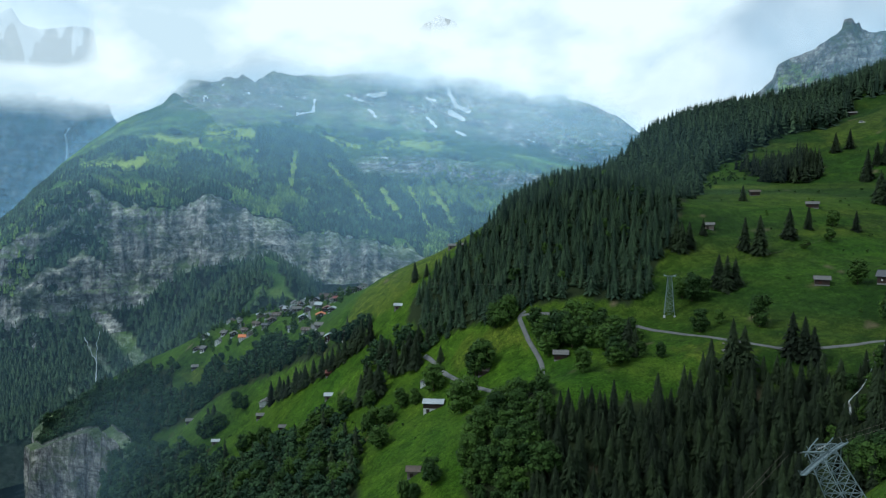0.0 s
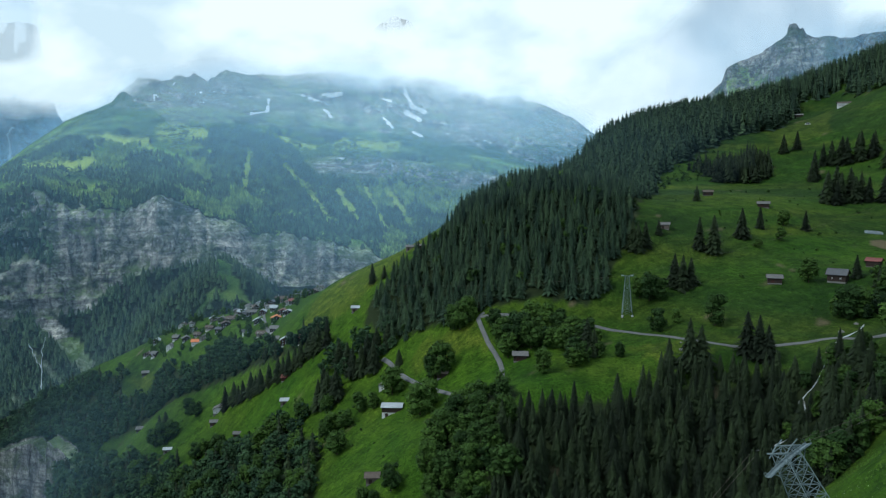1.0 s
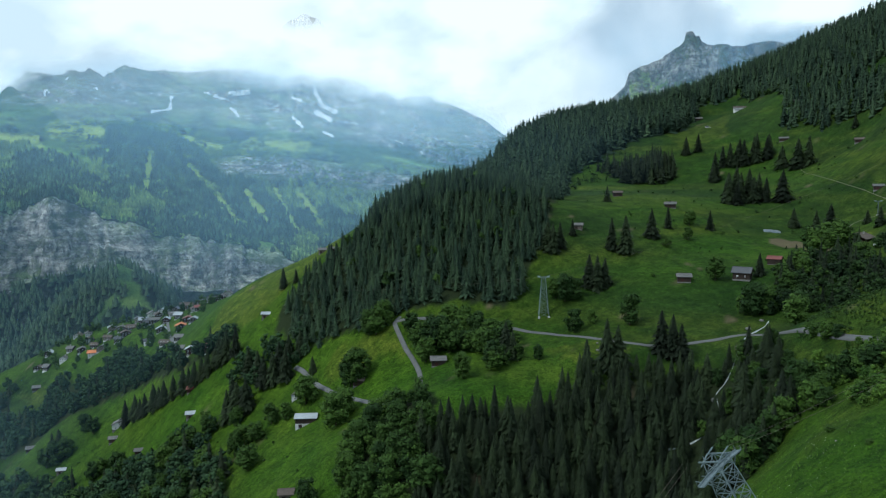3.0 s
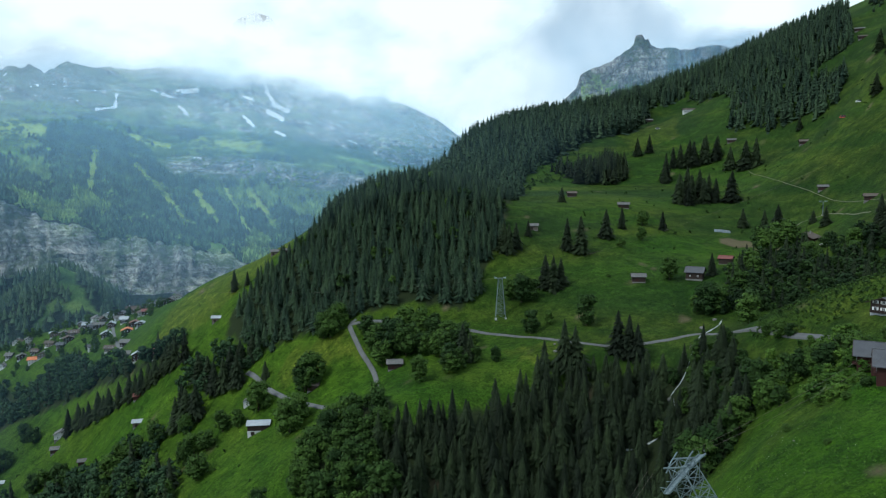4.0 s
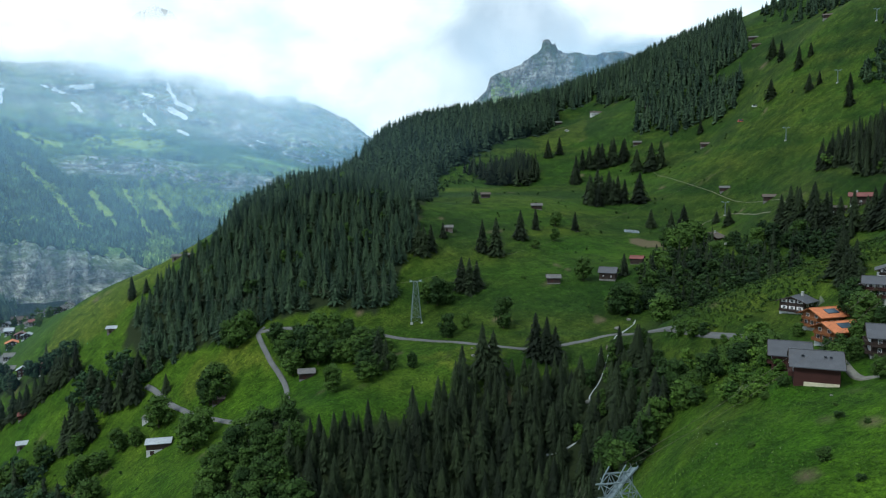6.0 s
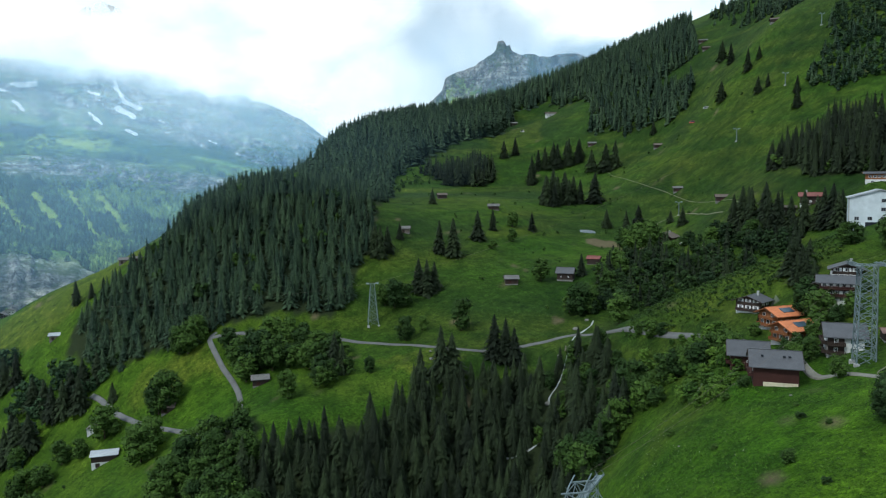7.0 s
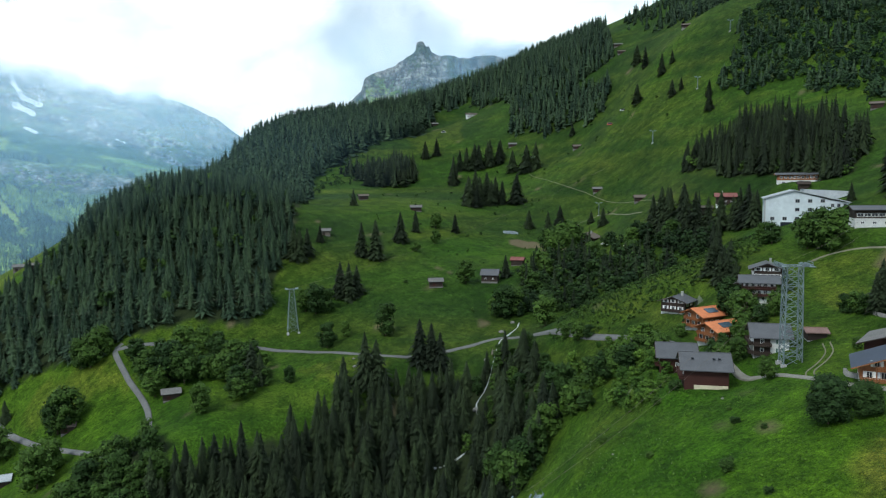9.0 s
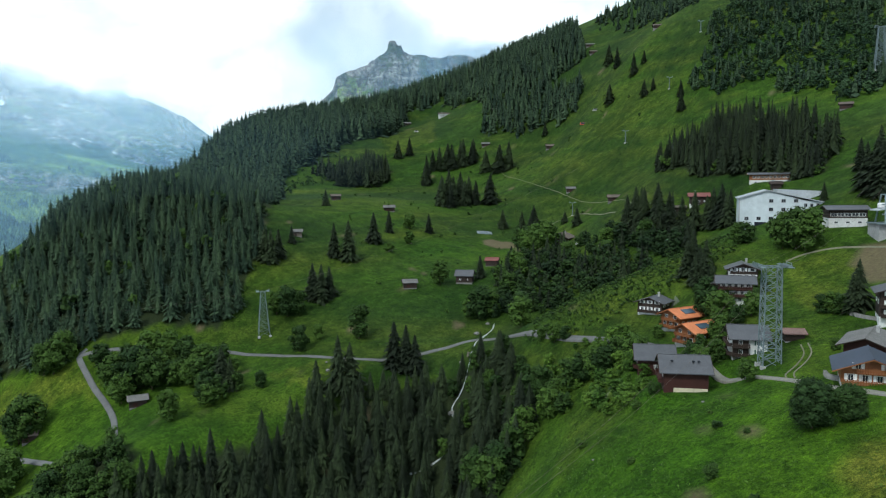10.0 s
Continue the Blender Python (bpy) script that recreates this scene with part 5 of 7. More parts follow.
# hay barns: x, y, facing, width, depth, timber, roof
BARNS = (
    (312, 379, 215, 8, 6.5, TIMBER_DARK, SHINGLE), (419, 523, 220, 9, 7, TIMBER_DARK, SHINGLE), (408, 584, 205, 8, 6, TIMBER_DARK, SHINGLE_BROWN),
    (300, 482, 215, 6.5, 5.5, TIMBER_GREY, SHINGLE), (567, 442, 228, 8, 6, TIMBER_DARK, SHINGLE), (512, 361, 232, 11, 7, TIMBER_DARK, SHINGLE_BROWN),
    (699, 564, 225, 11, 8, TIMBER_DARK, SHINGLE_BROWN), (733, 696, 225, 10, 8, TIMBER_DARK, SHINGLE), (843, 976, 215, 16, 9, TIMBER_DARK, SHINGLE),
    (815, 749, 220, 12, 8, TIMBER_DARK, SHINGLE), (935, 671, 228, 12, 8, TIMBER_DARK, SHINGLE), (902, 642, 228, 12, 8, TIMBER_DARK, SHINGLE_BROWN),
    (805, 488, 235, 14, 9, TIMBER_DARK, SHINGLE_BROWN), (532, 205, 250, 7, 5, TIMBER_DARK, SHINGLE_BROWN), (145, 378, 200, 7.5, 6, TIMBER_DARK, SHINGLE),
    (110, 415, 205, 6, 5, TIMBER_DARK, SHINGLE_BROWN), (54, 336, 195, 6, 5.5, TIMBER_GREY, SHINGLE_BROWN), (-33, 677, 190, 9, 6, TIMBER_DARK, SHINGLE),
    (-12, 598, 190, 7, 5, TIMBER_DARK, SHINGLE), (-115, 812, 185, 9, 7, TIMBER_DARK, SHINGLE), (-77, 699, 190, 7, 5, TIMBER_GREY, TIN),
    (24, 549, 192, 7, 5.5, TIMBER_GREY, TIN), (-127, 964, 180, 11, 8, TIMBER_DARK, SHINGLE), (81, 569, 200, 6, 5, TIMBER_GREY, TIN),
    (133, 603, 205, 6, 5, TIMBER_GREY, SHINGLE), (137, 580, 205, 5, 4, TIMBER_DARK, SHINGLE),
)
for bx, by, baz, bw, bd, timber, cover_mat in BARNS:
    b = house("hay_barn", "small weathered hay barn of dark timber on the meadow" if timber is TIMBER_DARK else "small grey weathered hay barn with a pale roof",
              bx, by, baz, bw, bd, 1.25, timber, cover_mat, FIELDSTONE, 0.7, 24, "x", 0.8, [], [], None, False, category="barn", group="hay barns")
    door(b, -bw * 0.15, bd / 2, 0.75, 1.6, 2.0, TIMBER_DARK if timber is TIMBER_GREY else TIMBER_RED)
big_barn = house("hay_barn", "hay barn with a pale sheet roof over a white plastered base", 79, 413, 200, 11.5, 8, 1.2, TIMBER_DARK, TIN, PLASTER, 2.6, 18, "x", 0.7, [], [], None, False,
                 category="barn", group="hay barns")
door(big_barn, -3, 4, 0, 2.0, 2.2, TIMBER_DARK)
house("hay_barn", "small white plastered hut beside a round tree", 80, 450, 205, 4, 5, 1.2, PLASTER, SHINGLE, PLASTER, 0.6, 26, "y", 0.5, [("f", 1, 0, 0.8, 0.9)], [], None, False, category="hut", group="hay barns")
house("hay_barn", "small barn with a red roof on a green meadow", 27, 594, 195, 7, 5.5, 1.1, TIMBER_RED, TILE_RED, FIELDSTONE, 0.5, 26, "x", 0.6, [], [], None, False, category="barn", group="hay barns")
house("chalet", "white and dark farmhouse half hidden by trees", -30, 694, 190, 10, 8, 1.6, PLASTER, SHINGLE, FIELDSTONE, 1.0, 26, "y", 0.9, [("f", 2, 0, 1.0, 1.1)], [], None, True, category="house")
house("chalet", "white-fronted chalet high on the sunny slope", 858, 899, 215, 17, 10, 1.8, PLASTER, SHINGLE_BROWN, PLASTER, 1.6, 22, "x", 1.2, [("f", 4, 0, 1.4, 1.3)], [("f", 0.8, 0.9)], None, True, group="slope houses")

# the farther village on the terrace
VILLAGE = (
    (-86, 1010), (-73, 992), (-92, 982), (-78, 961), (-63, 950), (-65, 931), (-48, 945), (-55, 926), (-37, 918), (-34, 950), (-23, 937),
    (-29, 923), (-16, 954), (-5, 918), (-10, 940), (2, 914), (7, 930), (15, 887), (13, 944), (23, 907), (27, 926), (28, 878), (41, 919), (45, 871),
    (54, 905), (50, 858), (67, 898), (76, 884), (36, 821), (28, 806),
)
VILLAGE_EDGE = ((9, 862), (-5, 846), (12, 787), (24, 748), (23, 695), (31, 662), (42, 628), (-129, 997), (-119, 984), (-119, 1012), (-99, 972), (40, 790), (-70, 972),
                (-45, 968), (0, 962), (38, 945), (60, 925), (84, 893))
vr = random.Random(12)
for k, (vx, vy) in enumerate(VILLAGE + VILLAGE_EDGE):
    wall_mat, wood_word = vr.choice(((TIMBER_DARK, "dark timber"), (TIMBER_RED, "red-brown timber"), (TIMBER_GREY, "weathered timber"), (PLASTER, "white plastered"), (TIMBER_DARK, "dark timber")))
    roof_mat, roof_word = vr.choice(((SHINGLE, "grey shingle"), (SLATE, "slate"), (SHINGLE_BROWN, "brown shingle"), (TIN, "pale metal"), (SHINGLE, "grey shingle")))
    if (vx, vy) in ((-65, 931), (28, 806)):
        roof_mat, roof_word = TILE_ORANGE, "orange tile"
    if (vx, vy) in ((36, 821), (50, 858), (42, 628)):
        roof_mat, roof_word = TILE_RED, "red metal"
    house("village_house", f"{wood_word} village house with a {roof_word} roof", vx, vy, 190 + vr.uniform(-25, 25), vr.uniform(7, 11), vr.uniform(6.5, 9), vr.choice((1.4, 1.7, 2.0)), wall_mat, roof_mat,
          PLASTER, 0.8, vr.uniform(22, 30), vr.choice("xy"), 1.1, [("f", 3, 0, 1.2, 1.3), ("f", 3, 1, 1.2, 1.2)], [], None, vr.random() < 0.4, category="house", group="village houses")


# ---- roads, stream ----
def curve_through(points, step=2.0):
    """Evenly spaced places on a smooth line through plan points."""
    p = np.array(points, float)
    p = np.vstack([2 * p[0] - p[1], p, 2 * p[-1] - p[-2]])
    out = []
    for k in range(1, len(p) - 2):
        n = max(2, int(np.hypot(*(p[k + 1] - p[k])) / step))
        for t in np.arange(n) / n:
            out.append(0.5 * (2 * p[k] + (p[k + 1] - p[k - 1]) * t + (2 * p[k - 1] - 5 * p[k] + 4 * p[k + 1] - p[k + 2]) * t**2
                              + (3 * p[k] - p[k - 1] - 3 * p[k + 1] + p[k + 2]) * t**3))
    out.append(p[-2])
    return np.array(out)


def strip(name, points, width, material, label, category, lift=0.14, kind="structure", wobble=0.0, seed=0):
    """A ribbon laid on the ground, with skirts into it."""
    c = curve_through(points)
    d = np.gradient(c, axis=0)
    n = np.stack([-d[:, 1], d[:, 0]], 1) / np.hypot(d[:, 0], d[:, 1])[:, None]
    s = np.arange(len(c)) * 0.3
    half = width / 2 * (1 + wobble * 2 * fbm(s, 0 * s + seed, 3, 0.5, 90 + seed))
    rows = []
    for q in (-1, -0.98, -0.5, 0, 0.5, 0.98, 1):
        xy = c + n * (half * q)[:, None]
        z = surface(xy[:, 0], xy[:, 1]) + (lift if abs(q) < 0.99 else -0.6)
        rows.append(np.column_stack([xy, z]))
    rows = np.array(rows)
    mid = rows[1:-1, :, 2].max(0)
    rows[1:-1, :, 2] = 0.7 * rows[1:-1, :, 2] + 0.3 * mid[None]
    return tagged(new(name, grid_mesh(name, rows, material)), label, category, kind=kind)


strip("lane", ((145, 441), (140, 438), (138, 415), (137, 395), (134, 378), (127, 358)), 2.6, ASPHALT, "narrow asphalt lane running down the meadow", "road")
strip("lane", ((86, 482), (89, 470), (91, 452), (95, 432), (102, 408), (108, 382), (111, 360)), 2.5, ASPHALT, "narrow asphalt lane curving across the meadow", "road")
strip("road", ((140, 440), (160, 424), (179, 408), (202, 391), (216, 360), (223, 333), (234, 318), (253, 312), (270, 306), (282, 296), (280, 276), (266, 241), (256, 205), (246, 180), (236, 168)), 2.7, ASPHALT,
      "narrow asphalt road crossing the slope", "road")
strip("path", ((236, 165), (228, 153), (217.5, 143.5), (211, 136.5), (205.5, 126), (199, 115), (191.5, 104.5), (185, 92), (180, 80)), 2.2, GRAVEL, "pale village path between the houses", "path")
strip("track", ((200, 116.5), (206, 119), (214, 119.4), (224, 121), (233, 125)), 0.35, TAN, "wheel track worn into the grass", "track")
strip("track", ((201, 115), (207, 117.4), (214.5, 117.8), (225, 119.4), (234, 123.4)), 0.35, TAN, "wheel track worn into the grass", "track")
strip("path", ((298, 153.6), (302.2, 149.2), (306.1, 140.8), (304.5, 129.3), (302.6, 122.1), (300, 104)), 1.1, TAN, "light gravel path above the hamlet", "path")
strip("path", ((691, 622), (668, 612), (620, 550), (586, 496), (562, 445), (537, 400), (500, 350), (469, 320), (437, 275)), 0.28, TAN, "gravel farm track over the upper meadow", "path")
strip("path", ((500, 418), (520, 424), (524, 405), (502, 375), (467, 332)), 0.8, TAN, "gravel path on the upper meadow", "path")
strip("path", ((16, 905), (16, 850), (17, 800), (20, 742)), 3.2, ASPHALT, "village lane running down the terrace", "path")
strip("stream", STREAM, 0.55, WHITEWATER, "white mountain stream falling through the gorge", "stream", 0.2, "structure", 1.7, 3)


# ---- pylons ----
def lattice(name, label, x, y, az, h, foot, top, levels, arm, beam_w, group="", catwalk=0.0, top_at=None):
    """A square lattice tower with legs, braces on four sides and a head."""
    e = base_at(name, x, y, az, label, "pylon", group, 0.4)
    if top_at:
        axis = Vector(top_at) - e.matrix_basis.translation
        h = axis.length
        e.matrix_basis = Matrix.Translation(e.matrix_basis.translation) @ Vector((0, 0, 1)).rotation_difference(axis).to_matrix().to_4x4() @ pose(0, 0, 0, 0, 0, 180 - az)

    def corner(k, t):
        s = foot / 2 + (top / 2 - foot / 2) * t
        return ((-s, -s), (s, -s), (s, s), (-s, s))[k % 4] + (h * t,)

    for k in range(4):
        part("leg", beams([(corner(k, 0), corner(k, 1))], beam_w), STEEL, e)
        for q in range(levels):
            a, b = q / levels, (q + 1) / levels
            for low, high in ((corner(k, a), corner(k + 1, b)), (corner(k + 1, a), corner(k, b)), (corner(k, b), corner(k + 1, b))):
                part("brace", beams([(low, high)], beam_w * 0.55), STEEL, e)
        part("footing", boxed((corner(k, 0)[0], corner(k, 0)[1], -0.2), (1.3, 1.3, 1.4), 0.08), CONCRETE, e)
    head = bmesh.new()
    for sy in (-1, 1):
        beam(head, (-arm, sy * top / 2, h), (arm, sy * top / 2, h), beam_w * 1.1)
    for q in range(0 if catwalk else 7):
        xx = -arm + 2 * arm * q / 6
        beam(head, (xx, -top / 2, h), (xx, top / 2, h), beam_w * 0.7)
    part("head_frame", head, STEEL, e)
    if catwalk:
        def run(y):
            return h - 1.9 - 0.05 * y - 1.2 * (y / catwalk) ** 2

        deck = bmesh.new()
        for q in range(12):
            y = ((q + 0.5) / 12 - 0.5) * catwalk
            box(deck, (0, y, run(y) - 0.2), (1.5, catwalk / 12 * 1.03, 0.10), Matrix.Rotation(radians(-3), 3, "X"))
        part("catwalk", deck, STEEL, e, "long steel catwalk under the ropes")
        for sx in (-0.78, 0.78):
            pts = [(sx, (k / 8 - 0.5) * catwalk, run((k / 8 - 0.5) * catwalk)) for k in range(9)]
            part("girder", beams(list(zip(pts, pts[1:])), 0.26), STEEL, e)
            for k in (0, 2, 6, 8):
                part("rail_post", beams([(pts[k], (pts[k][0], pts[k][1], pts[k][2] + 0.9))], 0.07), STEEL, e)
            part("rope_shoe", beams([((sx * 2.6, -2.6, h + 1.0), (sx * 2.6, 0, h + 0.45)), ((sx * 2.6, 0, h + 0.45), (sx * 2.6, 2.6, h - 0.6))], 0.2), STEEL, e)
        for sy in (-1, 1):
            part("strut", beams([((0, sy * catwalk * 0.40, run(sy * catwalk * 0.4) - 0.2), (0, sy * top * 0.55, h - 6.0))], 0.14), STEEL, e)
            part("outrigger", beams([((top / 2, sy * top / 2, h - 5.0), (top / 2 + 5.5, sy * top * 0.3, h - 4.6))], 0.12), STEEL, e)
        for sx in (-1.1, 1.1):
            part("post", beams([((sx, top / 2, h), (sx, top / 2, h + 1.3))], 0.10), STEEL, e)
    for sx in () if catwalk else (-1, 1):
        saddle = bmesh.new()
        for dx in (-0.5, 0.5):
            beam(saddle, (sx * arm * 0.8 + dx, -top * 0.9, h + 0.5), (sx * arm * 0.8 + dx, top * 0.9, h + 0.5), beam_w)
        box(saddle, (sx * arm * 0.8, 0, h + 0.2), (1.4, top * 2.6, 0.16))
        part("rope_saddle", saddle, STEEL, e)
        part("rail", beams([((sx * arm, -top / 2, h + 1.1), (sx * arm, top / 2, h + 1.1)), ((sx * arm, -top / 2, h), (sx * arm, -top / 2, h + 1.1)),
                            ((sx * arm, top / 2, h), (sx * arm, top / 2, h + 1.1))], beam_w * 0.5), STEEL, e)
    return e


lattice("cable_pylon", "tall galvanised steel lattice pylon beside the houses", 216, 127, 232, 27, 4.7, 4.0, 10, 4.3, 0.27, "cable pylons")
near_top = spot(105.3, 126.9) + 27.4
lattice("cable_pylon", "leaning galvanised lattice pylon rising out of the gorge wood", 113, 120.5, 80, 27, 6.4, 3.6, 10, 3.0, 0.22, "cable pylons", 13.5, (105.3, 126.9, near_top))
lattice("cable_pylon", "slim steel lattice pylon on the meadow edge", 221, 396, 205, 24, 6.0, 2.2, 8, 3.4, 0.2, "cable pylons")
lattice("cable_pylon", "distant lattice pylon on the high slope", 602, 205, 245, 30, 7, 3.4, 8, 4, 0.4, "cable pylons")


def lift_tower(x, y, az):
    e = base_at("lift_tower", x, y, az, "slim pale steel chairlift tower on grass", "lift tower", "lift towers", 0.3)
    part("post", beams([((0, 0, 0), (0, 0, 11))], 0.5), STEEL, e)
    part("crossarm", boxed((0, 0, 11), (5.5, 0.4, 0.4), 0.06), STEEL, e)
    for sx in (-1, 1):
        part("sheave_train", boxed((sx * 2.4, 0, 11.5), (0.5, 3.6, 0.5), 0.1), STEEL, e)
    part("footing", boxed((0, 0, 0.2), (1.8, 1.8, 1.2), 0.1), CONCRETE, e)


for tx, ty in ((735, 403), (663, 398), (603, 408), (526, 411)):
    lift_tower(tx, ty, 205)


def rope(name, a, b, sag, w, label):
    """A cable hanging between two places."""
    a, b = Vector(a), Vector(b)
    n = 24
    p = [a.lerp(b, k / n) - Vector((0, 0, sag * 4 * (k / n) * (1 - k / n))) for k in range(n + 1)]
    cu = bpy.data.curves.new(name, "CURVE")
    cu.dimensions, cu.bevel_depth, cu.bevel_resolution = "3D", w, 1
    s = cu.splines.new("POLY")
    s.points.add(n)
    for q, v in zip(s.points, p):
        q.co = (*v, 1)
    cu.materials.append(TIMBER_GREY)
    return tagged(new(name, cu), label, "cable", "ropeway cables")


big_top = spot(216, 127) + 27
for k in (-3.4, 3.4):
    rope("ropeway_cable", (112 + k * 0.05, 130 + k * 0.25, near_top), (216 + k * 0.6, 127 + k, big_top), 3, 0.022, "thin steel ropeway cable between the pylons")
    rope("ropeway_cable", (216 + k * 0.6, 127 + k, big_top), (330 + k * 0.6, 133 + k, spot(330, 133) + 14), 4, 0.022, "thin steel ropeway cable to the station")
    rope("ropeway_cable", (97 + k * 0.05, 126 + k * 0.25, near_top), (-190 + k, 40, -190), 8, 0.022, "thin steel ropeway cable down to the valley")
rope("ropeway_cable", (221, 396, spot(221, 396) + 24), (420, 330, 10), 6, 0.03, "thin power line across the meadow")
rope("ropeway_cable", (221, 396, spot(221, 396) + 24), (40, 560, -70), 6, 0.03, "thin power line across the meadow")


# ---- single trees ----
def tree_kinds(kind):
    """Four variants of a tree as (trunk mesh, crown mesh), of height 1."""
    rng = random.Random(77 if kind == "spruce" else 78)
    out = []
    for k in range(4 if kind == "spruce" else 5 if kind == "broadleaf" else 2):
        if kind == "dense":
            v, f = leafy_template(rng, 150, 64, 0.017)
        elif kind == "spruce":
            v, f = spruce_template(rng, 26, 17, 1.0, rng.choice((0.24, 0.27, 0.30)))
        else:
            v, f = leafy_template(rng, 48, 32, 0.029)
        crown = mesh_of("crown", v.tolist(), f.tolist(), SPRUCE if kind == "spruce" else DARK_LEAF if kind == "dense" else LEAF)
        bm = bmesh.new()
        bmesh.ops.create_cone(bm, cap_ends=True, segments=7, radius1=0.022, radius2=0.004 if kind == "spruce" else 0.010, depth=0.95 if kind == "spruce" else 0.5,
                              matrix=Matrix.Translation((0, 0, 0.46 if kind == "spruce" else 0.24)))
        if kind != "spruce":
            for k in range(5):
                a = k * 1.26 + rng.random()
                beam(bm, (0, 0, 0.2 + 0.04 * k), (0.2 * math.cos(a), 0.2 * math.sin(a), 0.42 + 0.05 * k), 0.012)
        trunk = bpy.data.meshes.new("trunk")
        bm.to_mesh(trunk)
        bm.free()
        trunk.materials.append(BARK)
        out.append((trunk, crown))
    return out


KINDS = {"spruce": tree_kinds("spruce"), "broadleaf": tree_kinds("broadleaf"), "dense": tree_kinds("dense")}
tree_rng = random.Random(31)


def tree(kind, x, y, h, fat=1.0, label="", name=None):
    trunk, crown = tree_rng.choice(KINDS[kind])
    e = new(name or (kind + "_tree"))
    wide = h * fat * tree_rng.uniform(0.9, 1.15)
    e.matrix_basis = pose(x, y, spot(x, y) - 0.25, 0, 0, tree_rng.uniform(0, 360)) @ Matrix.Diagonal((wide, wide, h, 1))
    for n, me in (("trunk", trunk), ("crown", crown)):
        o = new(n, me)
        o.parent = e
    words = {"spruce": "tall dark green spruce tree standing on the meadow", "broadleaf": "rounded dark green broadleaf tree on the slope", "dense": ""}
    return tagged(e, label or words[kind], "tree", "meadow spruces" if kind == "spruce" else "broadleaf trees")


SPRUCES_A = (
    (378, 557, 13), (678, 784, 22), (661, 788, 22), (615, 684, 30), (662, 710, 26), (669, 695, 28), (509, 550, 26), (528, 560, 30), (535, 551, 28),
    (539, 534, 21), (547, 522, 27), (680, 686, 32), (700, 687, 24), (671, 640, 24), (669, 616, 30), (675, 607, 30), (541, 731, 30), (551, 759, 26),
    (582, 745, 27), (593, 746, 27), (305, 446, 21), (311, 438, 24), (348, 457, 20), (376, 473, 16), (413, 468, 14), (289, 472, 11), (260, 458, 19),
    (262, 454, 19), (270, 458, 17), (355, 360, 13), (494, 461, 15),
)
SPRUCES_B = (
    (503, 447, 14), (513, 442, 16), (262, 400, 20), (260, 406, 19), (269, 402, 16), (207, 310, 23), (212, 308, 19), (239, 309, 20), (242, 304, 20),
    (244, 300, 17), (173, 352, 18), (175, 348, 14), (200, 317, 13), (258, 261, 13), (252, 248, 13), (258, 272, 12), (419, 273, 24), (409, 260, 21),
    (428, 295, 18), (421, 285, 24), (422, 296, 15), (392, 221, 20), (393, 226, 20), (391, 216, 16), (363, 162, 8), (259, 117.9, 14), (257, 119, 11),
    (295, 189, 15), (291, 189, 12), (290, 183, 11), (541, 341, 11), (512, 318, 17),
)
SPRUCES_C = (
    (818, 564, 23), (778, 527, 22), (692, 482, 19), (718, 469, 21), (727, 462, 13), (669, 428, 15), (672, 420, 12), (645, 377, 14), (621, 364, 16),
    (771, 689, 16), (739, 603, 15), (406, 160, 14), (392, 148, 19), (369, 147, 18), (357, 140, 21), (351, 136, 21), (488, 380, 13), (511, 408, 10), (383, 358, 12),
    (93, 461, 10), (61, 519, 17), (67, 491, 19), (72, 486, 20), (79, 478, 20), (77, 489, 20), (65, 503, 19), (43, 490, 20), (49, 487, 21), (54, 482, 20),
    (48, 501, 19), (84, 493, 17), (91, 489, 16),
)
SPRUCES_D = (
    (-24, 680, 20), (-16, 671, 19), (-8, 654, 17), (-1, 642, 20), (7, 629, 18), (14, 619, 18), (21, 606, 19), (29, 592, 18), (38, 581, 19), (45, 578, 17),
    (51, 570, 21), (57, 559, 20), (-81, 727, 24), (-87, 731, 24), (98, 589, 16), (106, 579, 10), (-12, 660, 15), (3, 636, 15), (25, 600, 16), (34, 588, 17), (48, 573, 18),
)
LEAFY_A = (
    (401, 478, 12), (373, 447, 10), (346, 437, 7), (329, 370, 15), (247, 346, 17), (221, 362, 13), (239, 401, 17), (236, 407, 14), (245, 398, 13), (185, 339, 8),
    (235, 365, 8), (308, 317, 18), (314, 315, 15), (295, 278, 15), (327, 317, 8), (420, 371, 20), (415, 357, 22), (435, 391, 18), (434, 364, 16), (129, 442, 18),
    (135, 444, 16), (127, 450, 14), (149, 392, 20), (154, 384, 19), (143, 402, 17), (141, 387, 14), (143, 341, 13), (167, 368, 14), (171, 402, 16), (165, 408, 16),
    (145, 422, 12), (178, 381, 14), (174, 390, 14),
)
LEAFY_B = (
    (106, 418, 18), (110, 416, 19), (202.6, 127.3, 6.5), (230, 176, 11), (241, 189, 9), (217, 147, 8), (225, 153, 8), (223, 145, 7), (262, 167, 11), (255, 159, 11),
    (270, 172, 9), (309, 154, 15), (306, 149.5, 15), (309, 159, 14), (258.6, 127.8, 6), (257.7, 124.3, 7), (256.4, 121.5, 6), (321, 167, 8), (320, 181, 9), (319, 177, 9),
    (294, 182, 7), (227, 114, 3.5), (261, 227, 6), (264, 241, 6), (261, 232, 8), (378, 287, 8), (387, 309, 9), (375, 293, 10),
)
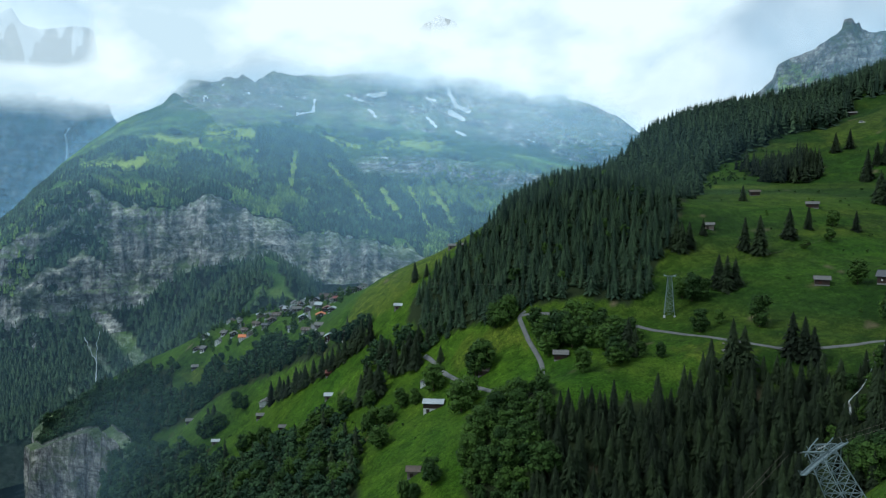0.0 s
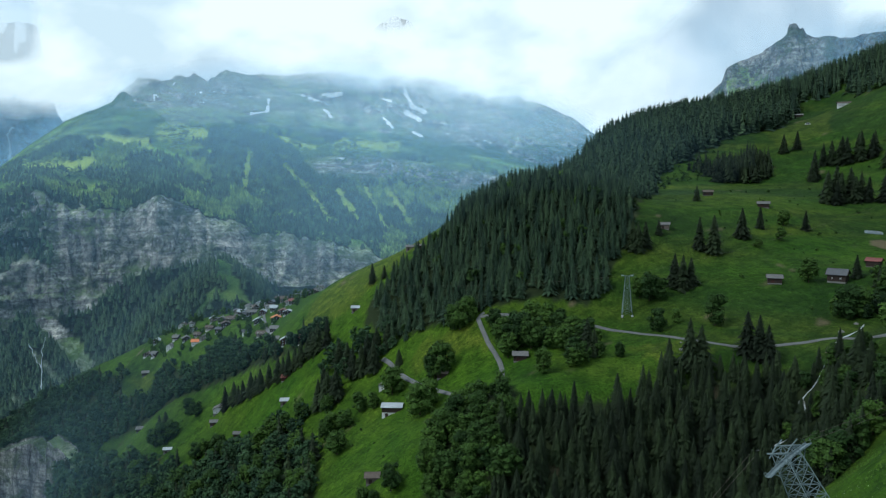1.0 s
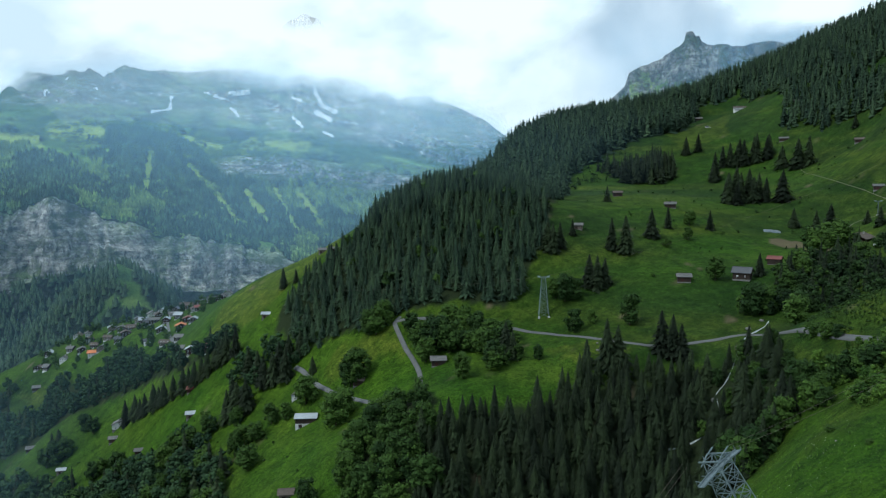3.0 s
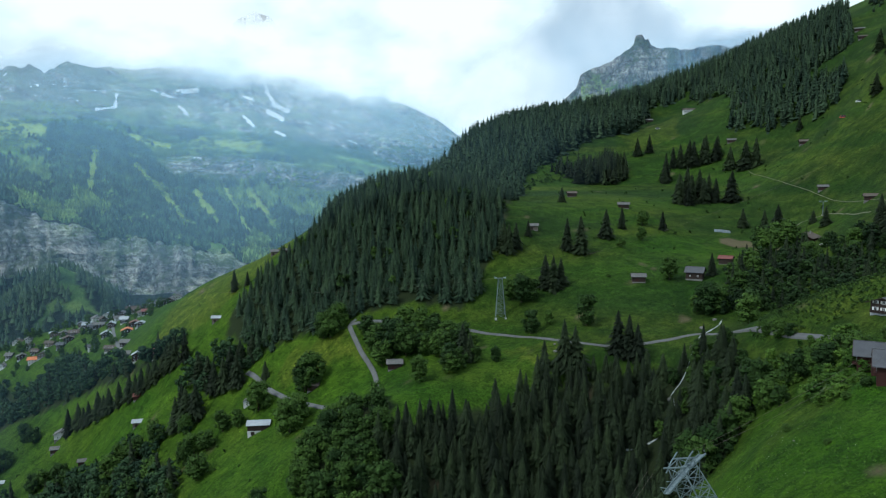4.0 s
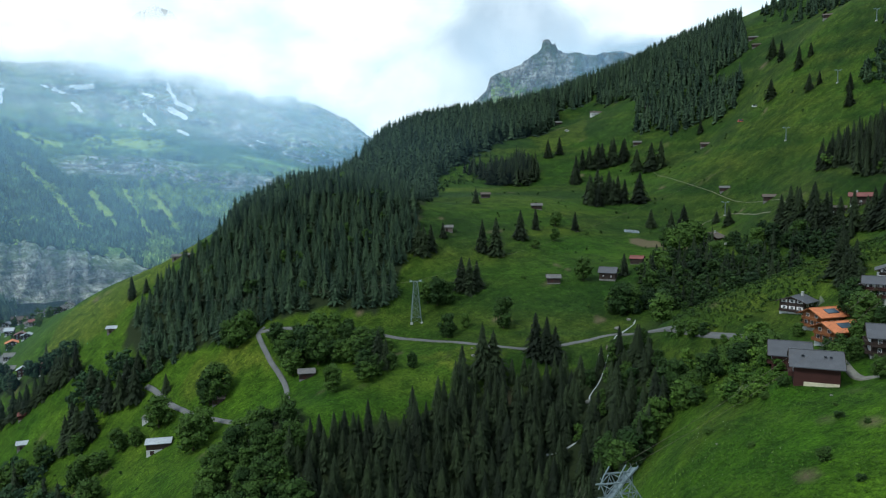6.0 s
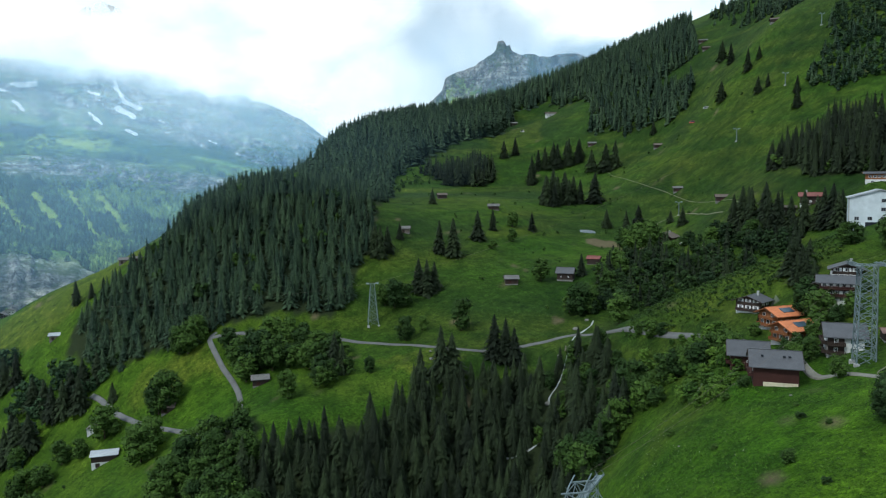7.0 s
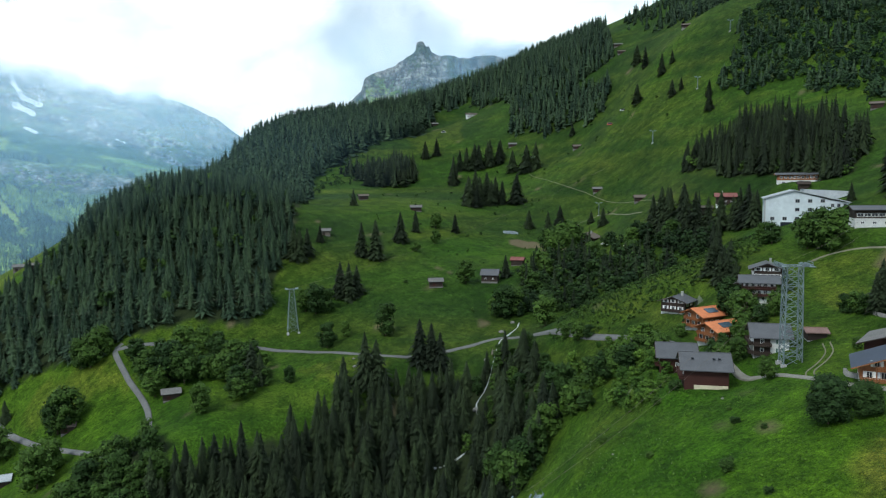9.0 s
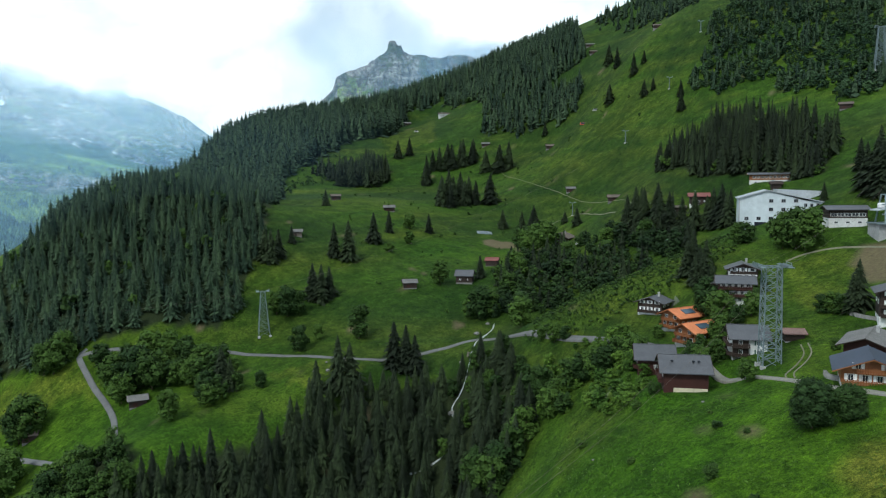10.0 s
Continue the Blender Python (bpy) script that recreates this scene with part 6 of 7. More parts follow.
LEAFY_C = (
    (233, 222, 13), (237, 220, 12), (231, 209, 9), (234, 205, 11), (235, 200, 11), (236, 196, 11), (236, 192, 10), (222, 199, 8), (224, 207, 11), (218, 213, 13),
    (209, 211, 14), (203, 211, 14), (197, 211, 15), (205, 223, 14), (264, 280, 7), (344, 327, 13), (308, 325, 11), (203, 224, 14), (352, 340, 12), (366, 336, 12), (380, 330, 11),
    (395, 322, 12), (360, 318, 10), (405, 300, 13), (390, 290, 12), (400, 270, 14), (345, 300, 9), (372, 345, 13),
)
LEAFY_D = (
    (64, 443, 12), (71, 434, 10), (83, 434, 17), (88, 381, 18), (95, 390, 15), (107, 421, 16), (42, 441, 14), (48, 444, 12), (54, 437, 12), (45, 405, 14),
    (35, 425, 7), (59, 316, 13), (47, 322, 9), (51, 316, 7), (32, 495, 13), (47, 477, 12), (31, 511, 11), (12, 506, 17), (6, 500, 17), (20, 498, 15), (-48, 634, 16),
    (-40, 630, 13), (-83, 720, 20), (-75, 718, 18), (-92, 728, 18), (-22, 568, 16), (-27, 600, 16), (-60, 737, 16), (-53, 721, 15),
)
LEAFY_E = (
    (25, 449, 16), (15, 440, 17), (29, 409, 13), (21, 388, 16), (9, 415, 18), (-4, 454, 18), (3, 466, 15), (-11, 451, 18), (-28, 508, 17), (-40, 517, 18),
    (-103, 688, 17), (-87, 636, 18), (-60, 600, 18), (-66, 579, 18), (136, 447, 13), (126, 447, 14), (75, 308, 15), (80, 299, 13), (89, 295, 13),
    (96, 299, 15), (89, 304, 11), (101, 283, 16), (84, 323, 14), (101, 317, 13), (78, 318, 13), (92, 328, 13), (98, 340, 11), (110, 305, 14), (104, 330, 12),
)
LEAFY_F = (
    (274.2, 172.6, 8), (263.8, 162.5, 8), (267.6, 161.2, 7), (259.4, 149.8, 8), (253.2, 151.9, 7), (236, 156, 5), (240, 152, 6), (249.8, 178.4, 5),
    (257, 180, 5), (242.4, 153.5, 8), (277, 153.5, 6), (265.9, 151, 7), (262, 165, 7),
)
SPRUCES_E = (
    (284, 182, 11), (294.8, 189.3, 13), (293.9, 182.3, 12), (282.3, 174.5, 9), (313.2, 197.1, 10), (285.7, 179.4, 11), (418.2, 281.5, 24), (419.5, 288.1, 26), (426.4, 298.3, 20),
    (515, 555, 24), (522, 548, 26), (530, 540, 22), (520, 562, 25), (541, 545, 24), (552, 530, 20), (510, 540, 20), (665, 700, 26), (672, 705, 28), (685, 695, 27),
    (655, 715, 24), (690, 680, 25), (560, 735, 25), (570, 742, 26), (548, 745, 24), (600, 752, 22), (610, 760, 22), (530, 740, 24), (400, 240, 20), (405, 250, 18),
    (412, 268, 20), (398, 232, 16), (385, 215, 17), (415, 280, 18), (430, 300, 14), (620, 690, 24), (608, 678, 20),
)
for group_places, kind in ((SPRUCES_A + SPRUCES_B + SPRUCES_C + SPRUCES_D + SPRUCES_E, "spruce"), (LEAFY_A + LEAFY_B + LEAFY_C + LEAFY_D + LEAFY_E + LEAFY_F, "broadleaf")):
    for tx, ty, th in group_places:
        tree(kind, tx, ty, th * (1.12 if kind == "spruce" else 1.05), 1.16 if kind == "spruce" else 1.05)
for tx, ty, th in ((166.8, 99.7, 10.2), (170, 94, 7.2)):
    tree("dense", tx, ty, th, 1.05, "dense dark round tree on the near meadow", "broadleaf_tree")


# ---- haze sheets before the far slopes and cloud round the tops ----
def ramp(x, a, b):
    return np.clip((x - a) / (b - a), 0, 1)


def haze_sheet_material():
    """See-through blue sheet that imitates haze, lit by sky and sun; how thick it is comes with the mesh."""
    m = bpy.data.materials.new("blue_haze_sheet")
    m.use_nodes = True
    n, l = m.node_tree.nodes, m.node_tree.links
    n.clear()
    d, t, x, y, o, c, a = (n.new(k) for k in ("ShaderNodeBsdfDiffuse", "ShaderNodeBsdfTranslucent", "ShaderNodeMixShader", "ShaderNodeMixShader",
                                              "ShaderNodeOutputMaterial", "ShaderNodeBsdfTransparent", "ShaderNodeAttribute"))
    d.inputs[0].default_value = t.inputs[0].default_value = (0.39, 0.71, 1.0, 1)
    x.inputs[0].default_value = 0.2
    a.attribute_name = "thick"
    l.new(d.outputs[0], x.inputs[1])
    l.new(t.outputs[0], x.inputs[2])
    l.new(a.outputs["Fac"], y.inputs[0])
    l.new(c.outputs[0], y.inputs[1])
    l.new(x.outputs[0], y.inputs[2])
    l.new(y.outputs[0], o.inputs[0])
    return m


HAZE_SHEET = haze_sheet_material()


def haze_sheets(name, label, az, reach, low, high, thick, layers=1, apart=0.012):
    """Blue sheets added across the valley to imitate haze: their distance at each azimuth, from a low to a high
    elevation.
    """
    a, e = np.meshgrid(np.arange(az[0], az[-1], 1.0), np.arange(low, high, 0.5))
    ar = np.radians(a)
    for k in range(layers):
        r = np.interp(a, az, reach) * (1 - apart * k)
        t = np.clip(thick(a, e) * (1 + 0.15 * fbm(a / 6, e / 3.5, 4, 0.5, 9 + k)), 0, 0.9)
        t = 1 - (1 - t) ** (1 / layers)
        i = np.arange(a.size).reshape(a.shape)
        f = np.stack([i[:-1, :-1], i[:-1, 1:], i[1:, 1:], i[1:, :-1]], -1).reshape(-1, 4)
        me = bpy.data.meshes.new(name)
        me.vertices.add(a.size)
        me.vertices.foreach_set("co", np.stack([r * np.sin(ar), r * np.cos(ar), r * np.tan(np.radians(e))], -1).astype(np.float32).ravel())
        fill(me, f[t.ravel()[f].max(1) > 0.004])
        me.materials.append(HAZE_SHEET)
        me.shade_smooth()
        me.normals_split_custom_set_from_vertices([(-0.5, -0.35, 0.79)] * a.size)   # normals tilted up to the sun, which brightens the sheets
        mark(me, "thick", t)
        tagged(new(name, me), label, "mist", kind="stuff")


CREST_AZ = np.arange(-30, 31, 1.0)
MOUNTAIN_AZ, MOUNTAIN_EL = np.degrees(np.arctan2(MX, MY)), np.degrees(np.arctan2(MZ, np.hypot(MX, MY)))
CREST_EL = np.array([MOUNTAIN_EL[np.abs(MOUNTAIN_AZ - k) < 0.5].max() if (np.abs(MOUNTAIN_AZ - k) < 0.5).any() else 0.0 for k in CREST_AZ])


def top_fade(a, e):
    """Clears the haze above the mountain's crest."""
    clear = np.interp(a, (-30, -12, -9, -8, -6, -1, 4, 12, 17, 21, 24, 28, 31), (4.2, 4.6, 6.4, 7.5, 8.0, 8.9, 8.8, 8.2, 7.5, 7.4, 7.0, 6.0, 2.0))
    return ramp(e - np.minimum(np.interp(a, CREST_AZ, CREST_EL), clear) + 0.6 * fbm(a / 3, e / 3, 4, 0.5, 5), 1.0, -0.6)


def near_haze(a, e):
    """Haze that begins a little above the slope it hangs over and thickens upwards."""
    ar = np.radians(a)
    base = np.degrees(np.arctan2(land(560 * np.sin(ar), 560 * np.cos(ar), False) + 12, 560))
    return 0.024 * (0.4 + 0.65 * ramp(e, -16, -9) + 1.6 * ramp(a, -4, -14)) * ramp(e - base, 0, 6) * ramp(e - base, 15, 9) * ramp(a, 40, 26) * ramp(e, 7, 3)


haze_sheets("mist", "faint blue haze over the lower slopes", (-45, 42), (560, 560), -30, 8, near_haze)
haze_sheets("mist", "blue haze hanging in the valley before the mountain", (-60, 2, 12, 22, 32), (1560, 1560, 1600, 1620, 1700), -26, 10.5,
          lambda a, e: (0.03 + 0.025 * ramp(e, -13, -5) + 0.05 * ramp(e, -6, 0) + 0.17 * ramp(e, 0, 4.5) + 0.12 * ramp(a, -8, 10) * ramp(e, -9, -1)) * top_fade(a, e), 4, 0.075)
haze_sheets("mist", "blue haze before the snowy mountain", (-60, -6), (3850, 3850), -14, 16,
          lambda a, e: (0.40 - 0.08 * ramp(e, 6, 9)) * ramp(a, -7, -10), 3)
haze_sheets("mist", "blue haze before the rock peak", (30, 62), (3335, 3335), -2, 15, lambda a, e: (0.15 + 0.14 * ramp(a, 41, 45)) * ramp(e, 13, 10) * ramp(a, 32, 36), 3)

CLOUD_AZ = (-60, -24, -13, -10, -7, -3, 0, 3, 8, 14, 18, 22, 26, 30, 36, 40, 42, 44, 50, 70)
CLOUD_EL = (5.6, 5.4, 5.1, 5.2, 7.2, 8.6, 8.5, 7.0, 6.7, 6.6, 6.3, 6.0, 6.2, 9.6, 13.5, 13.0, 11.0, 9.6, 9.2, 9.0)


def cloud_bank():
    """Glowing billows of cloud that hide the tops, part of the sky's backdrop."""
    a, e = np.meshgrid(np.arange(-48, 64, 0.25), np.arange(3, 22, 0.2))
    n = fbm(a / 5, e / 3.2, 6, 0.56, 17)
    d = ramp(e - np.interp(a, CLOUD_AZ, CLOUD_EL) + np.where(a < -9, 1.8, 3.4) * n, -0.5, 1.5 - 0.7 * ramp(-a, 9, 12)) ** 1.3
    hole = np.maximum(np.clip(1.25 * np.exp(-((np.abs(a + 17.6) / 3.6) ** 4 + (np.abs(e - 10.6) / 2.0) ** 4)) * (1 + 1.5 * n), 0, 1), 0.6 * np.exp(-(((a - 11.5) / 1.6) ** 2 + ((e - 12.7) / 0.8) ** 2)))
    # gaps stay half filled with glow, which brightens the snow behind
    d = d * np.clip(1 - 1.5 * hole, 0.5, 1) * ramp(21.5 - e - 5 * n, 0, 5)
    # thin glowing layer added below the cloud to brighten the upper wall
    glow_veil = 0.15 * ramp(e, 3.2, 6.0) * ramp(a, -9, -5) * (1 + 1.2 * n) + 0.12 * ramp(a, 12, 18) * ramp(e, 2, 4)
    d = np.maximum(d, np.clip(glow_veil, 0, 1) * ramp(a, 34, 28))
    r = 2690 + 1100 * ramp(-a, 5, 13) + 620 * ramp(a, 25, 35) - 160 * crags(a / 4, e / 3, 4, 19)
    ar = np.radians(a)
    me = grid_mesh("cloud_bank", np.stack([r * np.sin(ar), r * np.cos(ar), r * np.tan(np.radians(e))], -1), CLOUD)
    mark(me, "thick", np.clip(d, 0, 1))
    mark(me, "tone", np.clip(0.5 + 1.5 * fbm(a / 8, e / 4.5, 6, 0.55, 23), 0, 1))
    return tagged(new("cloud_bank", me), "low white cloud hiding the mountain tops", "cloud", kind="structure")


def cloud_material():
    # the cloud emits its own brightness
    m = bpy.data.materials.new("cloud_white")
    m.use_nodes = True
    n, l = m.node_tree.nodes, m.node_tree.links
    n.clear()
    s, k, w, y, o, c, a = (n.new(q) for q in ("ShaderNodeAttribute", "ShaderNodeValToRGB", "ShaderNodeEmission", "ShaderNodeMixShader",
                                              "ShaderNodeOutputMaterial", "ShaderNodeBsdfTransparent", "ShaderNodeAttribute"))
    s.attribute_name = "tone"
    k.color_ramp.elements[0].position, k.color_ramp.elements[1].position = 0.22, 0.62
    k.color_ramp.elements[0].color, k.color_ramp.elements[1].color = (0.89, 1.01, 1.05, 1), (1.26, 1.32, 1.30, 1)
    l.new(s.outputs["Fac"], k.inputs[0])
    l.new(k.outputs[0], w.inputs[0])
    a.attribute_name = "thick"
    l.new(a.outputs["Fac"], y.inputs[0])
    l.new(c.outputs[0], y.inputs[1])
    l.new(w.outputs[0], y.inputs[2])
    l.new(y.outputs[0], o.inputs[0])
    return m


CLOUD = cloud_material()
cloud_bank()


# ---- waterfalls ----
def waterfall(label, sheet, points, width, seed):
    """A thin fall of water down a face: azimuth and elevation of its bends, width in metres."""
    x, y, z = sheet
    az, el, r = np.degrees(np.arctan2(x, y)), np.degrees(np.arctan2(z, np.hypot(x, y))), np.hypot(x, y)
    p = np.array(points, float)
    t = np.linspace(0, len(p) - 1, 40)
    a, e = np.interp(t, range(len(p)), p[:, 0]), np.interp(t, range(len(p)), p[:, 1])
    a = a + 0.30 * fbm(t * 2.6, 0 * t, 3, 0.6, seed)
    d = np.array([r[(az - u) ** 2 + (el - v) ** 2 < 0.12].min() for u, v in zip(a, e)])
    d = np.convolve(np.pad(d, 4, mode="edge"), np.ones(9) / 9, "valid") - 14
    half = width / 2 * (0.4 + 1.2 * value_noise(t * 3, 0 * t, seed))
    rows = []
    for q in (-1, 0, 1):
        aa = np.radians(a) + q * half / d
        rows.append(np.stack([d * np.sin(aa), d * np.cos(aa), d * np.tan(np.radians(e))], -1) - np.array([0, 1.5 * (1 - abs(q)), 0]))
    return tagged(new("waterfall", grid_mesh("waterfall", np.array(rows), FOAM)), label, "waterfall", kind="structure")


waterfall("thin white waterfall with two strands below the cliff", (MX, MY, MZ), ((-13.9, -10.2), (-14.2, -11.2), (-14.3, -12.4), (-14.4, -14.0)), 1.6, 3)
waterfall("thin side strand of the white waterfall", (MX, MY, MZ), ((-15.0, -10.5), (-14.6, -11.6), (-14.3, -12.4)), 1.0, 6)
waterfall("white waterfall on the distant blue mountain", FAR_SHEETS[1], ((-15.2, 4.2), (-15.5, 3.6), (-15.4, 2.4), (-15.7, 1.6)), 12, 8)


# ---- shrubs, tufts and stones of the near slope ----
SPUR = [(262, 250), (285, 262), (305, 262), (330, 250), (345, 225), (345, 200), (332, 181), (312, 179), (290, 183), (281, 192), (269, 203), (263, 218)]
LEAFY_TINY = [leafy_template(seeded, 5, 8, 0.11) for _ in range(5)]
many("spur_shrubs", LEAFY_TINY, planted(SPUR, 1.75, 41, (0.5, 2.0), (1.2, 2.0), 0.12, 2.0), LEAF, "low green shrubs covering the spur", "shrubs")
NEAR_MEADOW = [(120, 95), (140, 70), (185, 80), (200, 112), (196, 140), (205, 165), (222, 182), (205, 205), (170, 190), (130, 160)]


def tuft_template(rng, blades):
    """A tuft of grass blades of height 1."""
    v, f = [], []
    for k in range(blades):
        a, lean, w = rng.random() * 6.283, 0.3 + 0.9 * rng.random(), 0.10 + 0.08 * rng.random()
        c, s = math.cos(a), math.sin(a)
        n = len(v)
        v += [(0.15 * c - w * s, 0.15 * s + w * c, 0), (0.15 * c + w * s, 0.15 * s - w * c, 0), (lean * c, lean * s, 0.6 + 0.4 * rng.random())]
        f += [(n, n + 1, n + 2)]
    return np.array(v), np.array(f)


TUFTS = [tuft_template(seeded, 11) for _ in range(6)]
many("meadow_tufts", TUFTS, planted(NEAR_MEADOW, 0.95, 42, (0.2, 0.75), (0.9, 1.6), 0.3, 3.0, -0.12), SHRUB, "tall grass tufts on the near meadow", "grass")
many("slope_bushes", LEAFY_LOW, planted([(300, 330), (700, 400), (780, 560), (700, 780), (420, 640), (300, 480)], 15, 43, (0.7, 3.4), (1.0, 1.8), 0.5, 6, -0.05), LEAF,
     "small dark bushes scattered over the upper meadow", "shrubs")
many("low_bushes", LEAFY_LOW, planted([(60, 330), (140, 350), (140, 440), (90, 470), (20, 560), (-60, 740), (-100, 760), (-20, 560)], 15, 44, (0.6, 2.2), (1.0, 1.6), 0.6), LEAF,
     "small bushes scattered over the lower meadow", "shrubs")
BLOSSOM = plain("white_umbels", (0.45, 0.50, 0.38), (0.75, 0.78, 0.68), 3.0)
many("white_umbels", LEAFY_TINY, planted([(128, 140), (140, 120), (160, 128), (185, 160), (196, 170), (185, 178), (160, 165)], 1.5, 45, (0.15, 0.4), (0.6, 1.2), 0.45, 4, -0.02), BLOSSOM,
     "white flowering umbels in the meadow grass", "flowers")


def boulder(rng, size):
    bm = bmesh.new()
    bmesh.ops.create_icosphere(bm, subdivisions=2, radius=size)
    for v in bm.verts:
        v.co *= 1 + 0.45 * (noise.noise(v.co * (1.6 / size) + Vector((rng.random() * 50, 0, 0))))
        v.co.z *= 0.65
    return bm


stone_rng = random.Random(9)
for sx, sy, size in ((184, 165, 1.0), (182, 163, 0.7), (170, 152, 0.4), (190, 133, 0.4), (236, 268, 1.6), (246, 277, 1.4), (228, 256, 1.5),
                     (262, 287, 1.3), (290, 303, 1.5), (304, 308, 1.3), (215, 318, 0.9), (219, 322, 0.8), (212, 325, 1.0), (223, 326, 0.7), (208, 330, 0.8), (217, 333, 0.7)):
    ob = bpy.data.meshes.new("boulder")
    bm = boulder(stone_rng, size)
    bm.to_mesh(ob)
    bm.free()
    ob.materials.append(FIELDSTONE)
    b = new("boulder", ob)
    b.matrix_basis = pose(sx, sy, spot(sx, sy) + size * 0.15, 0, 0, stone_rng.uniform(0, 360))
    tagged(b, "grey weathered boulder lying in the grass", "boulder", "boulders")

for bx, by, bh, wide in ((150, 112, 3.2, 1.3), (181, 163, 2.6, 1.6), (196, 150, 3.0, 1.8), (192, 153, 2.6, 1.6), (163, 137, 1.6, 1.8), (172, 121, 1.8, 2.0), (141, 100, 1.6, 1.6), (128, 128, 2.4, 1.4), (167.5, 112.5, 1.3, 2.0), (180.5, 126.6, 1.1, 2.0), (207.5, 167.8, 3.4, 1.5), (186.2, 167.7, 2.2, 1.5)):
    tree("broadleaf", bx, by, bh, wide, "low dark bush in the near meadow", "bush")


# ---- parked vehicles and works ----
def parked_car(x, y, az, paint, label, long=4.3, high=1.45):
    e = base_at("car", x, y, az, label, "car", "parked cars", 0.05)
    bm = prism([(-long / 2, 0.35), (long / 2, 0.35), (long / 2, 0.8), (long * 0.27, 0.9), (long * 0.13, high), (-long * 0.38, high), (-long * 0.48, 0.9)], -0.85, 0.85)
    bmesh.ops.bevel(bm, geom=bm.edges[:], offset=0.07, segments=2, affect="EDGES")
    part("body", bm, paint, e)
    part("window", prism([(long * 0.24, 0.92), (long * 0.125, high - 0.1), (-long * 0.36, high - 0.1), (-long * 0.44, 0.92)], -0.87, 0.87), PANE, e)
    for wx in (-long * 0.3, long * 0.31):
        for wy in (-0.82, 0.82):
            w = bmesh.new()
            bmesh.ops.create_cone(w, cap_ends=True, segments=14, radius1=0.33, radius2=0.33, depth=0.22, matrix=Matrix.Translation((wx, wy, 0.33)) @ Matrix.Rotation(radians(90), 4, "X"))
            part("wheel", w, TIMBER_DARK, e)


parked_car(420, 331, 240, WHITE_PAINT, "small white car parked on the meadow track")
parked_car(409, 306, 230, WHITE_PAINT, "small white car parked near trees")
parked_car(761, 860, 225, WHITE_PAINT, "white van parked on the high meadow", 7.5, 2.8)
parked_car(700, 504, 225, WHITE_PAINT, "white van beside the red cabin", 8.0, 2.2)
parked_car(688, 512, 225, RED_PAINT, "red delivery van on the grass slope", 8.0, 2.8)


def ropeway_works(x, y, az):
    """The open steel deck beside the station."""
    e = base_at("ropeway_platform", x, y, az, "steel ropeway platform on a white concrete base", "platform", sink=0.5, span=(14, 10))
    part("base", boxed((0, 0, 1.0), (16, 10, 7.0)), CONCRETE, e)
    part("deck", boxed((0, -0.5, 4.7), (17, 12, 0.4), 0.05), STEEL, e)
    door(e, -1, 5, 0.0, 5, 3.6, PANE)
    for sx in (-6, -1.5, 3, 7):
        part("post", beams([((sx, -5, 4.8), (sx + 0.8, -2, 15))], 0.4), STEEL, e)
        part("post", beams([((sx, 4, 4.8), (sx + 0.8, 1.5, 15))], 0.4), STEEL, e)
    for z in (8, 11.5, 15):
        part("crossbeam", beams([((-6.5, -4 + (z - 5) * 0.2, z), (8.5, -4 + (z - 5) * 0.2, z))], 0.45), STEEL, e)
    for sx in (-5, 0, 5):
        part("rope_wheel_cover", boxed((sx, 0, 12.5 - abs(sx) * 0.3), (3.4, 2.2, 2.0), 0.4), WHITE_PAINT, e)
    part("canopy", prism([(-8, 9.2), (-2, 10.4), (-2, 10.7), (-8, 9.5)], -4, 4), TIN, e)


ropeway_works(316, 122, 235)


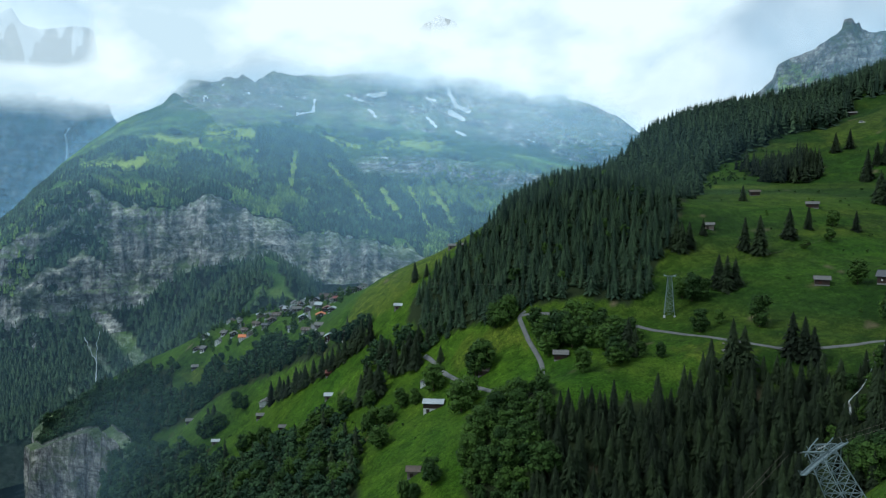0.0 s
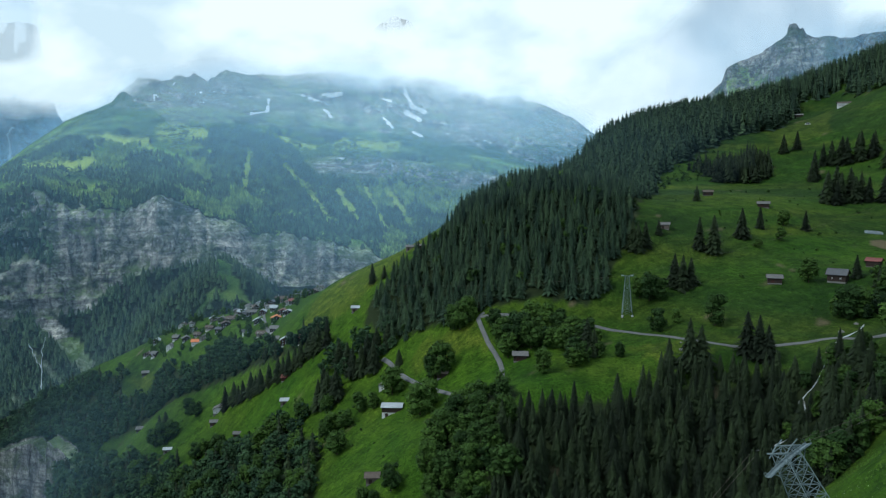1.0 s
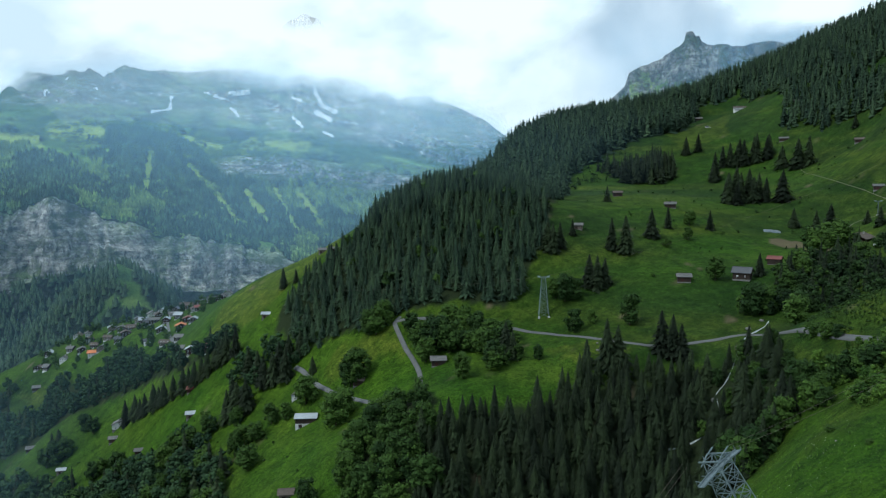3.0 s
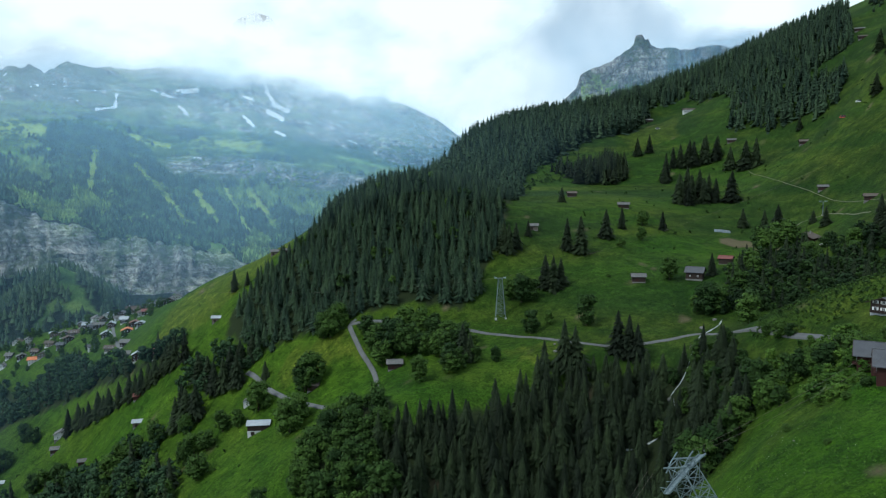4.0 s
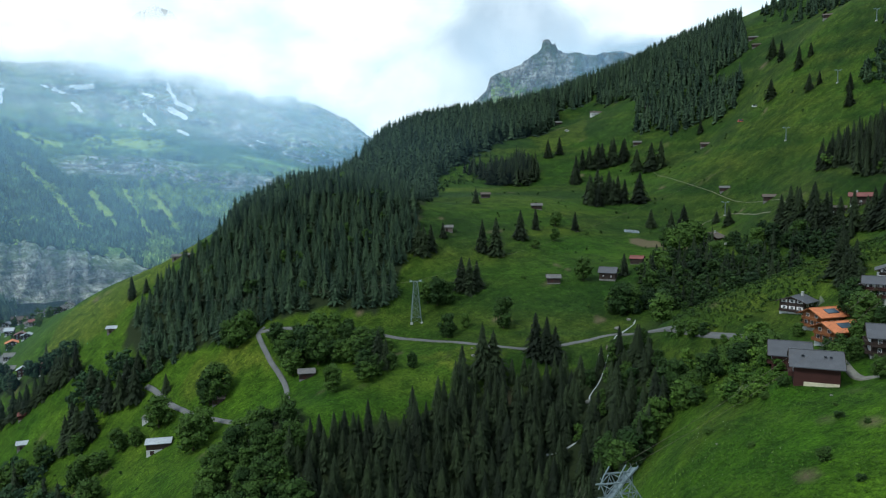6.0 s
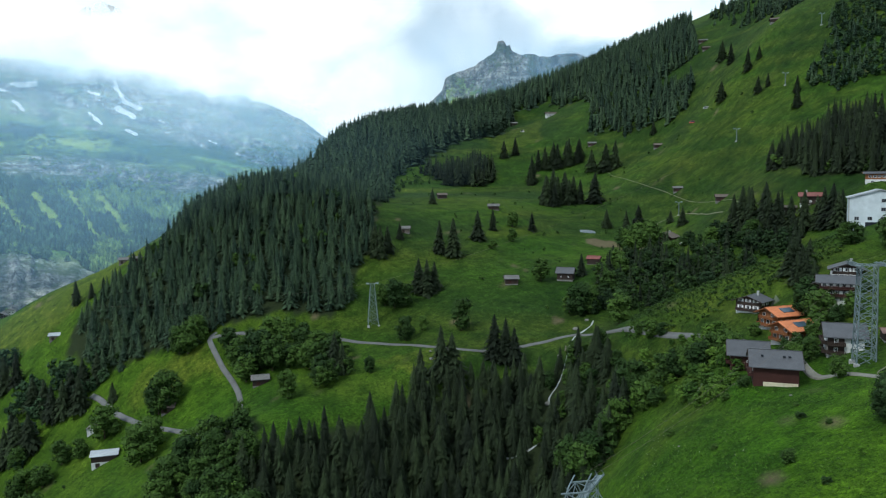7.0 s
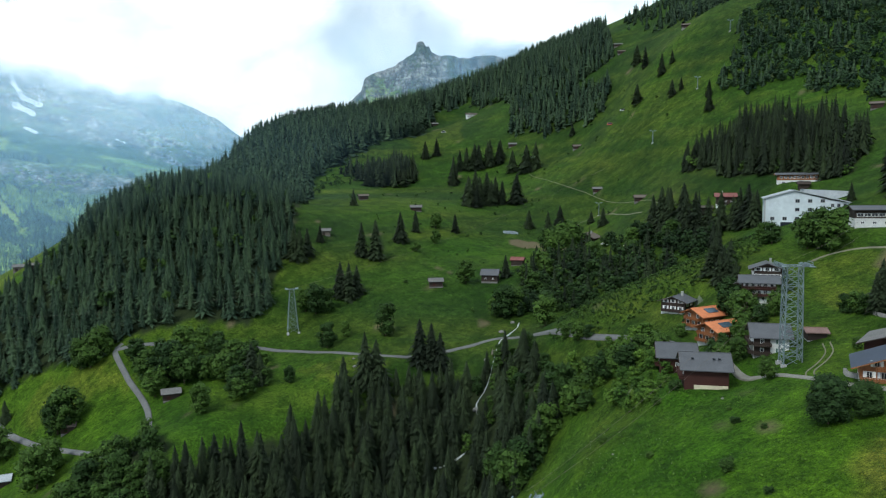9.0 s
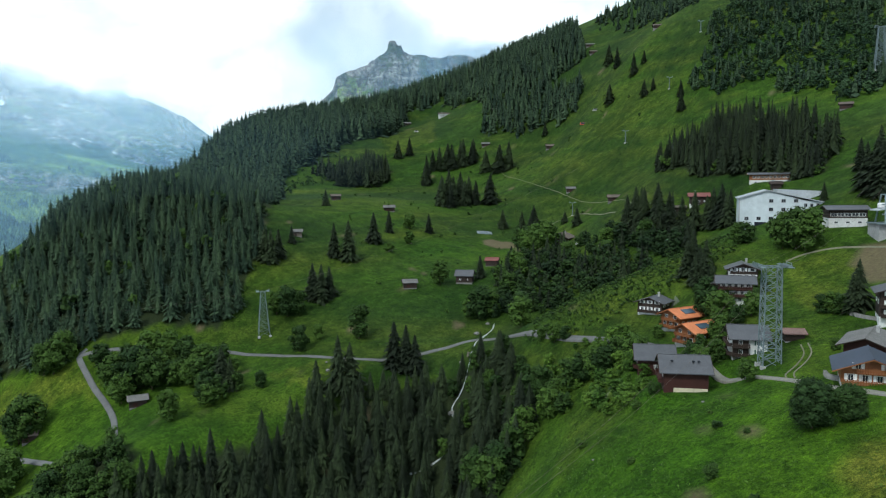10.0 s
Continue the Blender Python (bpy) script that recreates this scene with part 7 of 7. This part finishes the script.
def footbridge(x, y, az):
    e = base_at("footbridge", x, y, az, "small timber footbridge over the stream", "bridge", sink=-0.8)
    part("deck", boxed((0, 0, 0.6), (9, 1.6, 0.25), 0.03), TIMBER_GREY, e)
    for sy in (-0.75, 0.75):
        part("handrail", boxed((0, sy, 1.6), (9, 0.08, 0.1)), TIMBER_GREY, e)
        for sx in (-4, -2, 0, 2, 4):
            part("post", boxed((sx, sy, 1.1), (0.1, 0.1, 1.0)), TIMBER_GREY, e)


footbridge(266, 286, 320)


def garden_wall(points, high, thick, label):
    c = curve_through(points, 1.5)
    d = np.gradient(c, axis=0)
    n = np.stack([-d[:, 1], d[:, 0]], 1) / np.hypot(d[:, 0], d[:, 1])[:, None] * thick / 2
    z = surface(c[:, 0], c[:, 1])
    rows = np.array([np.column_stack([c - n, z - 1]), np.column_stack([c - n * 0.9, z + high]), np.column_stack([c + n * 0.9, z + high]), np.column_stack([c + n, z - 1])])
    tagged(new("garden_wall", grid_mesh("garden_wall", rows, FIELDSTONE, False)), label, "wall", kind="structure")


garden_wall(((255.7, 119), (252.6, 114.4), (249, 108)), 0.9, 0.9, "rough stone wall below the black chalet")
garden_wall(((203, 109), (199, 107), (195.5, 103)), 1.1, 0.8, "rough stone garden wall beside the path")


def ground_cover(x, y, az, long, deep, label):
    """A pale sheet spread over a heap on the meadow, weighed down with battens."""
    u = np.array([math.cos(radians(az)), -math.sin(radians(az))])
    v = np.array([-u[1], u[0]])

    def at(p, q, lift):
        g = np.array([x, y]) + u * p * long / 2 + v * q * deep / 2
        bulge = 0.95 * (1 - p**4) * (1 - q**4) + 0.14 * math.sin(9 * p + 4 * q) * (1 - p * p) - 0.10
        return (g[0], g[1], spot(g[0], g[1]) + bulge + lift)

    n, m = 25, 13
    ps, qs = np.linspace(-1, 1, n), np.linspace(-1, 1, m)
    cover = tagged(new("ground_cover", grid_mesh("ground_cover", np.array([[at(p, q * (1 + 0.07 * math.sin(7 * p)), 0.0) for q in qs] for p in ps]), COVER_SHEET)), label, "cover")
    for p in (-0.62, -0.2, 0.22, 0.64):
        bm = bmesh.new()
        for q0, q1 in zip(qs[1:-2], qs[2:-1]):
            beam(bm, at(p, q0, 0.06), at(p, q1, 0.06), 0.22)
        part("batten", bm, TIMBER_GREY, cover)
    return cover


ground_cover(469, 459.5, 42, 13, 9, "pale blue-grey sheet spread over a low heap on the meadow")
